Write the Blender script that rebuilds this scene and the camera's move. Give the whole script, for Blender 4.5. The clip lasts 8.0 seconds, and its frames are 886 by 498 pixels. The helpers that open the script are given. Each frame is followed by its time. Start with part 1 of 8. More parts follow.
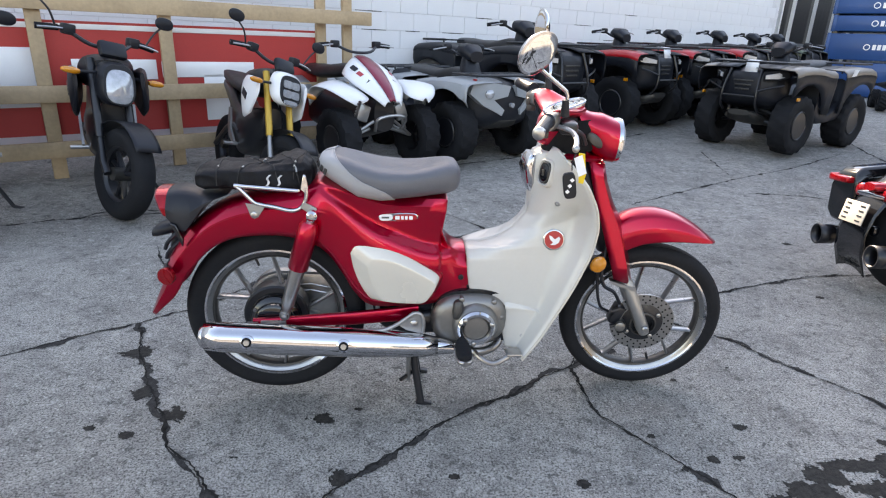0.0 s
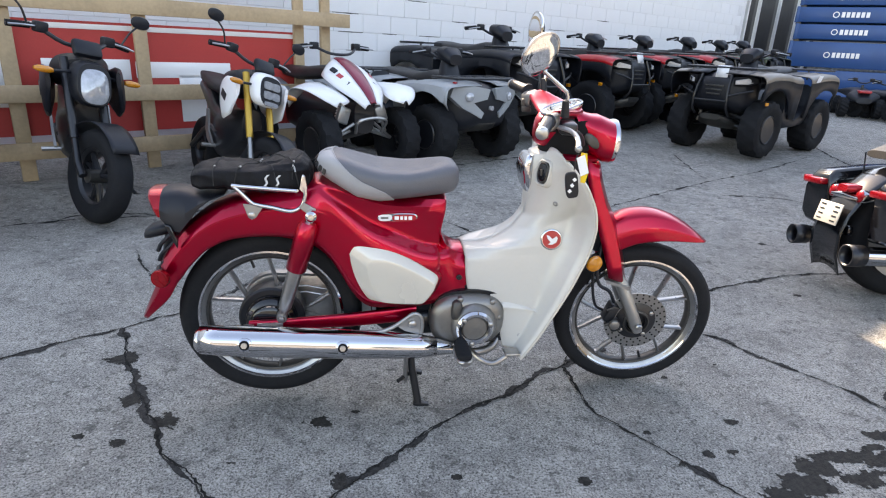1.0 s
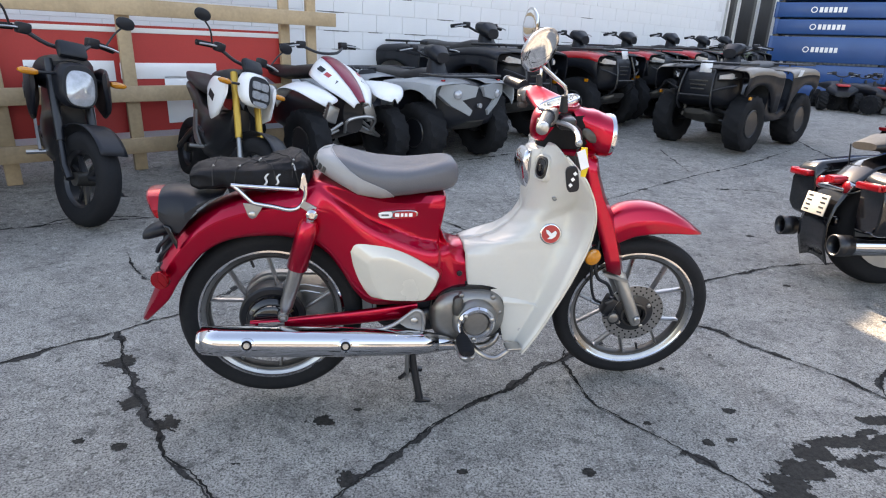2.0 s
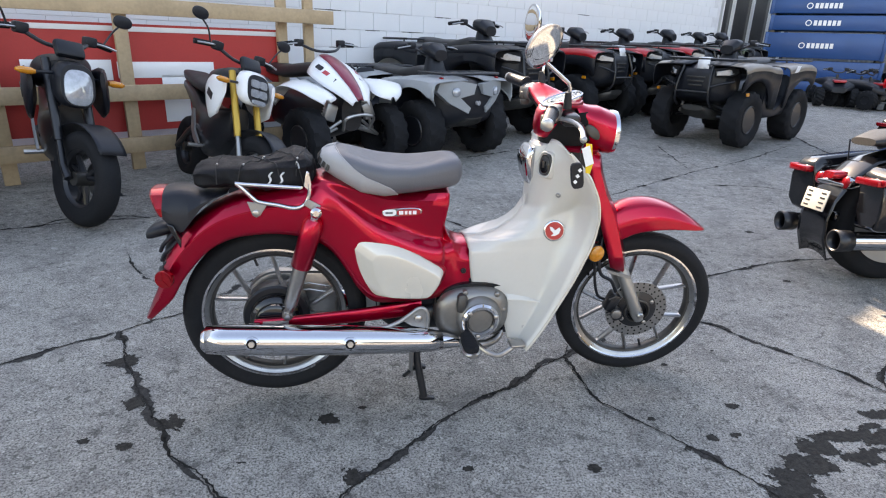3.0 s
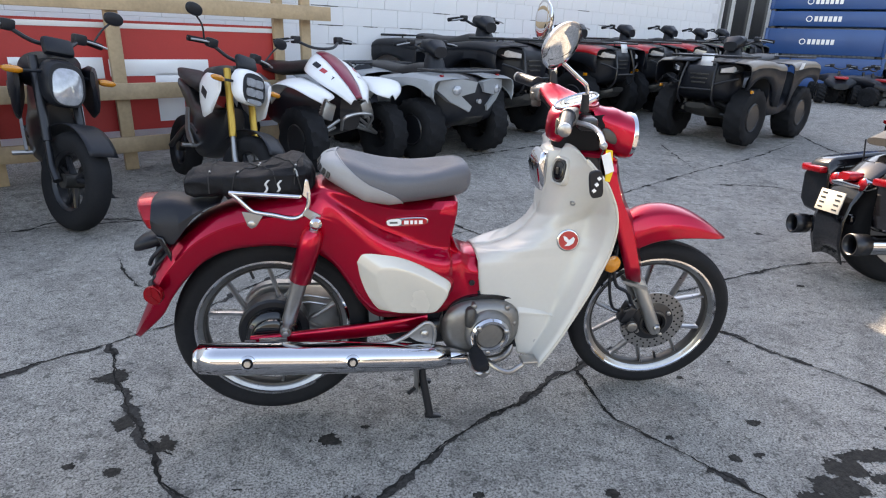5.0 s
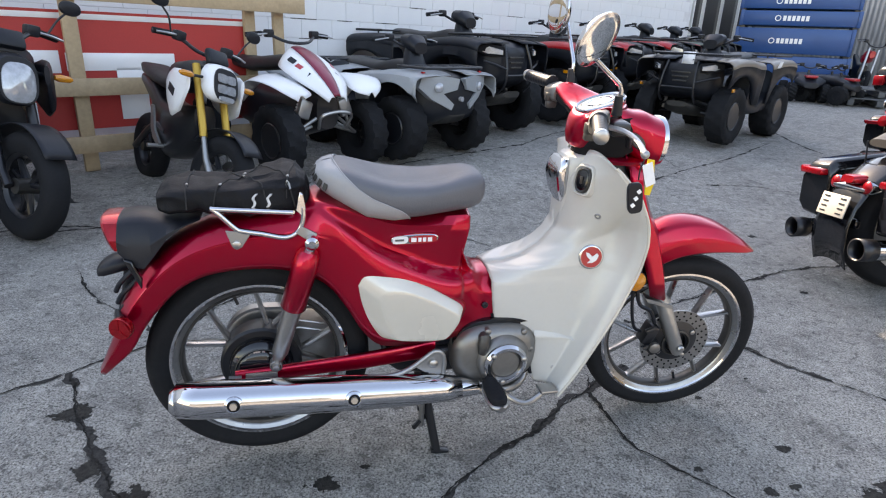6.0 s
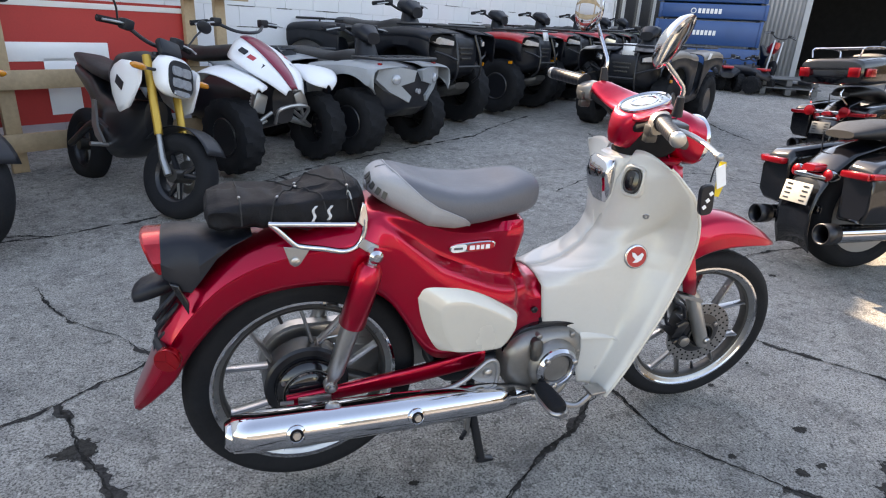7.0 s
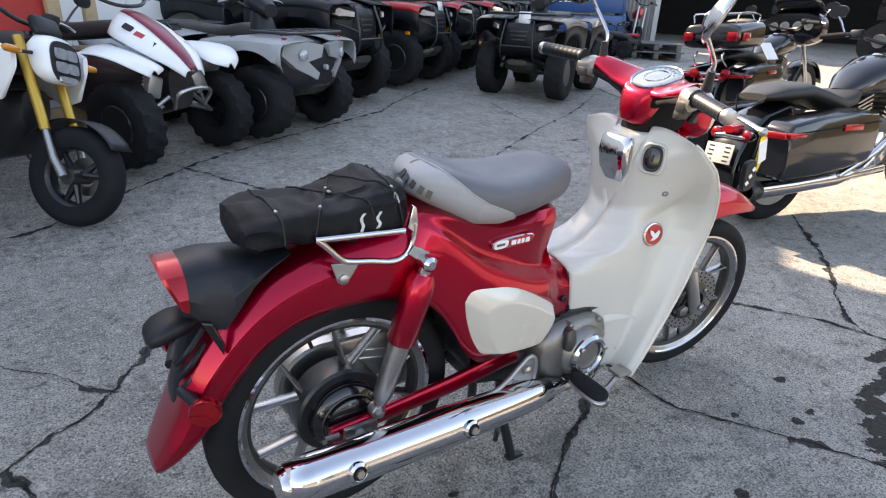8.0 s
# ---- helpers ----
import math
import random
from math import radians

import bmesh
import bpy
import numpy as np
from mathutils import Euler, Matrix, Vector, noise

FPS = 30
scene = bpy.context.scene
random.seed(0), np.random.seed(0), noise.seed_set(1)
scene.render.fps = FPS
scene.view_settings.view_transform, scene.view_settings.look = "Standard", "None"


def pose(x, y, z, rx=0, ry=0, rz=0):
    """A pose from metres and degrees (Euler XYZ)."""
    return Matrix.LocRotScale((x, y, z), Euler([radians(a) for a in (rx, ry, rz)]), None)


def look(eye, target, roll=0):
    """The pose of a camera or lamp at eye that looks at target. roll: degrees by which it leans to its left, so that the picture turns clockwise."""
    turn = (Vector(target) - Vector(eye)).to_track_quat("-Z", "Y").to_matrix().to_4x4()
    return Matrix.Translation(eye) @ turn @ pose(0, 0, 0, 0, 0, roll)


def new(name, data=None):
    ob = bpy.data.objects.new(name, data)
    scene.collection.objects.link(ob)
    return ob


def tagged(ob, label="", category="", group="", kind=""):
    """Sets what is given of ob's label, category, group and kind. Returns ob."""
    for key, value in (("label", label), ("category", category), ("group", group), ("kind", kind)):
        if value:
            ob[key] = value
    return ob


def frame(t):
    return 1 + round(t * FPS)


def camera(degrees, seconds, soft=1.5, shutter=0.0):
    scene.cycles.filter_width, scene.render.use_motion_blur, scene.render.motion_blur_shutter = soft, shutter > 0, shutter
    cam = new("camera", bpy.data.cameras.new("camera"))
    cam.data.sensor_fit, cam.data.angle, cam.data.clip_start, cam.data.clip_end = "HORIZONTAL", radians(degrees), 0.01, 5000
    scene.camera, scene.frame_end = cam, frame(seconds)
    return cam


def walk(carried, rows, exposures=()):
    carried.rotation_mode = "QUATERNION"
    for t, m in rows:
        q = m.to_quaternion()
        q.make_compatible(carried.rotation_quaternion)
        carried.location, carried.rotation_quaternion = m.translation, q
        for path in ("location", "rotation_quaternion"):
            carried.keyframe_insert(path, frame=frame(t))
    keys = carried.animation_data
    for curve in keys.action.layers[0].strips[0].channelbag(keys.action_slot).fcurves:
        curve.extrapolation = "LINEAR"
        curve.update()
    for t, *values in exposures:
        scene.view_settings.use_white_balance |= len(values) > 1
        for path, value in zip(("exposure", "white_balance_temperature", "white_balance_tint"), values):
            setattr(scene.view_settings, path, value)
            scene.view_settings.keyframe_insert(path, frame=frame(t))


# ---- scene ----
cam = camera(74.0, 8.0, soft=1.15)
PATH = [
    (0, (0.336, -1.812, 1.187), (0.549, 0.06, 0.516), 2.2),
    (0.5, (0.3, -1.803, 1.179), (0.565, 0.066, 0.518), 2.7),
    (1, (0.252, -1.804, 1.173), (0.561, 0.06, 0.518), 2.8),
    (1.5, (0.226, -1.805, 1.169), (0.567, 0.054, 0.515), 2.6),
    (3, (0.185, -1.801, 1.164), (0.551, 0.05, 0.5), 2.0),
    (3.5, (0.186, -1.789, 1.169), (0.55, 0.062, 0.505), 2.0),
    (4, (0.182, -1.787, 1.166), (0.545, 0.063, 0.499), 1.9),
    (5.5, (0.164, -1.578, 1.17), (0.567, 0.259, 0.491), 2.1),
    (6, (0.111, -1.464, 1.157), (0.584, 0.356, 0.475), 2.5),
    (6.5, (-0.049, -1.385, 1.164), (0.528, 0.402, 0.477), 2.9),
    (7, (-0.18, -1.301, 1.166), (0.533, 0.429, 0.461), 3.1),
    (7.5, (-0.302, -1.16, 1.173), (0.57, 0.483, 0.437), 3.1),
    (8, (-0.433, -1.021, 1.163), (0.613, 0.497, 0.39), 2.6),
]
EXPOSURE, KELVIN, TINT = 2.24, 9000, 17
walk(cam, [(t, look(eye, target, roll)) for t, eye, target, roll in PATH], [(0.0, EXPOSURE + 0.2, KELVIN, TINT), (4.0, EXPOSURE + 0.12, KELVIN, TINT), (8.0, EXPOSURE + 0.05, KELVIN, TINT)])

# ---- light ----
SUN_ELEV, SUN_AZ = 34.5, -11.0      # azimuth from +y towards +x
world = bpy.data.worlds.new("sky")
scene.world = world
world.use_nodes = True
wn = world.node_tree.nodes
sky = wn.new("ShaderNodeTexSky")
sky.sky_type, sky.sun_disc = "NISHITA", False
sky.sun_elevation, sky.sun_rotation = radians(SUN_ELEV), radians(SUN_AZ)
sky.air_density, sky.dust_density, sky.ozone_density = 1.0, 0.6, 1.0
wn["Background"].inputs[1].default_value = 0.15
world.node_tree.links.new(sky.outputs[0], wn["Background"].inputs[0])
sun_data = bpy.data.lights.new("sun", "SUN")
sun_data.energy, sun_data.angle, sun_data.color = 4.0, radians(0.5), (1.0, 0.95, 0.86)
sun_lamp = new("sun", sun_data)
sun_dir = Vector((math.sin(radians(SUN_AZ)) * math.cos(radians(SUN_ELEV)), math.cos(radians(SUN_AZ)) * math.cos(radians(SUN_ELEV)), math.sin(radians(SUN_ELEV))))
sun_lamp.matrix_world = look(sun_dir * 60, (0, 0, 0))


# ---- materials ----
def mat(name, col, rough=0.5, metal=0.0, coat=0.0, vary=0.12, scale=6.0, bump=0.0, fine=90.0, col2=None, spec=0.5, rvary=0.1, coat_ior=1.5):
    m = bpy.data.materials.new(name)
    m.use_nodes = True
    n, l = m.node_tree.nodes, m.node_tree.links
    p = n["Principled BSDF"]
    tc = n.new("ShaderNodeTexCoord")
    big = n.new("ShaderNodeTexNoise")
    big.inputs["Scale"].default_value, big.inputs["Detail"].default_value = scale, 6
    small = n.new("ShaderNodeTexNoise")
    small.inputs["Scale"].default_value, small.inputs["Detail"].default_value = fine, 4
    for t in (big, small):
        l.new(tc.outputs["Object"], t.inputs["Vector"])
    mix = n.new("ShaderNodeMix")
    mix.data_type = "RGBA"
    c2 = col2 or tuple(max(0, c * (1 - 2 * vary)) for c in col)
    mix.inputs[6].default_value, mix.inputs[7].default_value = (*col, 1), (*c2, 1)
    ramp = n.new("ShaderNodeMapRange")
    ramp.inputs[1].default_value, ramp.inputs[2].default_value = 0.35, 0.75
    add = n.new("ShaderNodeMath")
    add.operation = "MULTIPLY_ADD"
    add.inputs[1].default_value = 0.35
    l.new(small.outputs[0], add.inputs[0])
    half = n.new("ShaderNodeMath")
    half.operation = "MULTIPLY"
    half.inputs[1].default_value = 0.65
    l.new(big.outputs[0], half.inputs[0])
    l.new(half.outputs[0], add.inputs[2])
    l.new(add.outputs[0], ramp.inputs[0])
    l.new(ramp.outputs[0], mix.inputs[0])
    l.new(mix.outputs[2], p.inputs["Base Color"])
    rr = n.new("ShaderNodeMapRange")
    rr.inputs[3].default_value, rr.inputs[4].default_value = max(0.02, rough - rvary * rough), min(1, rough + rvary)
    l.new(big.outputs[0], rr.inputs[0])
    l.new(rr.outputs[0], p.inputs["Roughness"])
    p.inputs["Metallic"].default_value = metal
    p.inputs["Coat Weight"].default_value = coat
    p.inputs["Coat Roughness"].default_value = 0.03
    p.inputs["Coat IOR"].default_value = coat_ior
    p.inputs["Specular IOR Level"].default_value = spec
    if bump:
        b = n.new("ShaderNodeBump")
        b.inputs["Strength"].default_value, b.inputs["Distance"].default_value = bump, 0.004
        l.new(small.outputs[0], b.inputs["Height"])
        l.new(b.outputs[0], p.inputs["Normal"])
    return m


M = {}
M["red_paint"] = mat("candy_red_paint", (0.46, 0.0012, 0.027), 0.26, 0.85, 0.7, vary=0.06, scale=3, fine=400, spec=0.1, coat_ior=1.45)
M["red_plastic"] = mat("red_plastic", (0.45, 0.012, 0.018), 0.3, 0, 0.4, vary=0.08)
M["crimson_plastic"] = mat("crimson_plastic", (0.22, 0.004, 0.03), 0.3, 0, 0.4, vary=0.08)
M["pearl"] = mat("pearl_white_plastic", (0.545, 0.530, 0.490), 0.36, 0.06, 0.35, vary=0.03, scale=4, spec=0.4)
M["cream"] = mat("cream_cover", (0.58, 0.545, 0.475), 0.22, 0.15, 0.9, vary=0.03, scale=4)
M["chrome"] = mat("chrome", (0.57, 0.57, 0.59), 0.05, 1.0, vary=0.03, scale=9, rvary=0.05)
M["silver"] = mat("silver_paint", (0.36, 0.36, 0.355), 0.32, 0.75, vary=0.06, scale=12, fine=300)
M["alloy"] = mat("cast_alloy", (0.25, 0.242, 0.23), 0.38, 0.8, vary=0.1, scale=15, bump=0.05)
M["dark_alloy"] = mat("dark_alloy", (0.08, 0.078, 0.075), 0.42, 0.7, vary=0.15, scale=15)
M["wheel_alloy"] = mat("wheel_alloy", (0.37, 0.37, 0.37), 0.25, 0.95, vary=0.12, scale=18)
M["steel"] = mat("steel", (0.45, 0.44, 0.43), 0.3, 1.0, vary=0.12, scale=20)
M["tyre"] = mat("tyre_rubber", (0.0088, 0.0096, 0.0115), 0.75, vary=0.2, scale=14, bump=0.25, col2=(0.0155, 0.016, 0.018), spec=0.18)
M["black_plastic"] = mat("black_plastic", (0.0085, 0.0104, 0.0155), 0.40, vary=0.15, scale=10, bump=0.1, spec=0.32)
M["black_metal"] = mat("black_metal", (0.010, 0.011, 0.0145), 0.34, 0.1, 0.15, vary=0.15)
M["black_gloss"] = mat("gloss_black_paint", (0.004, 0.0042, 0.006), 0.10, 0, 0.35, vary=0.1, scale=3)
M["seat_dark"] = mat("grey_seat_vinyl", (0.098, 0.102, 0.116), 0.44, vary=0.08, scale=9, bump=0.18, fine=260)
M["seat_light"] = mat("light_grey_vinyl", (0.30, 0.302, 0.312), 0.46, vary=0.05, scale=9, bump=0.15, fine=260)
M["black_cloth"] = mat("black_nylon", (0.0050, 0.0056, 0.0078), 0.62, vary=0.3, scale=20, bump=0.35, fine=320, spec=0.22)
M["cord"] = mat("elastic_cord", (0.02, 0.02, 0.02), 0.8, vary=0.3, scale=60)
M["grey_mark"] = mat("reflective_tape", (0.6, 0.6, 0.6), 0.35, vary=0.1)
M["red_lens"] = mat("red_lens", (0.40, 0.004, 0.012), 0.18, 0.6, 0.4, vary=0.15, scale=60)
M["amber_lens"] = mat("amber_lens", (0.62, 0.22, 0.01), 0.12, 0, 0.7, vary=0.15, scale=60)
M["clear_lens"] = mat("lamp_lens", (0.43, 0.45, 0.48), 0.08, 0.3, 0.8, vary=0.2, scale=30)
M["white_plastic"] = mat("white_plastic", (0.78, 0.79, 0.80), 0.3, 0, 0.4, vary=0.03)
M["white_mark"] = mat("white_mark", (0.8, 0.8, 0.8), 0.5, vary=0.05)
M["paper"] = mat("paper_tag", (0.75, 0.76, 0.78), 0.7, vary=0.05)
M["plate_cream"] = mat("plate_cream", (0.40, 0.385, 0.35), 0.5, vary=0.06)
M["yellow"] = mat("yellow_tag", (0.75, 0.5, 0.02), 0.5, vary=0.08)
M["gold"] = mat("gold_anodised", (0.55, 0.33, 0.06), 0.3, 0.6, vary=0.06)
M["grey_plastic"] = mat("grey_plastic", (0.29, 0.31, 0.325), 0.42, 0, 0.2, vary=0.08)
M["tan_plastic"] = mat("tan_plastic", (0.215, 0.185, 0.155), 0.42, 0, 0.2, vary=0.08)
M["green_plastic"] = mat("olive_plastic", (0.10, 0.13, 0.09), 0.5, vary=0.1)
M["blue_steel"] = mat("blue_powder_coat", (0.002, 0.062, 0.215), 0.38, 0.1, 0.1, vary=0.12, scale=1.5)
M["wood"] = mat("pine_board", (0.50, 0.36, 0.22), 0.65, vary=0.2, scale=4, bump=0.3, fine=40)
M["banner_red"] = mat("red_banner", (0.50, 0.035, 0.03), 0.5, vary=0.1, scale=1.5)
M["mirror"] = mat("mirror_glass", (0.9, 0.9, 0.9), 0.015, 1.0, vary=0.0, rvary=0.0)
M["gauge_glass"] = mat("gauge_dial", (0.22, 0.27, 0.28), 0.12, 0.3, 0.8, vary=0.1)
M["gauge_face"] = mat("gauge_screen", (0.12, 0.15, 0.16), 0.1, 0.0, 1.0, vary=0.1)
# near-black: holds the shade of hollows and holes, also seams and lamp surrounds
M["dark"] = mat("shade_and_trim_black", (0.010, 0.010, 0.012), 0.8, vary=0.2, spec=0.2)
M["brown_case"] = mat("brown_case", (0.09, 0.07, 0.055), 0.35, 0, 0.3, vary=0.1)
M["leather"] = mat("black_leather", (0.014, 0.014, 0.016), 0.5, vary=0.2, scale=12, bump=0.3)
M["metal_sheet"] = mat("galvanised_sheet", (0.42, 0.43, 0.45), 0.5, 0.4, vary=0.12, scale=2)
M["pallet_grey"] = mat("grey_pallet", (0.10, 0.105, 0.11), 0.6, vary=0.15)


def concrete_mat():
    m = bpy.data.materials.new("exposed_aggregate_concrete")
    m.use_nodes = True
    n, l = m.node_tree.nodes, m.node_tree.links
    p = n["Principled BSDF"]
    tc = n.new("ShaderNodeTexCoord")

    def noise_tex(scale, detail=5, rough=0.55):
        t = n.new("ShaderNodeTexNoise")
        t.inputs["Scale"].default_value, t.inputs["Detail"].default_value, t.inputs["Roughness"].default_value = scale, detail, rough
        l.new(tc.outputs["Object"], t.inputs["Vector"])
        return t.outputs[0]

    def remap(v, a, b, c, d):
        r = n.new("ShaderNodeMapRange")
        for i, x in enumerate((a, b, c, d)):
            r.inputs[i + 1].default_value = x
        l.new(v, r.inputs[0])
        return r.outputs[0]

    def mixc(f, a, b, mode="MIX"):
        k = n.new("ShaderNodeMix")
        k.data_type, k.blend_type = "RGBA", mode
        l.new(f, k.inputs[0])
        for i, v in ((6, a), (7, b)):
            if isinstance(v, tuple):
                k.inputs[i].default_value = (*v, 1)
            else:
                l.new(v, k.inputs[i])
        return k.outputs[2]

    broad = noise_tex(0.7, 4)
    mid = noise_tex(5, 6, 0.65)
    grit = noise_tex(150, 5, 0.74)
    speck = noise_tex(72, 7, 0.80)
    c = mixc(remap(broad, 0.35, 0.65, 0, 1), (0.375, 0.354, 0.320), (0.480, 0.455, 0.415))
    c = mixc(remap(mid, 0.46, 0.66, 0, 0.60), c, (0.165, 0.157, 0.148))
    c = mixc(remap(grit, 0.47, 0.60, 0, 0.95), c, (0.050, 0.046, 0.041))
    c = mixc(remap(speck, 0.54, 0.62, 0, 0.66), c, (0.046, 0.042, 0.038))
    c = mixc(remap(speck, 0.42, 0.33, 0, 0.75), c, (0.56, 0.53, 0.49))
    vor = n.new("ShaderNodeTexVoronoi")
    vor.inputs["Scale"].default_value = 98
    warp = n.new("ShaderNodeMixRGB")
    warp.inputs[0].default_value = 0.006
    wob = n.new("ShaderNodeTexNoise")
    wob.inputs["Scale"].default_value = 130
    l.new(tc.outputs["Object"], wob.inputs["Vector"])
    l.new(tc.outputs["Object"], warp.inputs[1])
    l.new(wob.outputs["Color"], warp.inputs[2])
    l.new(warp.outputs[0], vor.inputs["Vector"])
    sep = n.new("ShaderNodeSeparateColor")
    l.new(vor.outputs["Color"], sep.inputs[0])
    stone = n.new("ShaderNodeMath")
    stone.operation = "MULTIPLY"
    l.new(remap(vor.outputs["Distance"], 0.25, 0.42, 1, 0), stone.inputs[0])
    l.new(remap(sep.outputs[0], 0.50, 0.80, 0, 1), stone.inputs[1])
    tone = mixc(remap(sep.outputs[1], 0.35, 0.75, 0, 1), (0.66, 0.63, 0.585), (0.062, 0.058, 0.054))
    c = mixc(remap(stone.outputs[0], 0, 1, 0, 0.75), c, tone)
    blot = noise_tex(2.3, 5, 0.7)
    fleck = noise_tex(21, 6, 0.75)
    c = mixc(remap(fleck, 0.55, 0.63, 0, 0.78), c, (0.075, 0.071, 0.066))
    c = mixc(remap(fleck, 0.43, 0.35, 0, 0.62), c, (0.58, 0.55, 0.51))
    c = mixc(remap(blot, 0.60, 0.70, 0, 0.5), c, (0.10, 0.097, 0.095))
    pit = noise_tex(26, 4, 0.6)
    c = mixc(remap(pit, 0.65, 0.70, 0, 0.75), c, (0.06, 0.057, 0.055))
    l.new(c, p.inputs["Base Color"])
    p.inputs["Roughness"].default_value = 0.82
    b = n.new("ShaderNodeBump")
    b.inputs["Strength"].default_value, b.inputs["Distance"].default_value = 1.0, 0.009
    hh = n.new("ShaderNodeMath")
    hh.operation = "MULTIPLY_ADD"
    hh.inputs[1].default_value = 0.5
    l.new(stone.outputs[0], hh.inputs[0])
    l.new(grit, hh.inputs[2])
    l.new(hh.outputs[0], b.inputs["Height"])
    l.new(b.outputs[0], p.inputs["Normal"])
    return m


M["concrete"] = concrete_mat()
M["tar"] = mat("crack_filler", (0.010, 0.0095, 0.009), 0.95, vary=0.35, scale=40, bump=0.8, fine=120, col2=(0.045, 0.042, 0.039), spec=0.05)
M["chipped"] = mat("chipped_concrete", (0.018, 0.017, 0.016), 0.9, vary=0.3, scale=90, bump=1.0, fine=190, col2=(0.082, 0.077, 0.073), spec=0.1)
M["stain"] = mat("oil_stain", (0.011, 0.010, 0.009), 0.75, vary=0.3, scale=60, bump=0.8, fine=190, col2=(0.062, 0.057, 0.050), spec=0.15)
M["block_wall"] = mat("white_painted_block", (0.74, 0.745, 0.76), 0.65, vary=0.05, scale=2.2, bump=0.3, fine=70)
M["mortar"] = mat("mortar_joint", (0.70, 0.70, 0.715), 0.8, vary=0.12, scale=8, bump=0.3)
M["far_wall"] = mat("ochre_brick", (0.20, 0.15, 0.085), 0.85, vary=0.3, scale=0.6, bump=0.2)


# ---- building helpers ----
V = Vector


def part(name, bm, material, parent=None, label="", smooth=40.0, solid=0.0, bevel=0.0):
    """Link a bmesh as one mesh object under a thing or part."""
    bmesh.ops.remove_doubles(bm, verts=bm.verts, dist=1e-5)
    bmesh.ops.recalc_face_normals(bm, faces=bm.faces)
    for e in bm.edges:
        if len(e.link_faces) == 2 and e.calc_face_angle(0) > radians(smooth):
            e.smooth = False
    for f in bm.faces:
        f.smooth = True
    me = bpy.data.meshes.new(name)
    bm.to_mesh(me)
    bm.free()
    me.materials.append(M[material] if isinstance(material, str) else material)
    ob = new(name, me)
    if parent:
        ob.parent = parent
    if label:
        ob["label"] = label
    if bevel:
        b = ob.modifiers.new("bevel", "BEVEL")
        b.width, b.segments, b.limit_method, b.angle_limit = bevel, 2, "ANGLE", radians(35)
    if solid:
        s = ob.modifiers.new("solid", "SOLIDIFY")
        s.thickness, s.offset = solid, -1
    return ob


def thing(name, label, category, m=None, group=""):
    ob = new(name)
    ob.empty_display_size = 0.1
    if m is not None:
        ob.matrix_world = m
    return tagged(ob, label, category, group)


def B():
    return bmesh.new()


def quad_rings(bm, rings, closed=True, cap0=False, cap1=False):
    vs = [[bm.verts.new(p) for p in r] for r in rings]
    k = len(vs[0])
    for a, b in zip(vs, vs[1:]):
        for i in range(k if closed else k - 1):
            j = (i + 1) % k
            bm.faces.new((a[i], a[j], b[j], b[i]))
    if cap0:
        bm.faces.new(vs[0])
    if cap1:
        bm.faces.new(vs[-1])
    return bm


def ease(pts, n=6):
    """Catmull-Rom points through pts."""
    pts = [V(p) for p in pts]
    if len(pts) < 3:
        return pts
    ext = [2 * pts[0] - pts[1], *pts, 2 * pts[-1] - pts[-2]]
    out = []
    for a, b, c, d in zip(ext, ext[1:], ext[2:], ext[3:]):
        for i in range(n):
            t = i / n
            out.append(0.5 * ((2 * b) + (c - a) * t + (2 * a - 5 * b + 4 * c - d) * t * t + (3 * b - a - 3 * c + d) * t ** 3))
    return out + [pts[-1]]


def tube(bm, pts, r, seg=10, caps=True, flat=1.0):
    pts = [V(p) for p in pts]
    rs = r if isinstance(r, (list, tuple)) else [r] * len(pts)
    rings, side = [], None
    for i, p in enumerate(pts):
        d = (pts[min(i + 1, len(pts) - 1)] - pts[max(i - 1, 0)]).normalized()
        if side is None:
            side = d.cross(V((0, 0, 1)) if abs(d.z) < 0.9 else V((0, 1, 0))).normalized()
        side = (side - d * side.dot(d)).normalized()
        up = side.cross(d)
        rings.append([p + (side * math.cos(a) + up * math.sin(a) * flat) * rs[i] for a in (2 * math.pi * k / seg for k in range(seg))])
    return quad_rings(bm, rings, True, caps, caps)


def lathe(bm, prof, c=(0, 0, 0), axis=(0, 1, 0), seg=32, closed=False):
    """Turn (radius, along) points about an axis."""
    c, a = V(c), V(axis).normalized()
    s = a.cross(V((0, 0, 1)) if abs(a.z) < 0.9 else V((1, 0, 0))).normalized()
    u = s.cross(a)
    rings = [[c + a * h + (s * math.cos(t) + u * math.sin(t)) * max(r, 1e-4) for t in (2 * math.pi * k / seg for k in range(seg))] for r, h in prof]
    if closed:
        rings.append(rings[0])
    return quad_rings(bm, rings, True, not closed, not closed)


def box(bm, c, s, rot=None, bevel=0.0):
    geo = bmesh.ops.create_cube(bm, size=1)
    m = Matrix.Translation(c) @ (rot.to_4x4() if rot is not None else Matrix.Identity(4)) @ Matrix.Diagonal((*s, 1))
    bmesh.ops.transform(bm, matrix=m, verts=geo["verts"])
    if bevel:
        es = list({e for v in geo["verts"] for e in v.link_edges})
        bmesh.ops.bevel(bm, geom=es, offset=bevel, segments=2, profile=0.5, affect="EDGES")
    return bm


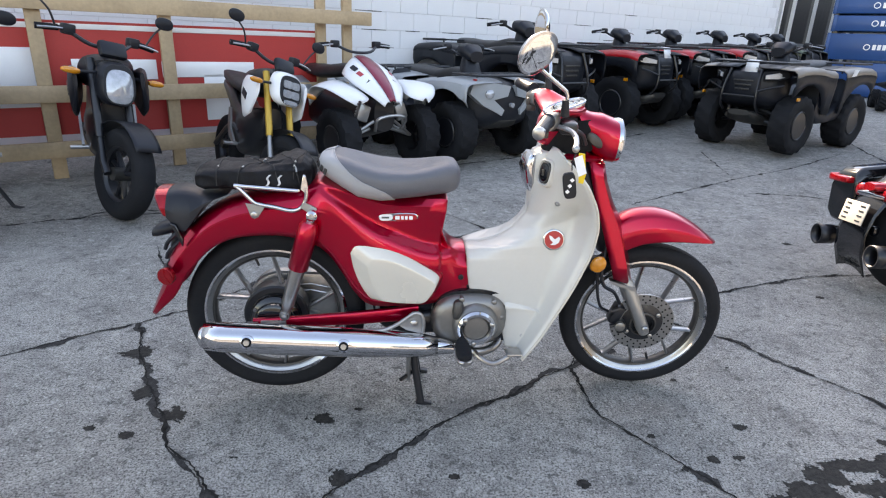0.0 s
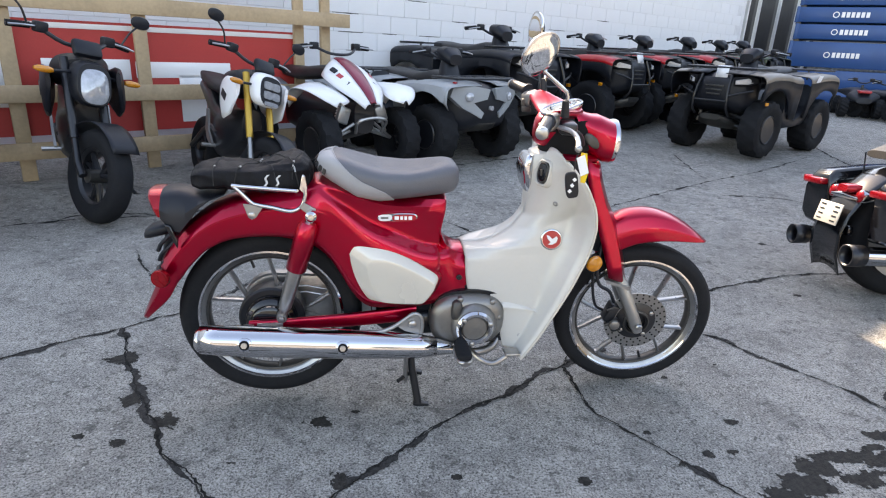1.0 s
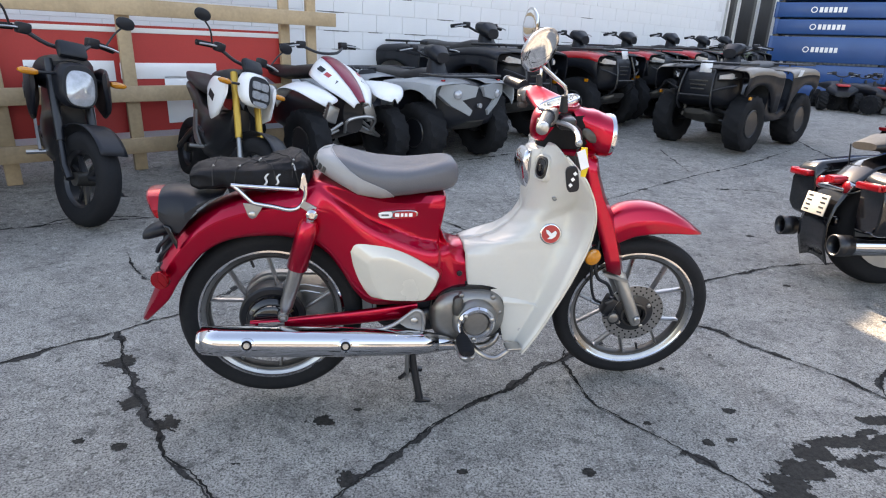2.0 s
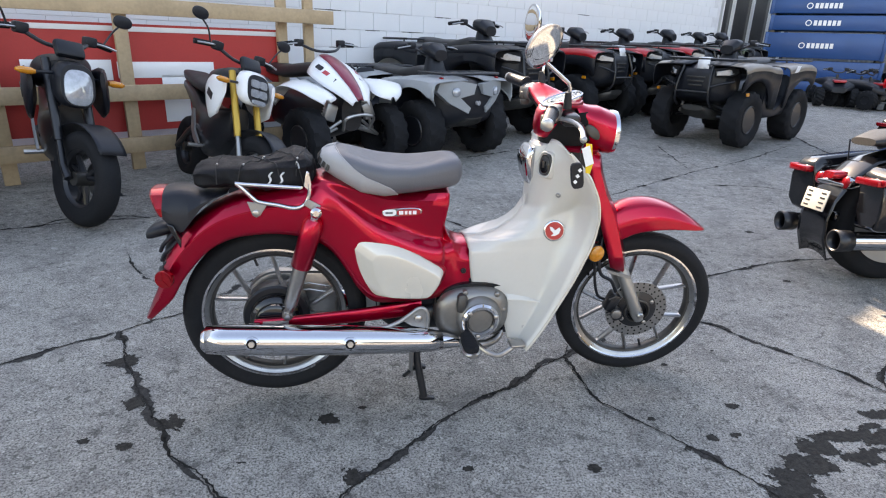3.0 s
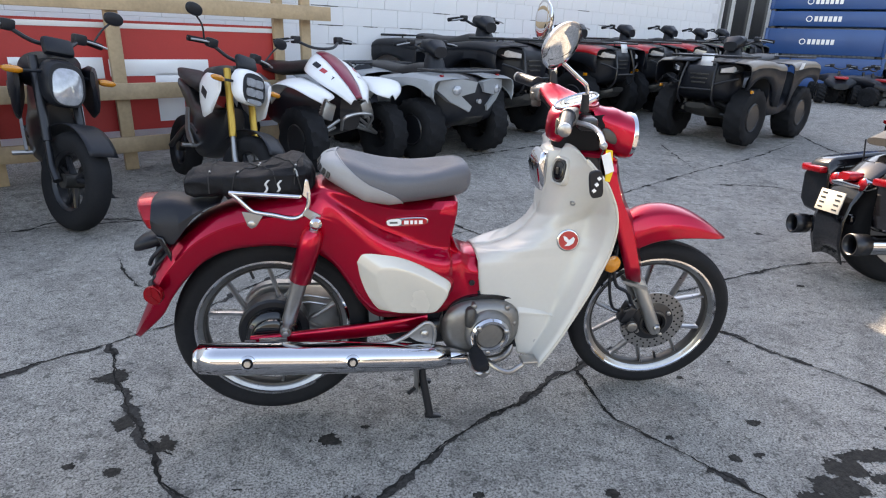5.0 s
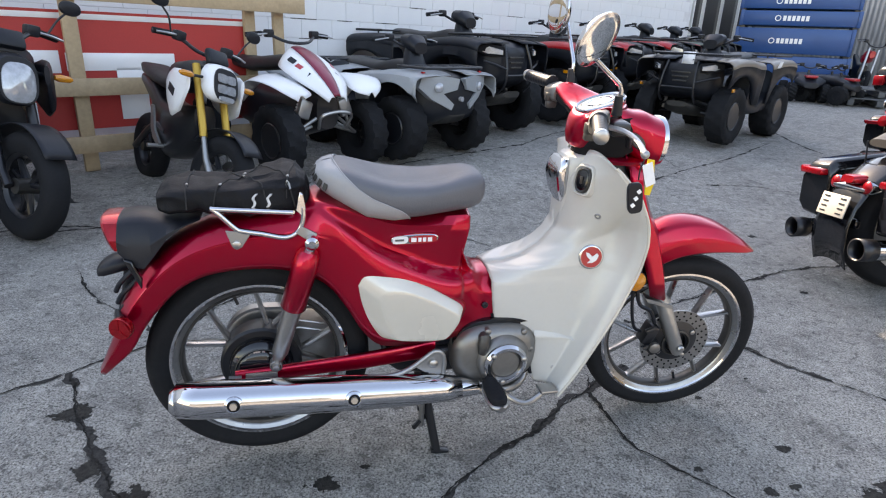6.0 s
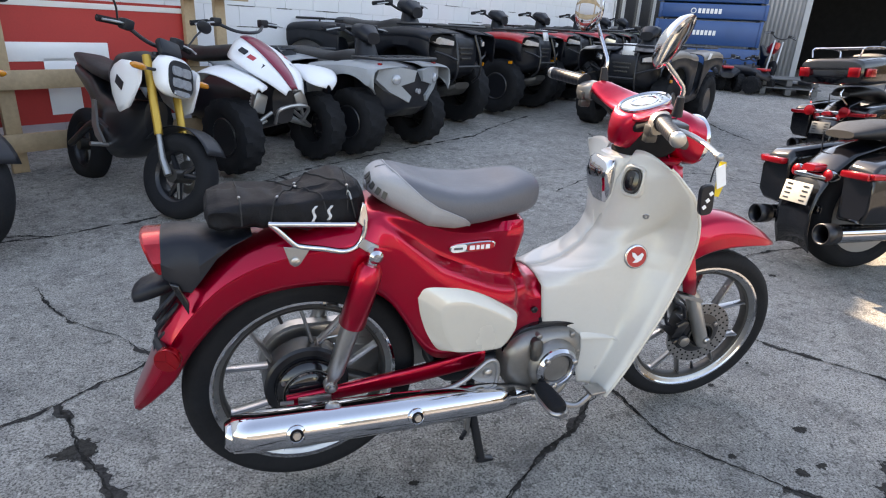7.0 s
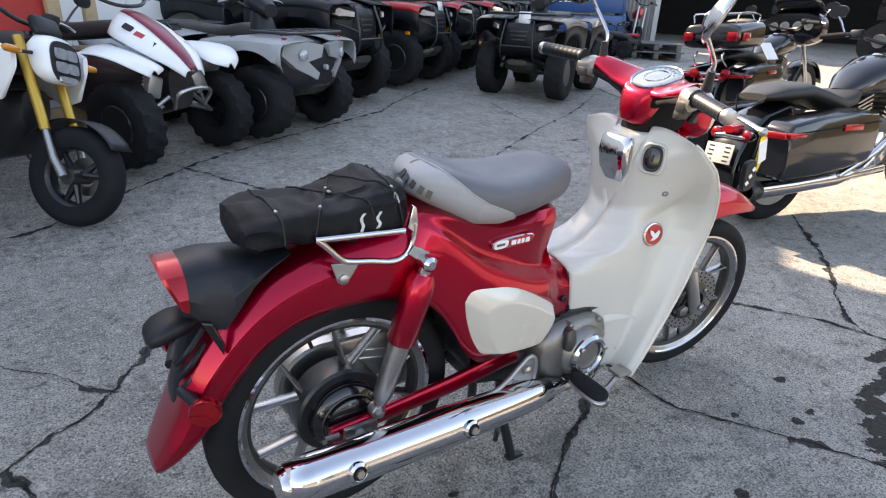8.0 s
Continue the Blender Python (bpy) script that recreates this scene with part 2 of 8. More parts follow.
def plate(bm, pts, thick, axis="y"):
    """A flat outline (two coordinates a point) with thickness, centred on the third axis."""
    k = {"x": (1, 2, 0), "y": (0, 2, 1), "z": (0, 1, 2)}[axis]
    rings = []
    for t in (-thick / 2, thick / 2):
        ring = []
        for p in pts:
            q = [0, 0, 0]
            q[k[0]], q[k[1]], q[k[2]] = p[0], p[1], t + (p[2] if len(p) > 2 else 0)
            ring.append(V(q))
        rings.append(ring)
    return quad_rings(bm, rings, True, True, True)


def oval(c, ax, ay, u, v, n=24, power=2.0):
    """A superellipse ring round c in the plane of u and v."""
    c, u, v = V(c), V(u), V(v)
    out = []
    for k in range(n):
        a = 2 * math.pi * k / n
        x, y = math.cos(a), math.sin(a)
        out.append(c + u * ax * math.copysign(abs(x) ** (2 / power), x) + v * ay * math.copysign(abs(y) ** (2 / power), y))
    return out


def moved(bm, m):
    bmesh.ops.transform(bm, matrix=m, verts=bm.verts)
    return bm


def interp(x, xs, ys):
    return float(np.interp(x, xs, ys))


def smoothstep(a, b, x):
    t = min(1, max(0, (x - a) / (b - a)))
    return t * t * (3 - 2 * t)


# ---- ground ----
def gz(x, y):
    """Height of the lot: level near the scooter, rising gently towards the building."""
    t = max(0.0, y - 1.9)
    return 0.05 * (t * t / (t + 0.6)) if t < 7 else 0.05 * (49 / 7.6) + 0.0


WALL_P, WALL_D = V((1.253, 6.276, 0)), V((0.845, 0.535, 0)).normalized()
WALL_N = V((WALL_D.y, -WALL_D.x, 0))          # towards the lot
ANG = math.degrees(math.atan2(WALL_D.y, WALL_D.x))

bm = B()
xs = [-400, -120, -40, -20, -12, -8] + [-6 + 0.5 * i for i in range(41)] + [16, 20, 28, 45, 120, 400]
ys = [-400, -120, -40, -20, -10, -6, -4] + [-3 + 0.5 * i for i in range(29)] + [13, 16, 22, 45, 120, 400]
grid = [[bm.verts.new((x, y, gz(x, y))) for x in xs] for y in ys]
for r0, r1 in zip(grid, grid[1:]):
    for i in range(len(xs) - 1):
        bm.faces.new((r0[i], r0[i + 1], r1[i + 1], r1[i]))
ground = tagged(part("ground", bm, "concrete"), "weathered grey concrete lot with exposed pebbles and cracks", "ground", kind="structure")


# ---- the building ----
wrot = Matrix.Rotation(radians(ANG), 3, "Z")


def on_wall(u, n, z):
    """u along the wall from its mark, n out into the lot."""
    p = WALL_P + WALL_D * u + WALL_N * n
    return V((p.x, p.y, z))


W_LEFT, W_END, W_STEP = -14.0, 9.1, 0.15
H_LEFT, H_RIGHT = 4.62, 4.26          # unseen wall tops; heights and step down chosen to shape shadow and sun patch
for name, u0, u1, h in (("wall_north", W_LEFT, W_STEP, H_LEFT), ("wall_north_low", W_STEP, W_END, H_RIGHT)):
    bm = B()
    box(bm, on_wall((u0 + u1) / 2, -0.137, (h - 0.1) / 2), (u1 - u0, 0.28, h + 0.1), wrot)
    tagged(part(name, bm, "mortar"), "white painted concrete block wall of the shop", "wall", kind="structure")
bm = B()
box(bm, on_wall((W_STEP + W_LEFT) / 2, -0.15, H_LEFT - 0.03), (W_STEP - W_LEFT + 0.06, 0.36, 0.06), wrot)
box(bm, on_wall((W_STEP + W_END) / 2 + 0.05, -0.15, H_RIGHT - 0.03), (W_END - W_STEP, 0.36, 0.06), wrot)
tagged(part("trim_parapet", bm, "metal_sheet"), "grey metal coping on the unseen stepped wall top", "trim", kind="structure")
bm = B()
box(bm, on_wall((W_LEFT + 16) / 2, -6.3, 3.9), (16 - W_LEFT, 12, 0.2), wrot)
tagged(part("roof", bm, "metal_sheet"), "flat grey roof of the shop", "roof", kind="structure")

# glazed bay past the end of the block wall
bay = tagged(new("window_1"), "dark shop window with pale slim mullions", "window", kind="structure")
bm = B()
box(bm, on_wall(W_END + 2.6, -0.25, 2.0), (5.2, 0.05, 4.0), wrot)
part("pane", bm, "black_gloss", bay)
for du in (0.02, 0.55, 1.15, 2.3, 3.5, 4.7):
    bm = B()
    box(bm, on_wall(W_END + du, -0.2, 2.0), (0.06, 0.08, 4.0), wrot)
    part("mullion", bm, "white_plastic", bay)
bm = B()
box(bm, on_wall(W_END + 2.6, -0.19, 1.35), (5.2, 0.06, 0.10), wrot)
part("transom", bm, "metal_sheet", bay)

# far shed: sheet-metal wall and a wide doorway, its shade coloured near black
SH_P, SH_D = V((13.9, 13.4, 0)), V((0.60, -0.80, 0))
sh_rot = Matrix.Rotation(math.atan2(SH_D.y, SH_D.x), 3, "Z")
SH_N = V((-0.80, -0.60, 0))


def on_shed(u, n, z):
    return SH_P + SH_D * u + SH_N * n + V((0, 0, z))


bm = B()
for k in range(60):
    u = -4.0 + k * 0.115
    if u > 2.55:
        break
    quad_rings(bm, [[on_shed(u + a, nn, z) for a, nn in ((0, 0), (0.03, 0.03), (0.07, 0.03), (0.10, 0), (0.115, 0))] for z in (0, 6.0)], False)
tagged(part("wall_shed", bm, "metal_sheet", solid=0.004), "corrugated galvanised sheet wall of a shed", "wall", kind="structure")
# room box whose near-black colour stands for the unlit inside
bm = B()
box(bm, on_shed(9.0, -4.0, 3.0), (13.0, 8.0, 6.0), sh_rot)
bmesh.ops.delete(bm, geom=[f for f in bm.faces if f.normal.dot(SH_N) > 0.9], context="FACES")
tagged(part("shed_interior", bm, "dark"), "inside of the open shed, its shade coloured near black", "doorway", kind="structure")
bm = B()
box(bm, on_shed(2.62, 0.02, 3.0), (0.14, 0.10, 6.0), sh_rot)
box(bm, on_shed(15.5, 0.02, 3.0), (0.14, 0.10, 6.0), sh_rot)
box(bm, on_shed(9.0, 0.02, 5.4), (13.0, 0.10, 1.2), sh_rot)
tagged(part("trim_doorway", bm, "metal_sheet"), "grey steel frame of the shed doorway", "trim", kind="structure")

# unseen blocks added behind the camera to fill the view in mirrors and chrome
for x, y, w, d, h, mname in ((-6, -26, 22, 6, 5.0, "pallet_grey"), (18, -30, 16, 8, 6.5, "pallet_grey")):
    bm = B()
    box(bm, (x, y, h / 2 - 0.1), (w, d, h + 0.2))
    tagged(part("reflection_block", bm, mname), "unseen plain low block added for reflections", "building", kind="structure")
bm = B()
box(bm, (25, -13, 3.2), (1.0, 24, 6.6))
tagged(part("reflection_wall", bm, "far_wall"), "unseen plain ochre wall added for reflections", "building", kind="structure")

# fence of pine boards with a red banner in front of the wall
FN = 0.85
fence = thing("board_fence", "pine board fence with a red and white banner behind it", "fence")


def fence_z(u):
    p = on_wall(u, FN, 0)
    return gz(p.x, p.y)


for u in (-5.9, -4.62, -3.72, -2.27, -1.98):
    z0 = fence_z(u)
    bm = B()
    box(bm, on_wall(u, FN - 0.06 if u > -2.5 else FN + 0.03, z0 + 1.05), (0.10, 0.045, 2.1), wrot, 0.004)
    part("post", bm, "wood", fence)
for zc, u0, u1 in ((1.35, -6.6, -1.78), (0.69, -6.6, -2.05), (0.27, -6.6, -2.05), (1.72, -6.6, -1.9)):
    bm = B()
    box(bm, on_wall((u0 + u1) / 2, FN + 0.075, zc), (u1 - u0, 0.04, 0.125), wrot, 0.004)
    part("rail", bm, "wood", fence)
ban = thing("banner", "red banner with large pale unreadable shapes", "banner")
bm = B()
box(bm, on_wall(-4.4, FN - 0.10, 0.79), (4.35, 0.012, 0.86), wrot)
part("cloth", bm, "banner_red", ban)
for u, z, w, h in ((-6.0, 0.82, 0.75, 0.42), (-4.95, 0.80, 0.62, 0.44), (-4.1, 0.86, 0.62, 0.16), (-4.25, 0.66, 0.18, 0.34), (-3.35, 0.86, 0.80, 0.13), (-3.3, 0.62, 0.22, 0.40), (-4.4, 1.18, 4.3, 0.04)):
    bm = B()
    box(bm, on_wall(u, FN - 0.088, z), (w, 0.006, h), wrot, 0.002)
    part("banner_bar", bm, "white_plastic", ban)


# ---- cracks, stains and worn spots in the lot ----
def strip(pts, width, rnd, seed, lift, gate=None):
    """A ragged band along pts that follows the ground; gate, if given, closes it where the noise is low."""
    bm = B()
    rings, off = [], 0.0
    for i, p in enumerate(pts):
        d = (pts[min(i + 1, len(pts) - 1)] - pts[max(i - 1, 0)]).normalized()
        side = V((-d.y, d.x, 0))
        off = off * 0.8 + rnd.uniform(-0.0045, 0.0045)
        if gate is None:
            big = 0.5 + 2.2 * max(0, noise.noise(p * 5 + V((seed, 0, 0))) - 0.1) + 0.5 * noise.noise(p * 21)
            w0, w1 = (min(0.011, width * 0.75) * max(0.10, big * rnd.uniform(0.15, 0.95)) for _ in range(2))
        else:
            w0, w1 = (min(0.021, width * (0.05 + 4.5 * max(0.0, noise.noise(p * 9 + V((seed * 1.7, k, 0))) - gate))) * rnd.uniform(0.75, 1.1) for k in (0, 9))
        q = p + side * off
        rings.append([V((r.x, r.y, gz(r.x, r.y) + h)) for r, h in ((q - side * w0, lift), (q, lift + 0.0004), (q + side * w1, lift))])
    return quad_rings(bm, rings, False)


def crack(name, pts, width, seed=0):
    """A dark ragged crack with chipped edges, and for the wide ones short side branches."""
    rnd = random.Random(seed)
    path = ease([(x, y, 0) for x, y in pts], 3)
    fine = []
    for a, b in zip(path, path[1:]):
        k = max(1, int((b - a).length / 0.011))
        fine += [a.lerp(b, i / k) for i in range(k)]
    fine.append(path[-1])
    ob = tagged(part(name, strip(fine, width, rnd, seed, 0.0036), "tar"), "dark ragged crack with chipped edges in the concrete", "crack", "cracks in the lot", "structure")
    part("chipped_edge", strip(fine, width * 2.0, rnd, seed, 0.0024, 0.05 if width > 0.012 else 0.16), "chipped", ob)
    if width > 0.012:
        for k in range(len(fine) // 34):
            i = rnd.randrange(4, len(fine) - 4)
            d = (fine[i + 2] - fine[i - 2]).normalized()
            d.rotate(Matrix.Rotation(rnd.choice((-1, 1)) * rnd.uniform(0.5, 1.3), 3, "Z"))
            n = rnd.randrange(5, 15)
            bend = V((-d.y, d.x, 0)) * rnd.uniform(-0.02, 0.02)
            part("branch", strip([fine[i] + d * 0.009 * j + bend * (j / n) ** 2 for j in range(n)], width * 0.30, rnd, seed + k, 0.0030), "tar", ob)
    return ob


CRACKS = (
    (0.012, ((-2.6, -0.75), (-1.02, 0.34), (-0.79, 0.50), (-0.68, 0.56), (-0.58, 0.65), (-0.46, 0.72), (-0.23, 1.05), (0.02, 1.30), (0.16, 1.38), (0.62, 1.62), (1.07, 1.84))),
    (0.026, ((-0.68, 0.56), (-0.60, 0.33), (-0.51, 0.15), (-0.40, -0.07), (-0.35, -0.14), (-0.30, -0.27), (-0.22, -0.35), (-0.15, -0.44), (-0.02, -0.62))),
    (0.019, ((0.10, -0.62), (0.20, -0.50), (0.26, -0.43), (0.35, -0.36), (0.47, -0.25), (0.64, -0.13), (0.79, -0.05), (0.95, 0.07), (1.10, 0.15), (1.30, 0.26))),
    (0.011, ((1.07, 0.12), (1.07, -0.05), (1.08, -0.17), (1.12, -0.25), (1.19, -0.35), (1.26, -0.46), (1.31, -0.55), (1.36, -0.64), (1.44, -0.80))),
    (0.011, ((1.50, 0.62), (1.83, 0.34), (1.93, 0.17), (2.03, -0.01), (2.12, -0.14), (2.17, -0.29), (2.28, -0.55))),
    (0.014, ((1.62, 0.66), (2.22, 0.87), (2.40, 0.93), (2.68, 1.01), (2.94, 1.05), (3.21, 1.04), (3.9, 1.10))),
    (0.010, ((0.77, 2.26), (0.95, 2.03), (1.07, 1.82), (1.20, 1.62))),
    (0.012, ((3.50, 2.84), (3.74, 2.81), (3.96, 2.76), (4.11, 2.66), (4.35, 2.35))),
    (0.020, ((6.23, 5.05), (6.03, 4.54), (5.93, 4.20), (5.88, 3.90))),
    (0.013, ((-2.0, 1.92), (-1.52, 2.12), (-1.0, 2.22), (-0.72, 2.35), (-0.53, 2.42), (-0.22, 2.74), (0.14, 3.04), (0.40, 3.27), (0.96, 3.62), (2.20, 4.28), (2.50, 4.44), (2.86, 4.80), (3.73, 5.48))),
    (0.010, ((0.20, 3.36), (0.26, 3.28), (0.49, 2.86), (0.77, 2.36))),
    (0.010, ((2.30, 2.48), (2.51, 2.62), (3.56, 3.25), (4.52, 3.75), (5.65, 4.47))),
    (0.007, ((-0.95, 1.55), (-0.83, 1.28), (-0.70, 1.10), (-0.55, 0.95), (-0.47, 0.84), (-0.40, 0.77))),
    (0.013, ((3.44, 0.68), (3.11, 0.41), (2.77, 0.15), (2.30, -0.13), (2.17, -0.30))),
    (0.008, ((3.91, 4.43), (3.79, 3.91), (3.68, 3.46))),
    (0.016, ((-1.60, 2.10), (-1.52, 2.21), (-1.28, 2.27), (-1.0, 2.22))),
)
for k, (w, pts) in enumerate(CRACKS):
    crack("crack", pts, w, k + 3)


def blot(name, blobs, holes, seed, label, cell=0.006, rough=0.55):
    """A stain with a ragged outline: small cells kept where blobs, less holes, plus noise stay above a level."""
    rnd = random.Random(seed)
    x0, x1 = min(b[0] - b[2] * 1.6 for b in blobs), max(b[0] + b[2] * 1.6 for b in blobs)
    y0, y1 = min(b[1] - b[3] * 1.6 for b in blobs), max(b[1] + b[3] * 1.6 for b in blobs)

    def level(x, y):
        fall = lambda b: 0.80 - math.hypot((x - b[0]) / b[2], (y - b[1]) / b[3])
        f = max(fall(b) for b in blobs)
        for h in holes:
            f = min(f, -1.3 * fall(h))
        p = V((x, y, seed * 3.1))
        return f + rough * (0.6 * noise.noise(p * 14) + 0.5 * noise.noise(p * 38) + 0.35 * noise.noise(p * 90))

    bm, grid = B(), {}
    lift = 0.0012 + 0.0002 * (seed % 5)

    def corner(i, k):
        if (i, k) not in grid:
            x, y = x0 + (i + rnd.uniform(-0.35, 0.35)) * cell, y0 + (k + rnd.uniform(-0.35, 0.35)) * cell
            grid[i, k] = bm.verts.new((x, y, gz(x, y) + lift))
        return grid[i, k]

    for i in range(int((x1 - x0) / cell)):
        for k in range(int((y1 - y0) / cell)):
            if level(x0 + (i + 0.5) * cell, y0 + (k + 0.5) * cell) > 0:
                bm.faces.new((corner(i, k), corner(i + 1, k), corner(i + 1, k + 1), corner(i, k + 1)))
    return tagged(part(name, bm, "stain"), label, "stain", "stains on the lot", "structure")


blot("stain", ((1.475, -0.64, 0.085, 0.10), (1.57, -0.575, 0.12, 0.06), (1.66, -0.515, 0.10, 0.055), (1.80, -0.475, 0.15, 0.035), (1.95, -0.50, 0.14, 0.050), (1.80, -0.575, 0.13, 0.045), (1.42, -0.74, 0.09, 0.12), (2.06, -0.56, 0.12, 0.05)), ((1.753, -0.531, 0.045, 0.030), (1.62, -0.66, 0.11, 0.06), (1.88, -0.58, 0.08, 0.03)), 1, "large dark damp stain on the concrete")
blot("stain", ((2.00, -0.385, 0.07, 0.03), (2.10, -0.40, 0.09, 0.04), (2.22, -0.44, 0.10, 0.05)), (), 2, "dark damp stain on the concrete")
blot("stain", ((1.94, -0.44, 0.05, 0.020), (2.06, -0.47, 0.09, 0.025)), (), 3, "narrow dark damp stain on the concrete")
SPOTS = ((0.14, -0.15, 0.028), (-0.447, -0.213, 0.024), (1.25, -0.46, 0.020), (0.92, -0.50, 0.018), (0.26, -0.11, 0.012), (1.21, -0.30, 0.015), (1.36, -0.415, 0.019), (1.437, -0.420, 0.017), (1.535, -0.269, 0.018), (-0.57, -0.17, 0.016), (-0.364, -0.108, 0.046), (-0.594, 0.307, 0.042), (-0.474, 0.02, 0.036), (0.22, -0.44, 0.035), (1.45, 0.02, 0.014), (-0.10, -0.33, 0.016), (0.55, -0.45, 0.012), (1.7, 0.1, 0.012), (2.6, 0.75, 0.02), (3.0, 1.6, 0.03))
for k, (x, y, r) in enumerate(SPOTS):
    blot("worn_spot", ((x, y, r * 1.3, r * 0.95),), (), k + 20, "small dark worn spot in the concrete", 0.004, 1.1)


# dark open bed joints in the painted wall
for k, (u, z, w) in enumerate(((-1.18, 1.27, 0.34), (-0.62, 1.27, 0.22), (0.02, 1.27, 0.36), (-1.1, 1.067, 0.30), (-1.25, 1.473, 0.36), (0.55, 1.473, 0.30), (1.6, 1.27, 0.22), (2.6, 1.473, 0.40), (3.3, 1.27, 0.30), (4.4, 1.473, 0.26), (5.3, 1.27, 0.34), (6.2, 1.473, 0.22), (7.0, 1.27, 0.28), (2.1, 1.067, 0.26), (-0.2, 1.676, 0.3), (3.8, 1.676, 0.34))):
    bm = B()
    rnd2 = random.Random(k)
    rings = []
    for j in range(12):
        x = u - w / 2 + w * j / 11
        zz = 0.05 + 0.203 * round((z - 0.05) / 0.203)
        h = 0.004 + 0.004 * rnd2.random() * math.sin(math.pi * j / 11)
        rings.append([on_wall(x, 0.0125, zz - h), on_wall(x, 0.0125, zz + h * 0.7)])
    quad_rings(bm, rings, False)
    part("open_joint", bm, "dark_alloy", bpy.data.objects["wall_north" if u < W_STEP else "wall_north_low"])


# ---- the red scooter ----
# own frame: x forward, y left, z up from the ground under the rear axle
CUB = thing("scooter", "candy red and pearl white step-through scooter on its centre stand", "scooter", pose(0, 0.02, 0, 2.0, 0, 0))
RA, FA = V((0.0, 0, 0.320)), V((1.250, 0, 0.290))
RR, FR = 0.288, 0.279
STEER_P, STEER_D = V((1.316, 0, 0.015)), V((-0.446, 0, 0.895)).normalized()
STEER = Matrix.Translation(STEER_P) @ Matrix.Rotation(radians(-8.7), 4, STEER_D) @ Matrix.Translation(-STEER_P)


def torus_prof(bm, c, prof, seg=56):
    return lathe(bm, prof, c, (0, 1, 0), seg, True)


def bar_path(bm, pts, hw, hy):
    """A bar of rectangular section with chamfered front edges along a path in the wheel's plane."""
    rings = []
    for i, p in enumerate(pts):
        d = (pts[min(i + 1, len(pts) - 1)] - pts[max(i - 1, 0)]).normalized()
        n = d.cross(V((0, 1, 0)))
        w = hw[i]
        rings.append([p + n * a + V((0, b, 0)) for a, b in ((w, hy - 0.003), (w - 0.0025, hy), (-w + 0.0025, hy), (-w, hy - 0.003), (-w, -hy + 0.003), (-w + 0.0025, -hy), (w - 0.0025, -hy), (w, -hy + 0.003))])
    return quad_rings(bm, rings, True, True, True)


def cub_wheel(c, R, half, m, turn):
    """Cast wheel: tyre, stepped rim and five V-shaped spokes whose points meet the hub."""
    ti, w = 0.224, half * 0.72
    bm = B()
    prof = []
    for k in range(13):
        a = math.pi * k / 12
        prof.append((R - half * 0.9 + half * 0.9 * math.sin(a) ** 0.75, -half * math.cos(a)))
    prof += [(ti, half * 0.70), (ti, -half * 0.70)]
    torus_prof(bm, c, prof, 72)
    tyre = part("tyre", moved(bm, m), "tyre", CUB, "black road tyre with worn tread")
    for y in (-0.016, 0.016):
        bm = B()
        rg = R - half * 0.9 + half * 0.9 * math.sin(math.acos(abs(y) / half)) ** 0.75
        torus_prof(bm, c, [(rg - 0.003, y - 0.002), (rg + 0.0006, y - 0.002), (rg + 0.0006, y + 0.002), (rg - 0.003, y + 0.002)], 72)
        part("tread_groove", moved(bm, m), "dark", tyre)
    bm = B()
    torus_prof(bm, c, [(0.225, -w), (0.218, -w + 0.001), (0.211, -w + 0.006), (0.205, -w + 0.009), (0.199, -w + 0.011), (0.196, -w + 0.016), (0.195, 0.0), (0.196, w - 0.016), (0.199, w - 0.011), (0.205, w - 0.009), (0.211, w - 0.006), (0.218, w - 0.001), (0.225, w), (0.214, 0.0)], 72)
    rim = part("rim", moved(bm, m), "dark_alloy", tyre, "dark cast alloy rim with a polished lip")
    for sy in (-1, 1):
        bm = B()
        torus_prof(bm, c, [(0.219, sy * (w + 0.0005)), (0.212, sy * (w - 0.0045)), (0.2065, sy * (w - 0.0070)), (0.2045, sy * (w - 0.011)), (0.213, sy * (w - 0.009))], 72)
        part("rim_face", moved(bm, m), "wheel_alloy", tyre)
    for sy in (-1, 1):
        bm = B()
        torus_prof(bm, c, [(0.2295, sy * (w - 0.002)), (0.228, sy * (w + 0.0035)), (0.222, sy * (w + 0.004)), (0.2185, sy * (w + 0.0005)), (0.222, sy * (w - 0.004))], 72)
        part("rim_lip", moved(bm, m), "chrome", tyre)
    pol = lambda r, a: V(c) + V((math.cos(radians(a)) * r, 0, math.sin(radians(a)) * r))
    for k in range(5):
        a0 = turn + 72 * k
        pts = ease([pol(0.2005, a0 - 17.5), pol(0.187, a0 - 16.4), pol(0.135, a0 - 11.0), pol(0.104, a0 - 5.5), pol(0.097, a0), pol(0.104, a0 + 5.5), pol(0.135, a0 + 11.0), pol(0.187, a0 + 16.4), pol(0.2005, a0 + 17.5)], 3)
        n = len(pts) - 1
        bm = B()
        bar_path(bm, pts, [0.0042 + 0.005 * max(0.0, abs(2 * i / n - 1) - 0.86) / 0.14 for i in range(n + 1)], half * 0.36)
        part("spoke", moved(bm, m), "wheel_alloy", tyre, "V-shaped cast alloy spoke")
        bm = B()
        tube(bm, [pol(0.030, a0), pol(0.100, a0)], [0.016, 0.008], 10)
        part("spoke_root", moved(bm, m), "dark_alloy", tyre)
    bm = B()
    lathe(bm, [(0.01, -0.045), (0.045, -0.045), (0.055, -0.03), (0.055, 0.03), (0.045, 0.045), (0.01, 0.045)], c, (0, 1, 0), 28)
    part("hub", moved(bm, m), "black_metal", tyre)
    bm = B()
    a = 108 if c[0] < 0.5 else -70
    tube(bm, [pol(0.200, a), pol(0.190, a), pol(0.168, a)], [0.006, 0.0045, 0.0045], 8)
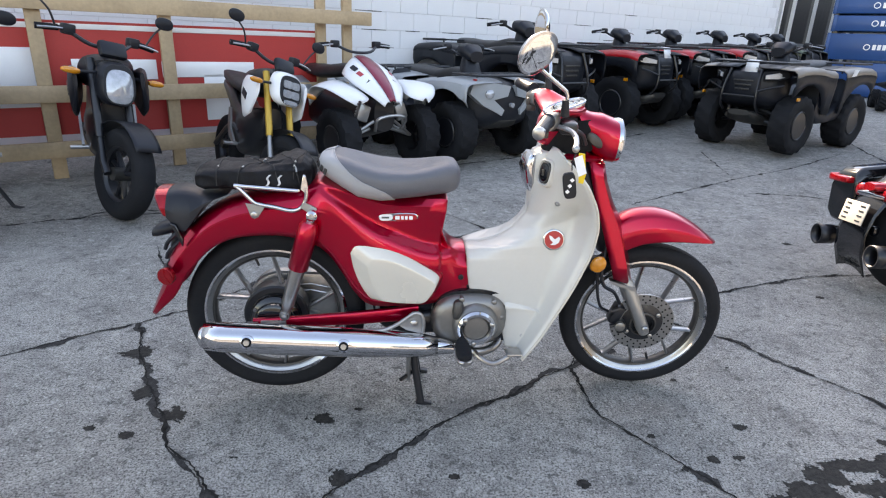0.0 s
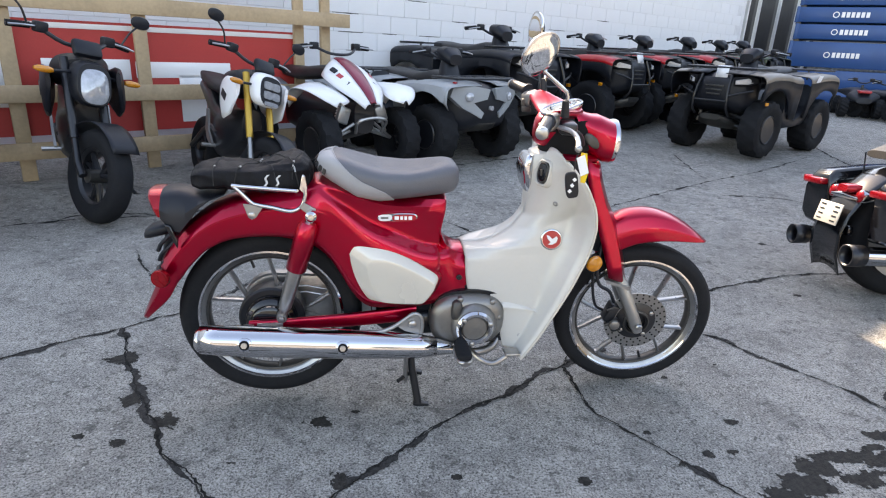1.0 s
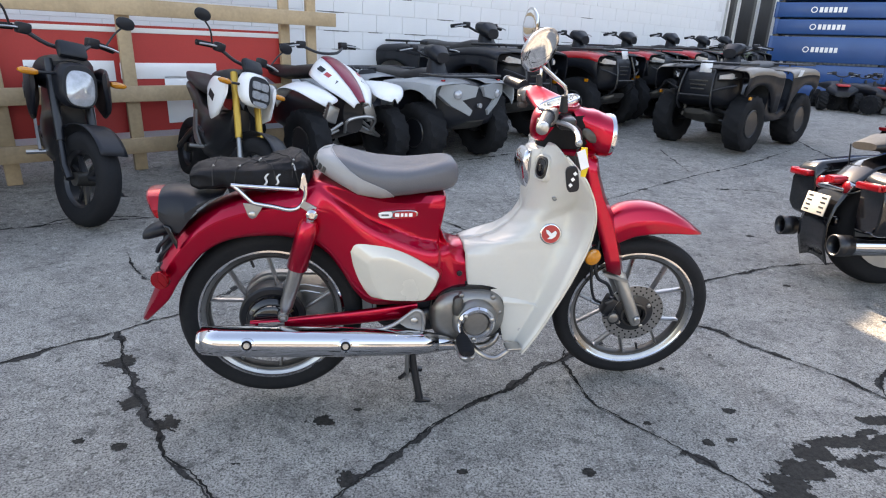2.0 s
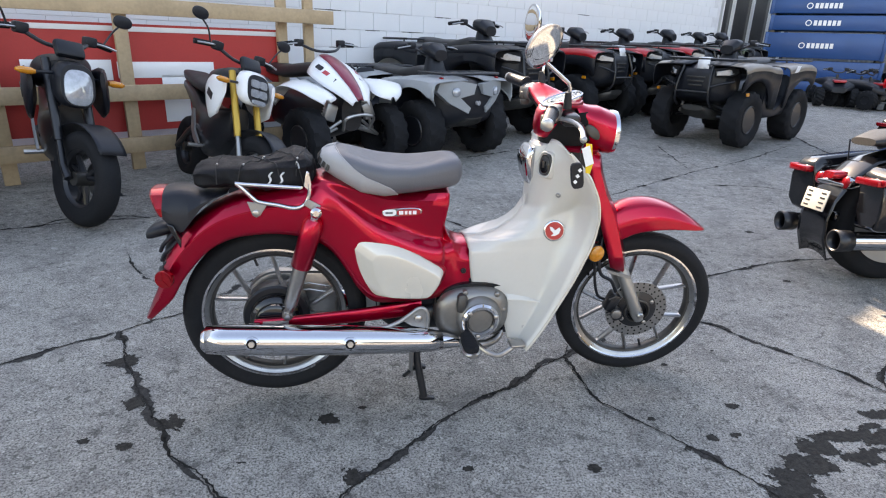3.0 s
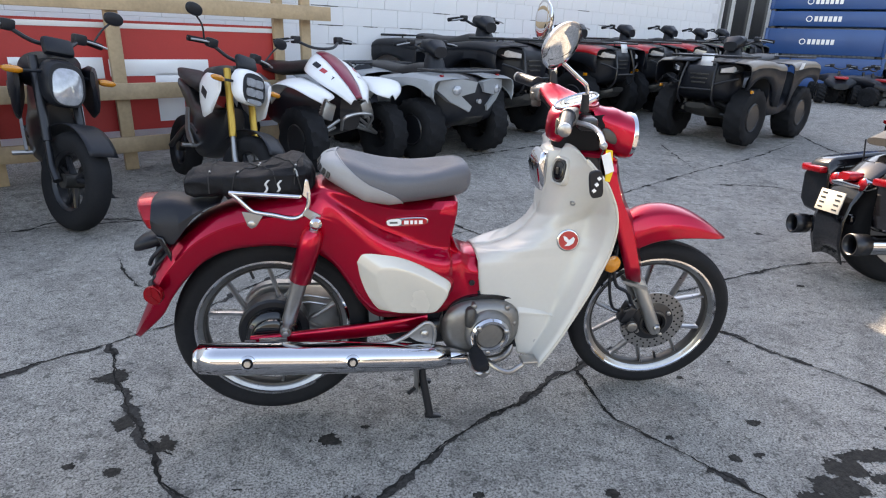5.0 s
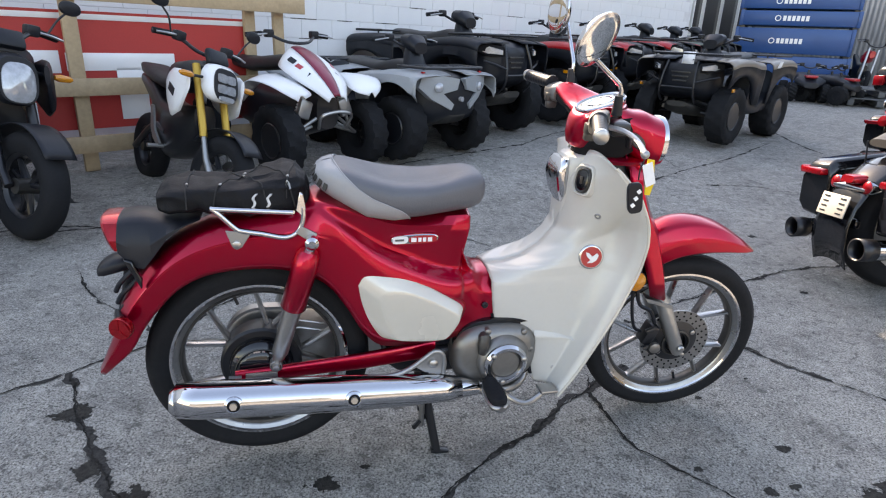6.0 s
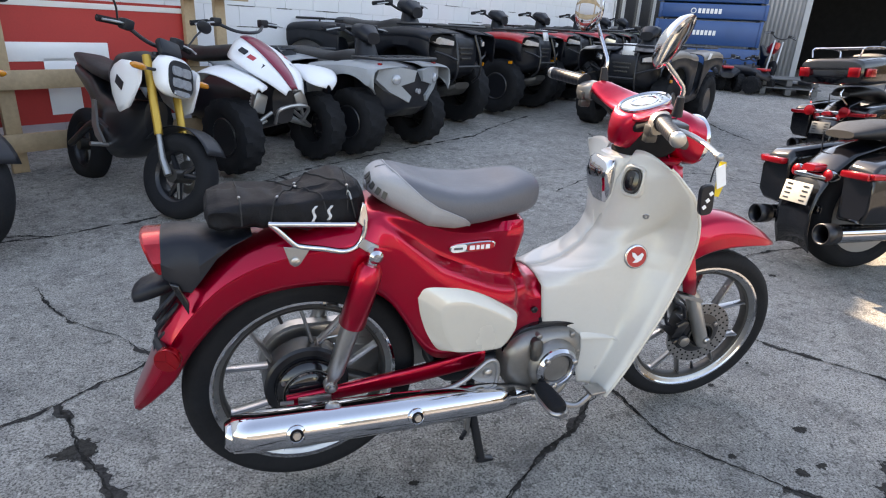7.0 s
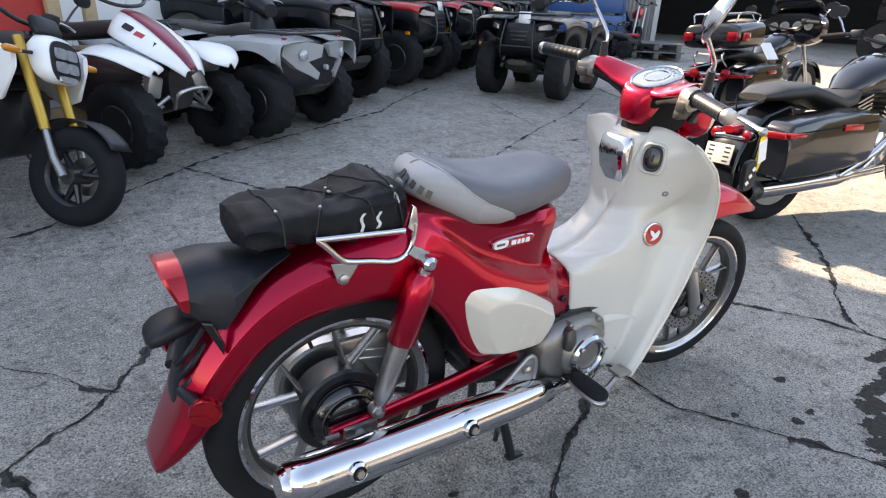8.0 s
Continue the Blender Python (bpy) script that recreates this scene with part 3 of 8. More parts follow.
    part("valve", moved(bm, m), "black_metal", tyre)
    return tyre


cub_wheel(RA, RR, 0.042, Matrix.Identity(4), 75)
cub_wheel(FA, FR, 0.037, STEER, 40)

# rear hub with its brake plate, and the chain case on the far side
bm = B()
lathe(bm, [(0.060, -0.040), (0.098, -0.040), (0.104, -0.034), (0.104, 0.02), (0.098, 0.03), (0.02, 0.04)], RA, (0, 1, 0), 48)
drum = part("brake_drum", bm, "black_metal", CUB, "black hub with a domed brake plate")
bm = B()
lathe(bm, [(0.020, -0.092), (0.052, -0.090), (0.060, -0.084), (0.062, -0.072), (0.074, -0.066), (0.080, -0.058), (0.082, -0.040), (0.02, -0.040)], RA, (0, 1, 0), 48)
part("brake_plate", bm, "black_gloss", drum)
bm = B()
lathe(bm, [(0.0625, -0.076), (0.0650, -0.0735), (0.0625, -0.071)], RA, (0, 1, 0), 48, True)
part("plate_rib", bm, "dark_alloy", drum)
bm = B()
rings = []
for y, grow in ((0.072, -0.014), (0.074, -0.006), (0.080, 0.0), (0.108, 0.0), (0.116, -0.004), (0.120, -0.014)):
    ring = []
    for k in range(17):
        a = math.pi * (0.5 + k / 16)
        ring.append(V((math.cos(a) * (0.106 + grow), y, 0.320 + math.sin(a) * (0.106 + grow))))
    for k in range(9):
        a = math.pi * (-0.5 + k / 8)
        ring.append(V((0.40 + math.cos(a) * (0.080 + grow), y, 0.330 + math.sin(a) * (0.080 + grow))))
    rings.append(ring)
quad_rings(bm, rings, True, True, True)
case = part("chain_case", bm, "steel", CUB, "bright steel chain case", smooth=25)
for z in (0.375, 0.352):
    bm = B()
    tube(bm, [(0.04, 0.072, z), (0.10, 0.072, z + 0.006), (0.17, 0.072, z - 0.010)], 0.003, 6)
    part("case_ridge", bm, "steel", case)
bm = B()
tube(bm, ease([(0.0, -0.088, 0.285), (0.035, -0.092, 0.262), (0.075, -0.095, 0.258)], 4), [0.010] * 4 + [0.006] * 5, 8)
part("brake_arm", bm, "steel", drum)
bm = B()
tube(bm, ease([(0.075, -0.097, 0.258), (0.25, -0.11, 0.262), (0.46, -0.12, 0.27)], 4), 0.003, 6)
part("brake_rod", bm, "steel", drum)
for a in (40, 150, 215, 330):
    bm = B()
    c = V((0.070 * math.cos(radians(a)), -0.066, 0.32 + 0.070 * math.sin(radians(a))))
    lathe(bm, [(0.006, 0.004), (0.006, -0.006), (0.001, -0.007)], c, (0, 1, 0), 8)
    part("drum_bolt", bm, "steel", drum)
bm = B()
tube(bm, [RA + V((0, -0.15, 0)), RA + V((0, -0.11, 0)), RA + V((0, 0.13, 0))], [0.011, 0.013, 0.012], 12)
part("axle", bm, "steel", CUB)

# red rear body with mudguard: pairs of lower and upper line, half width
BODY = [((-0.372, 0.332), (-0.386, 0.345), 0.052), ((-0.338, 0.368), (-0.362, 0.395), 0.074), ((-0.292, 0.415), (-0.335, 0.455), 0.083), ((-0.256, 0.474), (-0.305, 0.540), 0.086),
        ((-0.212, 0.530), (-0.245, 0.620), 0.089), ((-0.160, 0.579), (-0.172, 0.683), 0.092), ((-0.085, 0.611), (-0.080, 0.726), 0.096), ((0.030, 0.620), (0.035, 0.756), 0.102),
        ((0.120, 0.604), (0.120, 0.778), 0.112), ((0.178, 0.570), (0.190, 0.785), 0.121), ((0.222, 0.508), (0.275, 0.758), 0.128), ((0.256, 0.448), (0.350, 0.740), 0.132),
        ((0.305, 0.400), (0.425, 0.738), 0.132), ((0.390, 0.392), (0.495, 0.742), 0.127), ((0.480, 0.392), (0.545, 0.735), 0.117), ((0.530, 0.398), (0.525, 0.690), 0.104),
        ((0.570, 0.408), (0.521, 0.648), 0.097), ((0.598, 0.414), (0.538, 0.602), 0.091), ((0.615, 0.418), (0.570, 0.571), 0.089), ((0.627, 0.420), (0.614, 0.562), 0.088)]
STEP = [0, 0, 0, 0, 0, 0, 0, 0.0, 0.006, 0.018, 0.034, 0.042, 0.045, 0.046, 0.048, 0.044, 0.034, 0.020, 0.010, 0.002]
CREASE_RAW = ([0.05, 0.13, 0.173, 0.236, 0.301, 0.368, 0.42, 0.472, 0.535, 0.60, 0.65], [0.775, 0.772, 0.752, 0.705, 0.655, 0.620, 0.595, 0.575, 0.562, 0.553, 0.550])


CREASE_PTS = ease([(x, 0, z) for x, z in zip(*CREASE_RAW)], 6)
CREASE = ([p.x for p in CREASE_PTS], [p.z for p in CREASE_PTS])


def ridge(s, at):
    """Share of the half width: a plain flank, a soft edge line and a flatter roof."""
    if s < at - 0.03:
        return 1.0
    t = (s - at) / (1 - at)
    roof = 1 - 0.42 * max(0.0, t) ** 1.15
    edge = 0.985 if abs(s - at) < 0.012 else 1.0
    return roof * edge * (1 - max(0.0, (t - 0.72) / 0.28) ** 2.4) ** 0.55 if t > 0 else edge


def ridge_ring(lo, up, w, at=0.5, n=22):
    """Ring of a mudguard with an edge line along its flank."""
    lo, up = V((lo[0], 0, lo[1])), V((up[0], 0, up[1]))
    right = [(lo.lerp(up, k / n), w * (0.96 + 0.04 * min(1, 2 * k / n)) * ridge(k / n, at)) for k in range(n)] + [(up, 0.0)]
    ring = [V((q.x, -y, q.z)) for q, y in right]
    return ring + [V((q.x, y, q.z)) for q, y in reversed(right[:-1])]


def body_ring(lo, up, w, step):
    """Flank with a rounded shoulder, a crease and a narrower tower above it."""
    lo, up = V((lo[0], 0, lo[1])), V((up[0], 0, up[1]))
    a, b = 0.3, 1.0
    for k in range(22):
        sc = (a + b) / 2
        q = lo.lerp(up, sc)
        a, b = (sc, b) if q.z < interp(q.x, *CREASE) else (a, sc)
    sc = max(0.5, min(0.88, sc))
    blend = smoothstep(0.003, 0.022, step)
    svals = [0.57, 0.59, 0.605, 0.62, 0.65] + [sc * 0.8 * k / 6 for k in range(6)] + [sc - 0.16 + 0.02 * k for k in range(12)] + [sc + 0.08 + (0.97 - sc - 0.08) * k / 6 for k in range(7)] + [0.985, 0.995, 1.0]
    right = []
    for s in sorted(min(1.0, max(0.0, s)) for s in svals):
        flank = w * (0.965 + 0.035 * math.sin(min(1, s / 0.62) * math.pi / 2))
        dome = flank * ridge(s, 0.60)
        f = max(0.0, min(1.0, (s - sc + 0.14) / 0.14))
        y = w * (0.965 + 0.035 * min(1, s / (sc - 0.14))) - 0.55 * step * (1 - (1 - f * f) ** 0.5 if f < 1 else 1)
        if s > sc:
            y -= 0.45 * step * smoothstep(sc, sc + 0.05, s)
            y += 0.016 * max(0.0, (s - sc - 0.05) / (1 - sc)) ** 1.6
        if s > 0.93:
            y *= max(0.0, 1 - ((s - 0.93) / 0.07) ** 3)
        right.append((lo.lerp(up, s), dome * (1 - blend) + y * blend))
    right[-1] = (up, 0.0)
    ring = [V((q.x, -y, q.z)) for q, y in right]
    return ring + [V((q.x, y, q.z)) for q, y in reversed(right[:-1])]


bm = B()
los, ups = ease([(a[0], a[1], 0) for a, b, w in BODY], 5), ease([(b[0], b[1], 0) for a, b, w in BODY], 5)
ws = ease([(b[2], st, 0) for b, st in zip(BODY, STEP)], 5)
body_rings = [body_ring((a.x, a.y), (b.x, b.y), w.x, max(0, w.y)) for a, b, w in zip(los, ups, ws)]
quad_rings(bm, body_rings, False, False, False)
part("rear_body", bm, "red_paint", CUB, "glossy candy red steel rear body and mudguard", solid=0.004)


def body_at(x, z):
    """Half width of the rear body at x, z."""
    return min((((p.x - x) ** 2 + (p.z - z) ** 2, -p.y) for r in body_rings for p in r if p.y < -0.02))[1]


bm = B()
quad_rings(bm, [[V((p.x, s * (0.046 + 0.032 * smoothstep(-0.2, 0.0, p.x)), p.z)) for s in (-1, 0, 1)] for p in ease([(-0.19, 0, 0.555), (-0.15, 0, 0.585), (-0.08, 0, 0.618), (0.05, 0, 0.645), (0.2, 0, 0.60), (0.30, 0, 0.45), (0.32, 0, 0.34)], 5)], False)
part("inner_mudguard", bm, "black_plastic", CUB, solid=0.003)


def raised_panel(outline, y0, y1, inset, sgn=-1, n=5):
    """A softly domed panel: outline in x, z; from y0 at the rim to y1 in the middle."""
    pts = ease([(x, 0, z) for x, z in outline] + [(outline[0][0], 0, outline[0][1])], n)[:-1]
    cx, cz = sum(p.x for p in pts) / len(pts), sum(p.z for p in pts) / len(pts)
    bm = B()
    rings = []
    for f, h in ((1.0, 0.0), (1.0, 0.35), (0.985, 0.62), (0.95, 0.8), (1 - inset, 0.93), (0.5, 1.0)):
        rings.append([V((cx + (p.x - cx) * f, sgn * (y0 + (y1 - y0) * h), cz + (p.z - cz) * f)) for p in pts])
    quad_rings(bm, rings, True, False, True)
    return bm


COVER = [(0.246, 0.575), (0.262, 0.600), (0.300, 0.604), (0.350, 0.594), (0.420, 0.562), (0.480, 0.526), (0.516, 0.500), (0.519, 0.478), (0.500, 0.442), (0.476, 0.415), (0.450, 0.409), (0.380, 0.412), (0.325, 0.418), (0.302, 0.428), (0.275, 0.470), (0.255, 0.525)]
for sgn in (-1, 1):
    bm = raised_panel([(0.39 + (x - 0.39) * 1.10, 0.505 + (z - 0.505) * 1.14) for x, z in COVER], 0.095, 0.128, 0.08, sgn)
    part("side_cover_rim", bm, "red_paint", CUB)
    pts = ease([(x, 0, z) for x, z in COVER + COVER[:1]], 5)[:-1]
    bm = B()
    face = lambda f, y: [V((0.468 + (p.x - 0.468) * f, sgn * y, 0.428 + (p.z - 0.428) * f)) for p in pts]
    quad_rings(bm, [face(f, y) for f, y in ((1.0, 0.110), (1.0, 0.125), (0.992, 0.1285), (0.97, 0.1310), (0.775, 0.1490), (0.755, 0.1502), (0.70, 0.1508), (0.3, 0.1512))], True, False, True)
    part("side_cover", bm, "cream", CUB, "cream plastic side cover with a raised facet", smooth=30)

# seat
SX = [0.150, 0.153, 0.160, 0.175, 0.195, 0.225, 0.270, 0.340, 0.420, 0.500, 0.545, 0.568, 0.578, 0.583]
STOP = [0.826, 0.838, 0.848, 0.857, 0.861, 0.859, 0.849, 0.834, 0.828, 0.836, 0.839, 0.836, 0.823, 0.800]
SBOT = [0.812, 0.806, 0.800, 0.789, 0.777, 0.758, 0.733, 0.724, 0.730, 0.736, 0.740, 0.748, 0.762, 0.778]
SW = [0.012, 0.030, 0.048, 0.068, 0.087, 0.108, 0.127, 0.133, 0.123, 0.102, 0.088, 0.076, 0.062, 0.040]
NS, NR = 44, 36


def seat_point(x, s, side, out=0.0):
    """A point of the seat's section at x; s runs from -1 (bottom) to 1 (top) on one side."""
    t, b, w = interp(x, SX, STOP), interp(x, SX, SBOT), interp(x, SX, SW)
    y = (w + out) * max(0.0, 1 - abs(s) ** 3.3) ** (1 / 3.3)
    z = (t + b) / 2 + s * ((t - b) / 2 + out)
    y *= 1 - 0.10 * smoothstep(b + (t - b) * 0.5, b, z)
    dip = 0.016 * smoothstep(0.22, 0.32, x) * smoothstep(0.54, 0.46, x)
    return V((x, side * y, z - dip * (1 - abs(y) / w) * smoothstep(b, t, z)))


S_LEV = [-math.cos(math.pi * k / (NR // 2)) for k in range(NR // 2 + 1)]
SXS = [SX[0] + (SX[-1] - SX[0]) * (0.5 - 0.5 * math.cos(math.pi * k / NS)) for k in range(NS + 1)]
bm = B()
quad_rings(bm, [[seat_point(x, s, -1) for s in S_LEV] + [seat_point(x, s, 1) for s in S_LEV[-2:0:-1]] for x in SXS], True, True, True)
part("seat", bm, "seat_dark", CUB, "dark grey vinyl seat top")


def band_s(x):
    """How far up the pale band reaches on the flank at x."""
    z = interp(x, [0.15, 0.17, 0.192, 0.214, 0.25, 0.284, 0.32, 0.349, 0.366, 0.377, 0.384], [0.885, 0.880, 0.870, 0.848, 0.816, 0.794, 0.779, 0.766, 0.753, 0.738, 0.716])
    t, b = interp(x, SX, STOP), interp(x, SX, SBOT)
    return max(-0.98, min(1.0, (z - (t + b) / 2) / ((t - b) / 2)))


bm = B()
for side in (-1, 1):
    rings = []
    for x in np.linspace(0.150, 0.384, 44):
        top = band_s(x)
        rings.append([seat_point(x, -1 + (top + 1) * k / 14, side, 0.003) for k in range(15)])
    quad_rings(bm, rings, False)
bm.faces.new([bm.verts.new(seat_point(0.150, s, -1, 0.003) + V((-0.001, 0, 0))) for s in S_LEV] + [bm.verts.new(seat_point(0.150, s, 1, 0.003) + V((-0.001, 0, 0))) for s in S_LEV[-2:0:-1]])
band = part("seat_band", bm, "seat_light", CUB, "light grey vinyl seat band", solid=0.001)
for side in (-1, 1):
    bm = B()
    tube(bm, [seat_point(x, band_s(x), side, 0.0028) for x in np.linspace(0.172, 0.3835, 34)], 0.0020, 6)
    part("seat_piping", bm, "seat_light", CUB)
# plain bars in place of the maker's name on the seat back
seat_skin = [seat_point(x, s, -1, 0.0062) for x in np.linspace(0.150, 0.20, 60) for s in np.linspace(-0.6, 1.0, 60)]
near_skin = lambda q: min(seat_skin, key=lambda p: (p - q).length)
for i in range(5):
    t = i / 4
    a, b = (near_skin(V((0.153, -0.004, 0.843)).lerp(V((0.176, -0.072, 0.812)), u)) for u in (t - 0.07, t + 0.07))
    p, e = (a + b) / 2, (b - a).normalized()
    nrm = (V((-0.75, -0.55, 0.25)) - e * e.dot(V((-0.75, -0.55, 0.25)))).normalized()
    bm = B()
    box(bm, p, (0.0115, 0.0022, 0.017), Matrix((e, nrm, e.cross(nrm))).transposed())
    part("name_bar", bm, "dark_alloy", band)

# pearl leg shield: rear line, front line and half widths row by row
SL = [(0.752, 0.238), (0.745, 0.268), (0.738, 0.310), (0.730, 0.352), (0.690, 0.395), (0.626, 0.420), (0.616, 0.490), (0.612, 0.540), (0.611, 0.550), (0.611, 0.557), (0.611, 0.561), (0.662, 0.563), (0.720, 0.580), (0.774, 0.618), (0.812, 0.668), (0.818, 0.740), (0.820, 0.815), (0.862, 0.892)]
SR = [(0.790, 0.234), (0.822, 0.282), (0.850, 0.330), (0.874, 0.380), (0.900, 0.432), (0.922, 0.480), (0.936, 0.514), (0.948, 0.545), (0.956, 0.566), (0.963, 0.585), (0.968, 0.604), (0.973, 0.636), (0.975, 0.678), (0.970, 0.718), (0.955, 0.762), (0.926, 0.814), (0.888, 0.860), (0.872, 0.877)]
YL = [0.118, 0.108, 0.102, 0.098, 0.092, 0.086, 0.085, 0.080, 0.062, 0.036, 0.000, -0.002, -0.002, -0.002, -0.002, 0.03, 0.05, 0.055]
YM = [0.122, 0.118, 0.113, 0.108, 0.103, 0.099, 0.097, 0.096, 0.095, 0.095, 0.095, 0.094, 0.093, 0.088, 0.080, 0.070, 0.062, 0.058]
YR = [0.200, 0.202, 0.203, 0.205, 0.206, 0.207, 0.207, 0.206, 0.206, 0.206, 0.207, 0.209, 0.213, 0.216, 0.218, 0.213, 0.190, 0.172]


def shield_row(v):
    """Points of one row, rear to front, as x, half width, z."""
    idx = list(range(len(SL)))
    g = lambda arr, k=None: interp(v, idx, [a if k is None else a[k] for a in arr])
    row = []
    for k in range(29):
        u = (k / 28) ** 1.25
        f = 1 - (1 - min(1, u / 0.42)) ** 2
        wide = 0.20 + 0.26 * smoothstep(12.3, 14.5, v)
        flat = smoothstep(12.5, 15.5, v)
        fy = (wide * u ** 2.0 + (1 - wide) * max(0.0, (u - 0.80) / 0.20) ** 1.7) * (1 - flat) + u ** 1.05 * flat
        y = g(YL) + (g(YM) - g(YL)) * f ** 0.5 + (g(YR) - g(YM)) * fy
        row.append(V((g(SL, 0) + (g(SR, 0) - g(SL, 0)) * u, y, g(SL, 1) + (g(SR, 1) - g(SL, 1)) * u + 0.010 * math.sin(math.pi * u ** 0.8) * smoothstep(16.0, 17.0, v))))
    return row


rows = [shield_row(v) for v in np.linspace(0, len(SL) - 1, 86)]
for sgn in (-1, 1):
    bm = B()
    quad_rings(bm, [[V((p.x, sgn * p.y, p.z)) for p in r] for r in rows], False)
    part("leg_shield", bm, "pearl", CUB, "pearl white plastic leg shield", solid=0.005)
    bm = B()
    tube(bm, ease([(r[-1].x, sgn * (r[-1].y + 0.001), r[-1].z) for r in rows[::3]], 2), 0.0045, 8)
    part("shield_lip", bm, "cream", CUB)
bm = B()
quad_rings(bm, [oval((x, 0, z), hx, 0.058, (1, 0, 0), (0, 1, 0), 24, 3.4) for z, x, hx in ((0.66, 0.865, 0.055), (0.73, 0.872, 0.062), (0.80, 0.872, 0.072), (0.85, 0.872, 0.070), (0.872, 0.872, 0.056), (0.877, 0.872, 0.040))], True, True, True)
part("steering_column_cover", bm, "pearl", CUB)
for sgn in (-1, 1):
    bm = B()
    tube(bm, ease([(r[0].x - 0.004, sgn * (r[0].y - 0.002), r[0].z) for r in rows[3:28:3]], 3), 0.0075, 8)
    part("opening_trim", bm, "black_plastic", CUB)


def shield_at(x, z, sgn):
    """Place and outward normal of the leg shield at x, z."""
    best = min(((r, k) for r in range(1, len(rows) - 1) for k in range(1, 28)), key=lambda rk: (rows[rk[0]][rk[1]].x - x) ** 2 + (rows[rk[0]][rk[1]].z - z) ** 2)
    r, k = best
    a = rows[r][min(k + 3, 28)] - rows[r][max(k - 3, 0)]
    b = rows[min(r + 4, len(rows) - 1)][k] - rows[max(r - 4, 0)][k]
    n = a.cross(b).normalized()
    if n.y < 0:
        n = -n
    p = rows[r][k]
    return V((x, sgn * (p.y + 0.002), z)), V((n.x, sgn * n.y, n.z))


# chrome hook plate and ignition pod on the column
bm = B()
quad_rings(bm, [oval((x, 0.0, z), hx, hy, (1, 0, 0), (0, 1, 0), 20, 3.0) for z, x, hx, hy in ((0.745, 0.815, 0.01, 0.030), (0.775, 0.806, 0.018, 0.045), (0.82, 0.800, 0.022, 0.050), (0.855, 0.803, 0.018, 0.048), (0.865, 0.806, 0.01, 0.042))], True, True, True)
part("hook_plate", bm, "chrome", CUB, "chromed plate on the steering column")
bm = B()
ctr, pod_n = shield_at(0.840, 0.822, -1)
pod_u = V((0, 0, 1)).cross(pod_n).normalized()
pod_v = pod_n.cross(pod_u)
quad_rings(bm, [oval(ctr + pod_n * h, 0.030 * k, 0.038 * k, pod_u, pod_v, 32, 3.4) for h, k in ((-0.014, 1.16), (0.008, 1.08), (0.013, 1.02), (0.014, 0.94), (0.008, 0.84))], True, True, True)
pod = part("ignition_pod", bm, "pearl", CUB, "pearl white bezel round the ignition lock")
bm = B()
quad_rings(bm, [oval(ctr + pod_n * h, 0.022 * k, 0.031 * k, pod_u, pod_v, 28, 2.6) for h, k in ((0.006, 1.1), (0.013, 1.05), (0.015, 0.96), (0.012, 0.85))], True, True, True)
lock = part("lock_ring", bm, "dark_alloy", pod)
bm = B()
quad_rings(bm, [oval(ctr + pod_n * h, 0.0185 * k, 0.026 * k, pod_u, pod_v, 24, 2.4) for h, k in ((0.010, 1.0), (0.0135, 0.98), (0.0150, 0.7))], True, True, True)
part("ignition_lock", bm, "black_gloss", pod)
bm = B()
box(bm, ctr + pod_n * 0.018, (0.007, 0.006, 0.020), None, 0.002)
part("lock_slot", bm, "dark_alloy", pod)


def disc_screw(c, axis, r, material="steel"):
    bm = B()
    lathe(bm, [(r, -0.002), (r, 0.002), (r * 0.8, 0.004), (r * 0.45, 0.004), (r * 0.4, 0.001), (0.001, 0.001)], c, axis, 16)
    return part("screw", bm, material, CUB)


disc_screw((0.804, -0.126, 0.280), (0.1, -1, 0), 0.011)
disc_screw(*shield_at(0.872, 0.735, -1), 0.009)
disc_screw((0.593, -0.092, 0.477), (0, -1, 0), 0.009, "black_metal")

for sgn in (-1, 1):
    bm = B()
    top = [shield_at(x, z, sgn)[0] for x, z in ((0.735, 0.405), (0.79, 0.395), (0.84, 0.380), (0.872, 0.366))]
    low = [shield_at(x, z, sgn)[0] for x, z in ((0.742, 0.368), (0.79, 0.368), (0.84, 0.366), (0.874, 0.363))]
    quad_rings(bm, [[a - V((0, sgn * 0.003, 0)), a.lerp(b, 0.55) + V((0, sgn * h, 0)), a.lerp(b, 0.8) + V((0, sgn * h, 0)), b - V((0, sgn * 0.003, 0))] for a, b, h in zip(top, low, (0.010, 0.010, 0.007, 0.001))], False)
    part("shield_ledge", bm, "pearl", CUB)
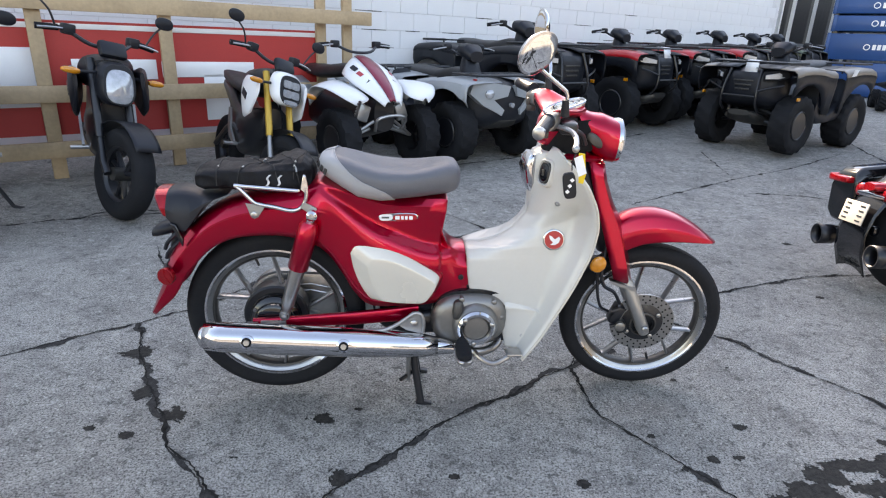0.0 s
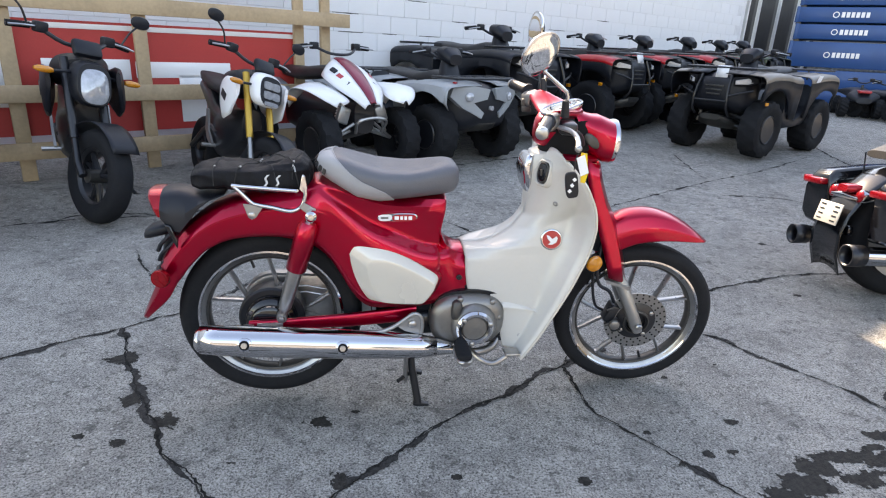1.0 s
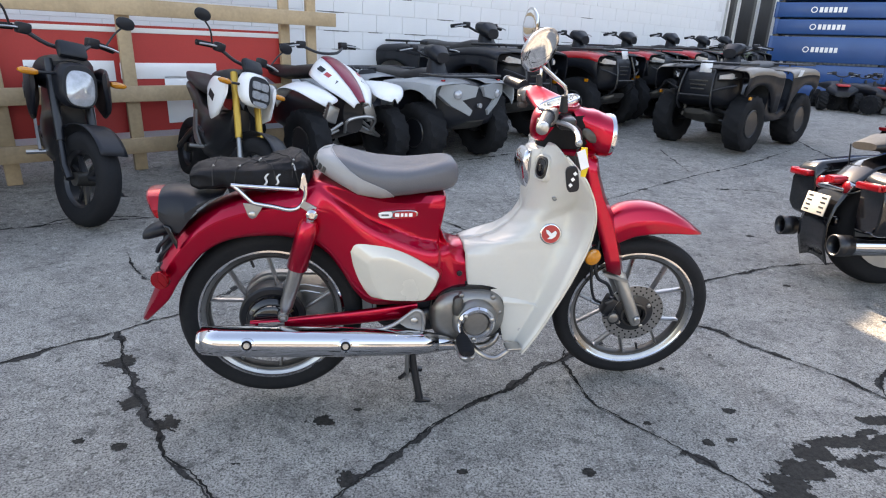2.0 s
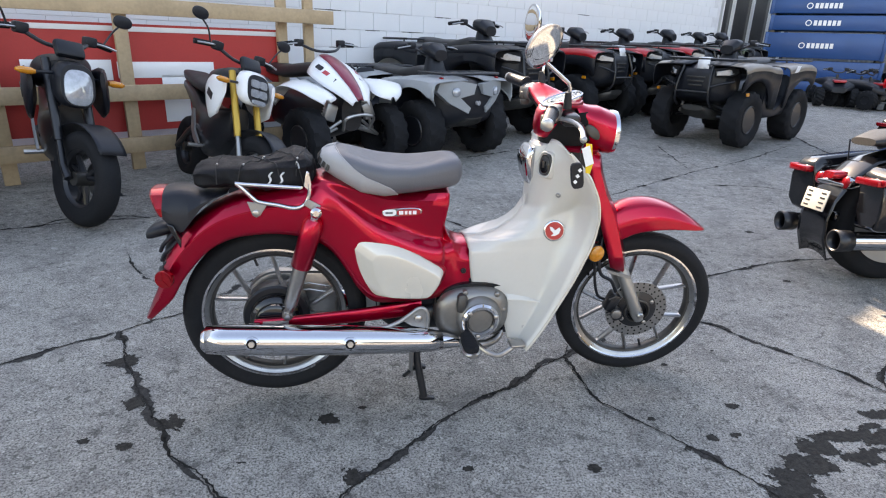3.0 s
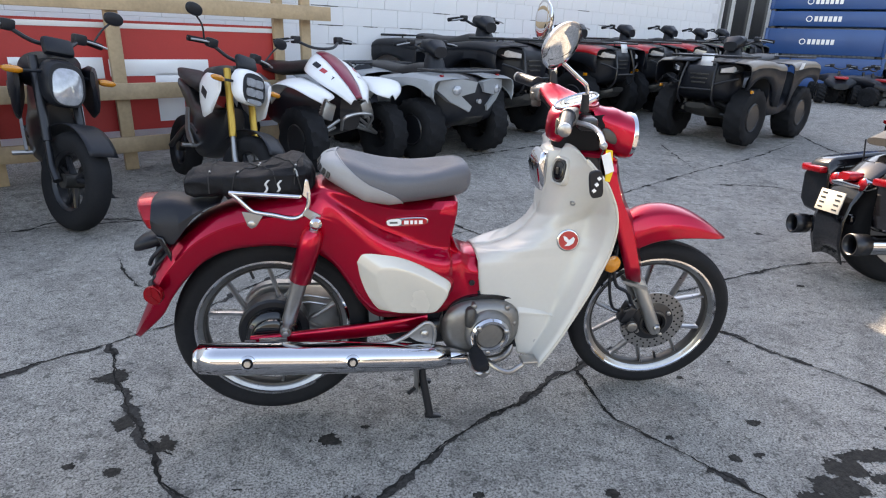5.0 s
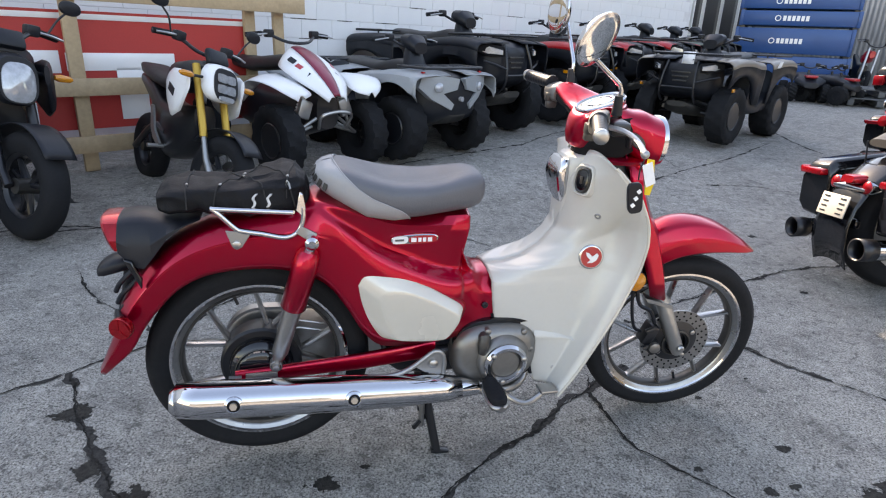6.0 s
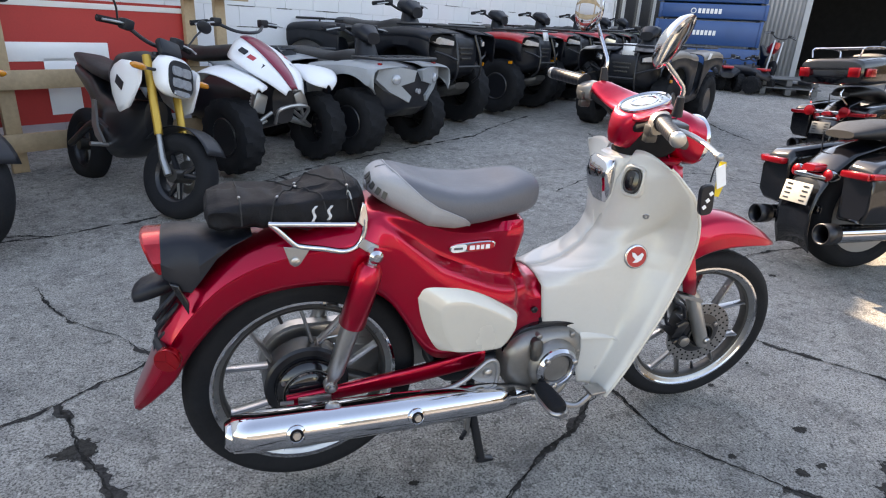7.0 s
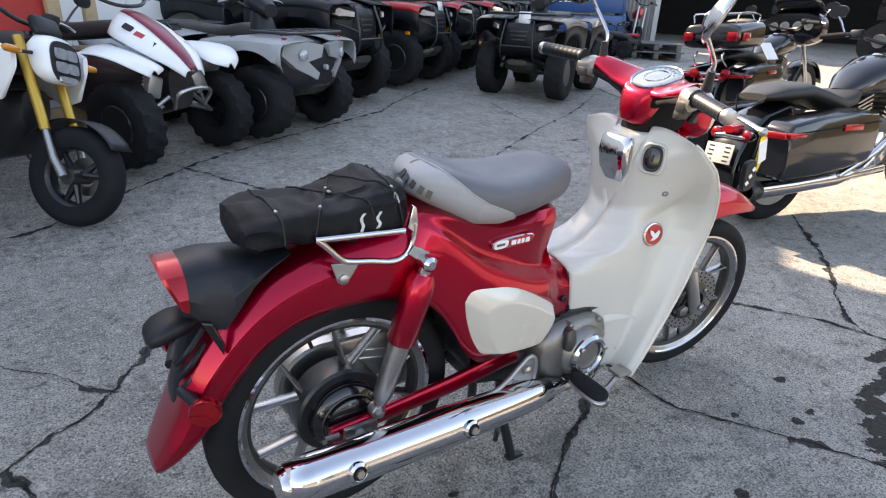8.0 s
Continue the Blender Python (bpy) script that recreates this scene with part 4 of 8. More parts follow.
# round emblem (plain shapes) and side badge (plain bars)
for sgn in (-1, 1):
    c, n = shield_at(0.878, 0.613, sgn)
    c = c + n * 0.0055
    bm = B()
    lathe(bm, [(0.034, -0.006), (0.034, 0.003), (0.031, 0.005), (0.029, 0.005), (0.029, -0.004)], c, n, 32)
    em = part("emblem", bm, "chrome", CUB, "round red emblem with a pale wing shape")
    bm = B()
    lathe(bm, [(0.0295, -0.003), (0.0295, 0.0035), (0.001, 0.004)], c, n, 32)
    part("emblem_disc", bm, "red_plastic", em)
    bm = B()
    plate(bm, [(-0.017, 0.014), (-0.008, 0.012), (0.002, 0.002), (0.014, 0.012), (0.019, 0.006), (0.015, -0.008), (0.004, -0.016), (-0.010, -0.017), (-0.002, -0.008), (-0.013, 0.002)], 0.002)
    part("emblem_wing", moved(bm, Matrix.Translation(c + n * 0.0058) @ Matrix.Rotation(math.atan2(n.x, -n.y) if sgn < 0 else -math.atan2(n.x, n.y), 4, "Z")), "white_plastic", em)
    bm = B()
    by = body_at(0.391, 0.680)
    ring = oval((0.391, sgn * (by + 0.001), 0.680), 0.060, 0.0135, (1, 0, 0.03), (0, sgn * 0.12, 1), 28, 3.2)
    quad_rings(bm, [ring, [p + V((0, sgn * 0.006, 0)) for p in ring], [V((0.391 + (p.x - 0.391) * 0.95, p.y + sgn * 0.008, 0.680 + (p.z - 0.680) * 0.85)) for p in ring]], True, True, True)
    bd = part("side_badge", bm, "chrome", CUB, "chromed badge with plain bars")
    bm = B()
    ring = oval((0.411, sgn * (by + 0.0092), 0.680), 0.036, 0.0105, (1, 0, 0.03), (0, sgn * 0.12, 1), 24, 3.2)
    quad_rings(bm, [ring, [p + V((0, sgn * 0.001, 0)) for p in ring]], True, True, True)
    part("badge_field", bm, "red_plastic", bd)
    bm = B()
    ring = oval((0.354, sgn * (by + 0.0092), 0.680), 0.020, 0.0105, (1, 0, 0.03), (0, sgn * 0.12, 1), 24, 3.2)
    quad_rings(bm, [ring, [p + V((0, sgn * 0.001, 0)) for p in ring]], True, True, True)
    part("badge_field", bm, "white_plastic", bd)
    for x, w in ((0.352, 0.022), (0.388, 0.013), (0.403, 0.008), (0.415, 0.008), (0.429, 0.011)):
        bm = B()
        box(bm, (x, sgn * (by + 0.0108), 0.680), (w, 0.002, 0.011 if x > 0.36 else 0.005))
        part("badge_bar", bm, "white_plastic" if x > 0.36 else "pallet_grey", bd)

# engine
bm = B()
quad_rings(bm, [oval((0.625, y, 0.335), ax, az, (1, 0, 0), (0, 0, 1), 32, 2.8) for y, ax, az in ((0.13, 0.10, 0.075), (0.09, 0.125, 0.09), (-0.06, 0.124, 0.092), (-0.112, 0.122, 0.090), (-0.128, 0.112, 0.082), (-0.137, 0.092, 0.066), (-0.139, 0.060, 0.040))], True, True, True)
eng = part("engine", bm, "alloy", CUB, "silver cast engine case")
# gloss black band that outlines the engine
bm = B()
quad_rings(bm, [oval((0.634, y, 0.338), ax, az, (1, 0, 0), (0, 0, 1), 40, 3.0) for y, ax, az in ((-0.060, 0.114, 0.086), (-0.070, 0.128, 0.098), (-0.100, 0.130, 0.1005), (-0.106, 0.127, 0.0975), (-0.104, 0.118, 0.088))], True, True, True)
part("case_band", bm, "black_gloss", eng, "gloss black band round the engine")
bm = B()
quad_rings(bm, [oval((x, 0, z), w, h, (0, 1, 0), (0, 0, 1), 20, 3.6) for x, z, w, h in ((0.345, 0.425, 0.060, 0.030), (0.38, 0.405, 0.075, 0.050), (0.47, 0.395, 0.080, 0.060), (0.56, 0.390, 0.075, 0.050), (0.60, 0.40, 0.060, 0.03))], True, True, True)
part("frame_box", bm, "black_plastic", eng)
# black block added to close the gap, for the shade and stand mount there
bm = B()
quad_rings(bm, [oval((x, 0, z), w, h, (0, 1, 0), (0, 0, 1), 20, 4.0) for x, z, w, h in ((0.335, 0.305, 0.055, 0.018), (0.36, 0.300, 0.070, 0.030), (0.44, 0.300, 0.080, 0.045), (0.52, 0.305, 0.080, 0.050), (0.56, 0.31, 0.07, 0.04))], True, True, True)
part("gap_block", bm, "black_metal", eng)
bm = B()
lathe(bm, [(0.075, -0.12), (0.075, -0.14), (0.068, -0.152), (0.060, -0.160), (0.040, -0.160), (0.038, -0.164), (0.001, -0.166)], (0.641, 0, 0.330), (0, 1, 0), 40)
part("clutch_cover", bm, "alloy", eng)
bm = B()
lathe(bm, [(0.061, -0.158), (0.061, -0.166), (0.054, -0.174), (0.046, -0.174), (0.041, -0.164), (0.041, -0.158)], (0.641, 0, 0.330), (0, 1, 0), 40)
part("clutch_ring", bm, "chrome", eng)
for a in (20, 140, 260):
    bm = B()
    c = V((0.641 + 0.051 * math.cos(radians(a)), -0.174, 0.330 + 0.051 * math.sin(radians(a))))
    lathe(bm, [(0.008, 0.004), (0.008, -0.004), (0.005, -0.006), (0.001, -0.006)], c, (0, 1, 0), 12)
    part("cover_bolt", bm, "steel", eng)
for x, z in ((0.595, 0.415), (0.700, 0.405), (0.725, 0.35), (0.530, 0.27), (0.590, 0.265)):
    bm = B()
    lathe(bm, [(0.009, -0.10), (0.009, -0.132), (0.005, -0.135), (0.001, -0.135)], (x, 0, z), (0, 1, 0), 12)
    part("case_bolt", bm, "alloy", eng)
bm = B()
tube(bm, [(0.583, -0.12, 0.40), (0.583, -0.142, 0.402), (0.580, -0.148, 0.385), (0.578, -0.146, 0.360)], [0.016, 0.017, 0.017, 0.012], 12)
part("oil_cap", bm, "dark_alloy", eng)

# pegs, brake pedal, kick lever
for sgn in (-1, 1):
    bm = B()
    tube(bm, [(0.600, sgn * 0.10, 0.262), (0.596, sgn * 0.19, 0.275)], 0.012, 10)
    peg = part("foot_peg_bar", bm, "black_metal", CUB)
    bm = B()
    quad_rings(bm, [oval((0.594, sgn * y, 0.286), ax, 0.015, (1, 0, 0.05), (0, 0, 1), 20, 2.4) for y, ax in ((0.166, 0.012), (0.176, 0.020), (0.20, 0.0235), (0.24, 0.0245), (0.256, 0.0235), (0.266, 0.0205), (0.273, 0.0155), (0.277, 0.008))], True, True, True)
    part("foot_peg_rubber", bm, "tyre", peg, "black rubber foot peg")
    bm = B()
    quad_rings(bm, [oval((0.594, sgn * y, 0.274), ax, 0.009, (1, 0, 0.05), (0, 0, 1), 20, 2.4) for y, ax in ((0.170, 0.018), (0.20, 0.0275), (0.245, 0.0285), (0.262, 0.0270), (0.273, 0.0225), (0.281, 0.0150), (0.284, 0.008))], True, True, True)
    part("peg_cap", bm, "steel", peg)
bm = B()
tube(bm, ease([(0.62, -0.10, 0.245), (0.66, -0.17, 0.225), (0.70, -0.19, 0.215), (0.735, -0.19, 0.232), (0.755, -0.185, 0.248)], 5), 0.008, 8)
pedal = part("brake_pedal", bm, "steel", CUB)
bm = B()
box(bm, (0.762, -0.185, 0.252), (0.05, 0.045, 0.010), None, 0.004)
part("pedal_pad", bm, "steel", pedal)

# exhaust
bm = B()
MUX, MUY, MUZ = [-0.2, 0.2, 0.515, 0.60], [-0.190, -0.175, -0.152, -0.144], [0.333, 0.297, 0.262, 0.246]
mpath = [V((x, interp(x, MUX, MUY), interp(x, MUX, MUZ))) for x in (-0.200, -0.190, -0.150, 0.02, 0.20, 0.40, 0.48, 0.53, 0.57)]
tube(bm, mpath, [0.026, 0.036, 0.041, 0.043, 0.042, 0.038, 0.033, 0.027, 0.020], 28, True)
muf = part("muffler", bm, "chrome", CUB, "chromed muffler with a heat shield")
bm = B()
for a, b in ((-0.185, 0.52),):
    rings = []
    for k in range(15):
        t = k / 14
        x = a + (b - a) * t
        q = V((x, interp(x, MUX, MUY), interp(x, MUX, MUZ)))
        r = interp(x, [-0.19, -0.15, 0.02, 0.2, 0.4, 0.48, 0.52], [0.040, 0.0455, 0.047, 0.0465, 0.0415, 0.037, 0.031])
        rings.append([q + V((0, math.cos(g) * r, math.sin(g) * r)) for g in np.linspace(radians(60), radians(250), 16)])
    quad_rings(bm, rings, False)
part("heat_shield", bm, "chrome", muf, solid=0.002)
for x in (-0.055, 0.226):
    c = V((x, interp(x, MUX, MUY), interp(x, MUX, MUZ)))
    bm = B()
    lathe(bm, [(0.021, 0.044), (0.021, 0.052), (0.015, 0.055), (0.012, 0.053), (0.001, 0.053)], c, (0, -1, 0.28), 24)
    part("bolt_seat", bm, "chrome", muf)
    bm = B()
    lathe(bm, [(0.009, 0.052), (0.009, 0.060), (0.001, 0.060)], c, (0, -1, 0.28), 6)
    part("shield_bolt", bm, "steel", muf)
    # dark ring: shade of the bolt recess put into the colour
    bm = B()
    lathe(bm, [(0.0135, 0.0535), (0.0135, 0.0558), (0.0095, 0.0562), (0.009, 0.0535)], c, (0, -1, 0.28), 20, True)
    part("recess_shade", bm, "dark", muf)
bm = B()
tube(bm, ease([(0.54, -0.150, 0.257), (0.61, -0.144, 0.236), (0.68, -0.12, 0.220), (0.73, -0.08, 0.225), (0.76, -0.03, 0.27)], 5), 0.014, 12)
part("header_pipe", bm, "steel", muf)
bm = B()
plate(bm, [(0.442, 0.374), (0.458, 0.372), (0.468, 0.360), (0.472, 0.312), (0.462, 0.304), (0.420, 0.316), (0.395, 0.334)], 0.006)
brk = part("muffler_bracket", moved(bm, Matrix.Translation((0, -0.140, 0))), "silver", CUB)
bm = B()
tube(bm, ease([(0.472, -0.142, 0.306), (0.474, -0.143, 0.340), (0.466, -0.143, 0.368), (0.446, -0.143, 0.377), (0.420, -0.144, 0.360), (0.380, -0.148, 0.334), (0.330, -0.155, 0.322), (0.250, -0.165, 0.330)], 4), 0.0065, 10)
part("bracket_tube", bm, "silver", brk)
bm = B()
lathe(bm, [(0.012, 0), (0.012, 0.008), (0.006, 0.012), (0.001, 0.012)], (0.442, -0.144, 0.343), (0, -1, 0), 14)
part("bracket_bolt", bm, "steel", CUB)

# swing arm, chain case, shock absorbers
for sgn in (-1, 1):
    bm = B()
    quad_rings(bm, [oval((x, sgn * y, z), 0.010, h, (0, 1, 0), (0, 0, 1), 16, 3.2) for x, y, z, h in ((-0.060, 0.105, 0.330, 0.015), (0.05, 0.103, 0.331, 0.018), (0.25, 0.095, 0.336, 0.023), (0.46, 0.08, 0.348, 0.026))], True, True, True)
    arm = part("swing_arm", bm, "red_paint", CUB, "red box-section swing arm")
    bm = B()
    box(bm, (0.004, sgn * 0.119, 0.328), (0.078, 0.008, 0.031), None, 0.003)
    tube(bm, [(-0.045, sgn * 0.119, 0.334), (-0.075, sgn * 0.119, 0.336)], 0.005, 8)
    lathe(bm, [(0.011, 0), (0.011, 0.012), (0.001, 0.012)], (0.0, sgn * 0.122, 0.322), (0, sgn, 0), 6)
    part("chain_adjuster", bm, "steel", arm)
    top, low = V((0.139, sgn * 0.135, 0.697)), V((0.041, sgn * 0.122, 0.365))
    d = (top - low).normalized()
    bm = B()
    tube(bm, [top - d * 0.022, top - d * 0.035, top - d * 0.06, top - d * 0.175, top - d * 0.18], [0.020, 0.028, 0.031, 0.031, 0.027], 20)
    sh = part("shock_absorber", bm, "red_paint", CUB, "red capped shock absorber with a bright lower tube")
    bm = B()
    tube(bm, [top - d * 0.17, low + d * 0.04, low + d * 0.015], [0.023, 0.020, 0.012], 18)
    part("shock_tube", bm, "steel", sh)
    bm = B()
    tube(bm, [top + V((0, -sgn * 0.03, 0)), top + V((0, sgn * 0.012, 0)), top + V((0, sgn * 0.018, 0))], [0.016, 0.016, 0.009], 16)
    tube(bm, [top - d * 0.03, top], 0.013, 12)
    part("shock_top_bolt", bm, "chrome", sh)
    bm = B()
    lathe(bm, [(0.0165, -0.014), (0.0165, 0.007), (0.0145, 0.010), (0.0115, 0.010), (0.0110, 0.007), (0.0100, 0.012), (0.0080, 0.019), (0.001, 0.0195)], low, (0, sgn, 0), 18)
    tube(bm, [low + d * 0.020, low + d * 0.004], [0.012, 0.011], 12)
    part("shock_low_bolt", bm, "steel", sh)
    # luggage rail
    y = sgn * 0.108
    bm = B()
    tube(bm, ease([(-0.076, y, 0.775), (-0.062, y, 0.762), (-0.030, y, 0.728), (-0.012, y, 0.720), (0.030, y, 0.712), (0.072, y, 0.702), (0.098, y, 0.706), (0.114, y, 0.722), (0.122, y, 0.748), (0.122, y, 0.775)], 4), 0.0065, 12)
    rk = part("luggage_rail", bm, "chrome", CUB, "chromed tube luggage rail")
    bm = B()
    tube(bm, [(-0.080, y, 0.776), (0.100, y, 0.762)], 0.0062, 12)
    part("rail_bar", bm, "chrome", rk)
    bm = B()
    quad_rings(bm, [[V((x, y + dy * 0.005, z)) for x, z in ((0.106, 0.768), (0.116, 0.812), (0.124, 0.806), (0.129, 0.770), (0.122, 0.752))] for dy in (-1, 1)], True, True, True)
    part("rail_tip", bm, "chrome", rk, bevel=0.002)
    bm = B()
    plate(bm, [(-0.052, 0.724), (0.004, 0.716), (-0.018, 0.682), (-0.030, 0.676), (-0.040, 0.684)], 0.004)
    part("rail_foot", moved(bm, Matrix.Translation((0, sgn * 0.110, 0))), "silver", rk, bevel=0.001)
    bm = B()
    lathe(bm, [(0.010, 0), (0.010, 0.006), (0.006, 0.008), (0.001, 0.008)], (-0.029, sgn * 0.112, 0.690), (0, sgn, 0), 12)
    part("rail_bolt", bm, "steel", rk)
    bm = B()
    plate(bm, [(0.104, 0.716), (0.116, 0.732), (0.152, 0.712), (0.150, 0.690), (0.130, 0.696)], 0.006)
    part("rail_bracket", moved(bm, Matrix.Translation((0, sgn * 0.118, 0))), "silver", rk, bevel=0.001)
for x in (-0.055, 0.0, 0.05, 0.10):
    bm = B()
    tube(bm, [(x, -0.108, 0.770 - 0.07 * x), (x, 0.108, 0.770 - 0.07 * x)], 0.0045, 8)
    part("rack_cross_bar", bm, "chrome", CUB)
bm = B()
tube(bm, [(0.47, 0.06, 0.36), (0.47, -0.06, 0.36)], 0.02, 12)
part("swing_pivot", bm, "steel", CUB)

# centre stand
for sgn in (-1, 1):
    bm = B()
    tube(bm, [(0.440, sgn * 0.055, 0.260), (0.455, sgn * 0.070, 0.13), (0.476, sgn * 0.100, 0.012)], [0.013, 0.013, 0.013], 10)
    st = part("stand_leg", bm, "black_metal", CUB)
    bm = B()
    box(bm, (0.486, sgn * 0.100, 0.008), (0.055, 0.022, 0.014), Matrix.Rotation(radians(12), 3, "Y"), 0.004)
    part("stand_foot", bm, "black_metal", st)
bm = B()
tube(bm, [(0.448, -0.062, 0.105), (0.448, 0.062, 0.105)], 0.010, 10)
tube(bm, [(0.432, -0.085, 0.24), (0.432, -0.080, 0.09)], 0.008, 8)
part("stand_bar", bm, "steel", CUB)
bm = B()
tube(bm, [(0.405, -0.105, 0.105), (0.448, -0.06, 0.107)], 0.007, 8)
part("stand_tang", bm, "black_metal", CUB)

# tail: lamp, housing, plate holder, signals, reflectors
TAIL_SEC = lambda zt, zs, zb, ws, wb: [(wb, zb), (wb * 0.99, zb + (zs - zb) * 0.5), (ws, zs), (ws * 0.86, zs + (zt - zs) * 0.45), (ws * 0.5, zt - 0.002), (0, zt)]
TAILS = [(-0.290, 0.742, 0.720, 0.668, 0.064, 0.080), (-0.262, 0.747, 0.725, 0.634, 0.065, 0.084), (-0.238, 0.746, 0.724, 0.628, 0.066, 0.088), (-0.218, 0.742, 0.722, 0.652, 0.066, 0.088), (-0.183, 0.735, 0.722, 0.698, 0.066, 0.086), (-0.150, 0.733, 0.728, 0.722, 0.066, 0.080), (-0.11, 0.742, 0.740, 0.736, 0.058, 0.066)]


def tail_ring(x, sec, slope=0.0, k=1.0, zc=0.705):
    ring = [(y * k, zc + (z - zc) * k) for y, z in sec]
    return [V((x + slope * (z - 0.675), -y, z)) for y, z in ring] + [V((x + slope * (z - 0.675), y, z)) for y, z in reversed(ring[:-1])]


bm = B()
quad_rings(bm, [tail_ring(t[0], TAIL_SEC(*t[1:])) for t in TAILS], True, True, True)
tail = part("tail_lamp_housing", bm, "black_plastic", CUB, "black plastic tail lamp housing", smooth=24, bevel=0.002)
bm = B()
end = TAIL_SEC(0.742, 0.720, 0.672, 0.064, 0.078)
quad_rings(bm, [tail_ring(-0.287, end), tail_ring(-0.2925, end, 0, 1.015), tail_ring(-0.297, end, -0.38, 1.0), tail_ring(-0.302, end, -0.40, 0.93), tail_ring(-0.304, end, -0.40, 0.6)], True, True, True)
part("tail_lamp_lens", bm, "red_lens", tail, "red wrap-around tail lamp lens", smooth=24)
bm = B()
quad_rings(bm, [oval((x, 0, z), w, h, (0, 1, 0), (1, 0, 0.2), 20, 3.0) for z, x, w, h in ((0.66, -0.255, 0.035, 0.040), (0.60, -0.278, 0.026, 0.026), (0.55, -0.300, 0.022, 0.014), (0.48, -0.322, 0.034, 0.009), (0.445, -0.328, 0.030, 0.007))], True, True, True)
ph = part("plate_holder", bm, "black_plastic", tail)
for z in (0.585, 0.555, 0.525):
    bm = B()
    tube(bm, ease([(-0.268, -0.045, z + 0.03), (-0.300, -0.058, z), (-0.318, -0.040, z - 0.03)], 4), 0.006, 8)
    part("holder_strut", bm, "black_plastic", tail)
bm = B()
quad_rings(bm, [oval((x, 0, z), w, h, (0, 1, 0), (0, 0, 1), 24, 2.6) for x, z, w, h in ((-0.268, 0.622, 0.026, 0.012), (-0.285, 0.620, 0.036, 0.019), (-0.315, 0.614, 0.042, 0.021), (-0.340, 0.606, 0.042, 0.019), (-0.354, 0.600, 0.034, 0.014), (-0.359, 0.598, 0.018, 0.007))], True, True, True)
part("plate_lamp", bm, "black_plastic", tail, "black hooded number plate lamp")
for sgn in (-1, 1):
    rn = V((-0.35, sgn, 0)).normalized()
    rt = V((rn.y, -rn.x, 0))
    rc = V((-0.295, sgn * 0.126, 0.500))
    bm = B()
    lathe(bm, [(0.026, -0.010), (0.0275, 0.002), (0.026, 0.006), (0.001, 0.007)], rc, rn, 28)
    rf = part("reflector", bm, "red_lens", CUB, "round red side reflector")
    for k in range(8):
        a = 2 * math.pi * k / 8
        bm = B()
        h = 0.0085 if k % 2 else 0.0070
        fan = [rc + rn * (h - 0.0005) + (rt * math.cos(b) + V((0, 0, math.sin(b)))) * 0.0245 for b in (a, a + math.pi / 8, a + math.pi / 4)]
        quad_rings(bm, [[rc + rn * 0.006, *fan], [rc + rn * (h + 0.001), *(p + rn * (0.0012 if k % 2 else 0.0004) for p in fan)]], True, True, True)
        part("reflector_facet", bm, "red_lens", rf)
    bm = B()
    tube(bm, [(-0.318, sgn * 0.045, 0.500), (-0.296, sgn * 0.120, 0.500)], 0.011, 8)
    part("reflector_stalk", bm, "black_plastic", CUB)
    bm = B()
    quad_rings(bm, [[V((-0.278, sgn * y0, 0.656)), V((-0.260, sgn * y0, 0.650)), V((-0.244, sgn * (y0 + 0.002), 0.606)), V((-0.247, sgn * (y0 + 0.003), 0.580))] for y0 in (0.080, 0.094)], True, True, True)
    part("tail_trim", bm, "black_gloss", tail, "glossy black side fin", bevel=0.003)

# ---- front end, turned with the steering ----
bm = B()
FC = [((0.985, 0.86), (1.040, 0.845), 0.055), ((1.000, 0.80), (1.055, 0.79), 0.056), ((1.020, 0.73), (1.085, 0.72), 0.060), ((1.048, 0.66), (1.120, 0.66), 0.070), ((1.075, 0.58), (1.150, 0.58), 0.084), ((1.098, 0.52), (1.168, 0.52), 0.090), ((1.112, 0.475), (1.188, 0.447), 0.092)]
rings = []
for (bx, bz), (fx, fz), w in FC:
    rings.append([V((bx + (fx - bx) * s, y * w, bz + (fz - bz) * s)) for s, y in ((0, 1), (0.35, 1), (0.75, 0.9), (1.0, 0.5), (1.05, 0), (1.0, -0.5), (0.75, -0.9), (0.35, -1), (0, -1))])
quad_rings(bm, rings, False)
part("fork_cover", moved(bm, STEER), "red_paint", CUB, "candy red fork cover", solid=0.004)
bm = B()
quad_rings(bm, [oval((x, 0, z), 0.030, 0.052, (1, 0, 0.5), (0, 1, 0), 20, 3) for x, z in ((1.09, 0.56), (1.045, 0.66), (0.985, 0.78), (0.945, 0.86))], True, True, True)
part("fork_crown", moved(bm, STEER), "black_plastic", CUB)
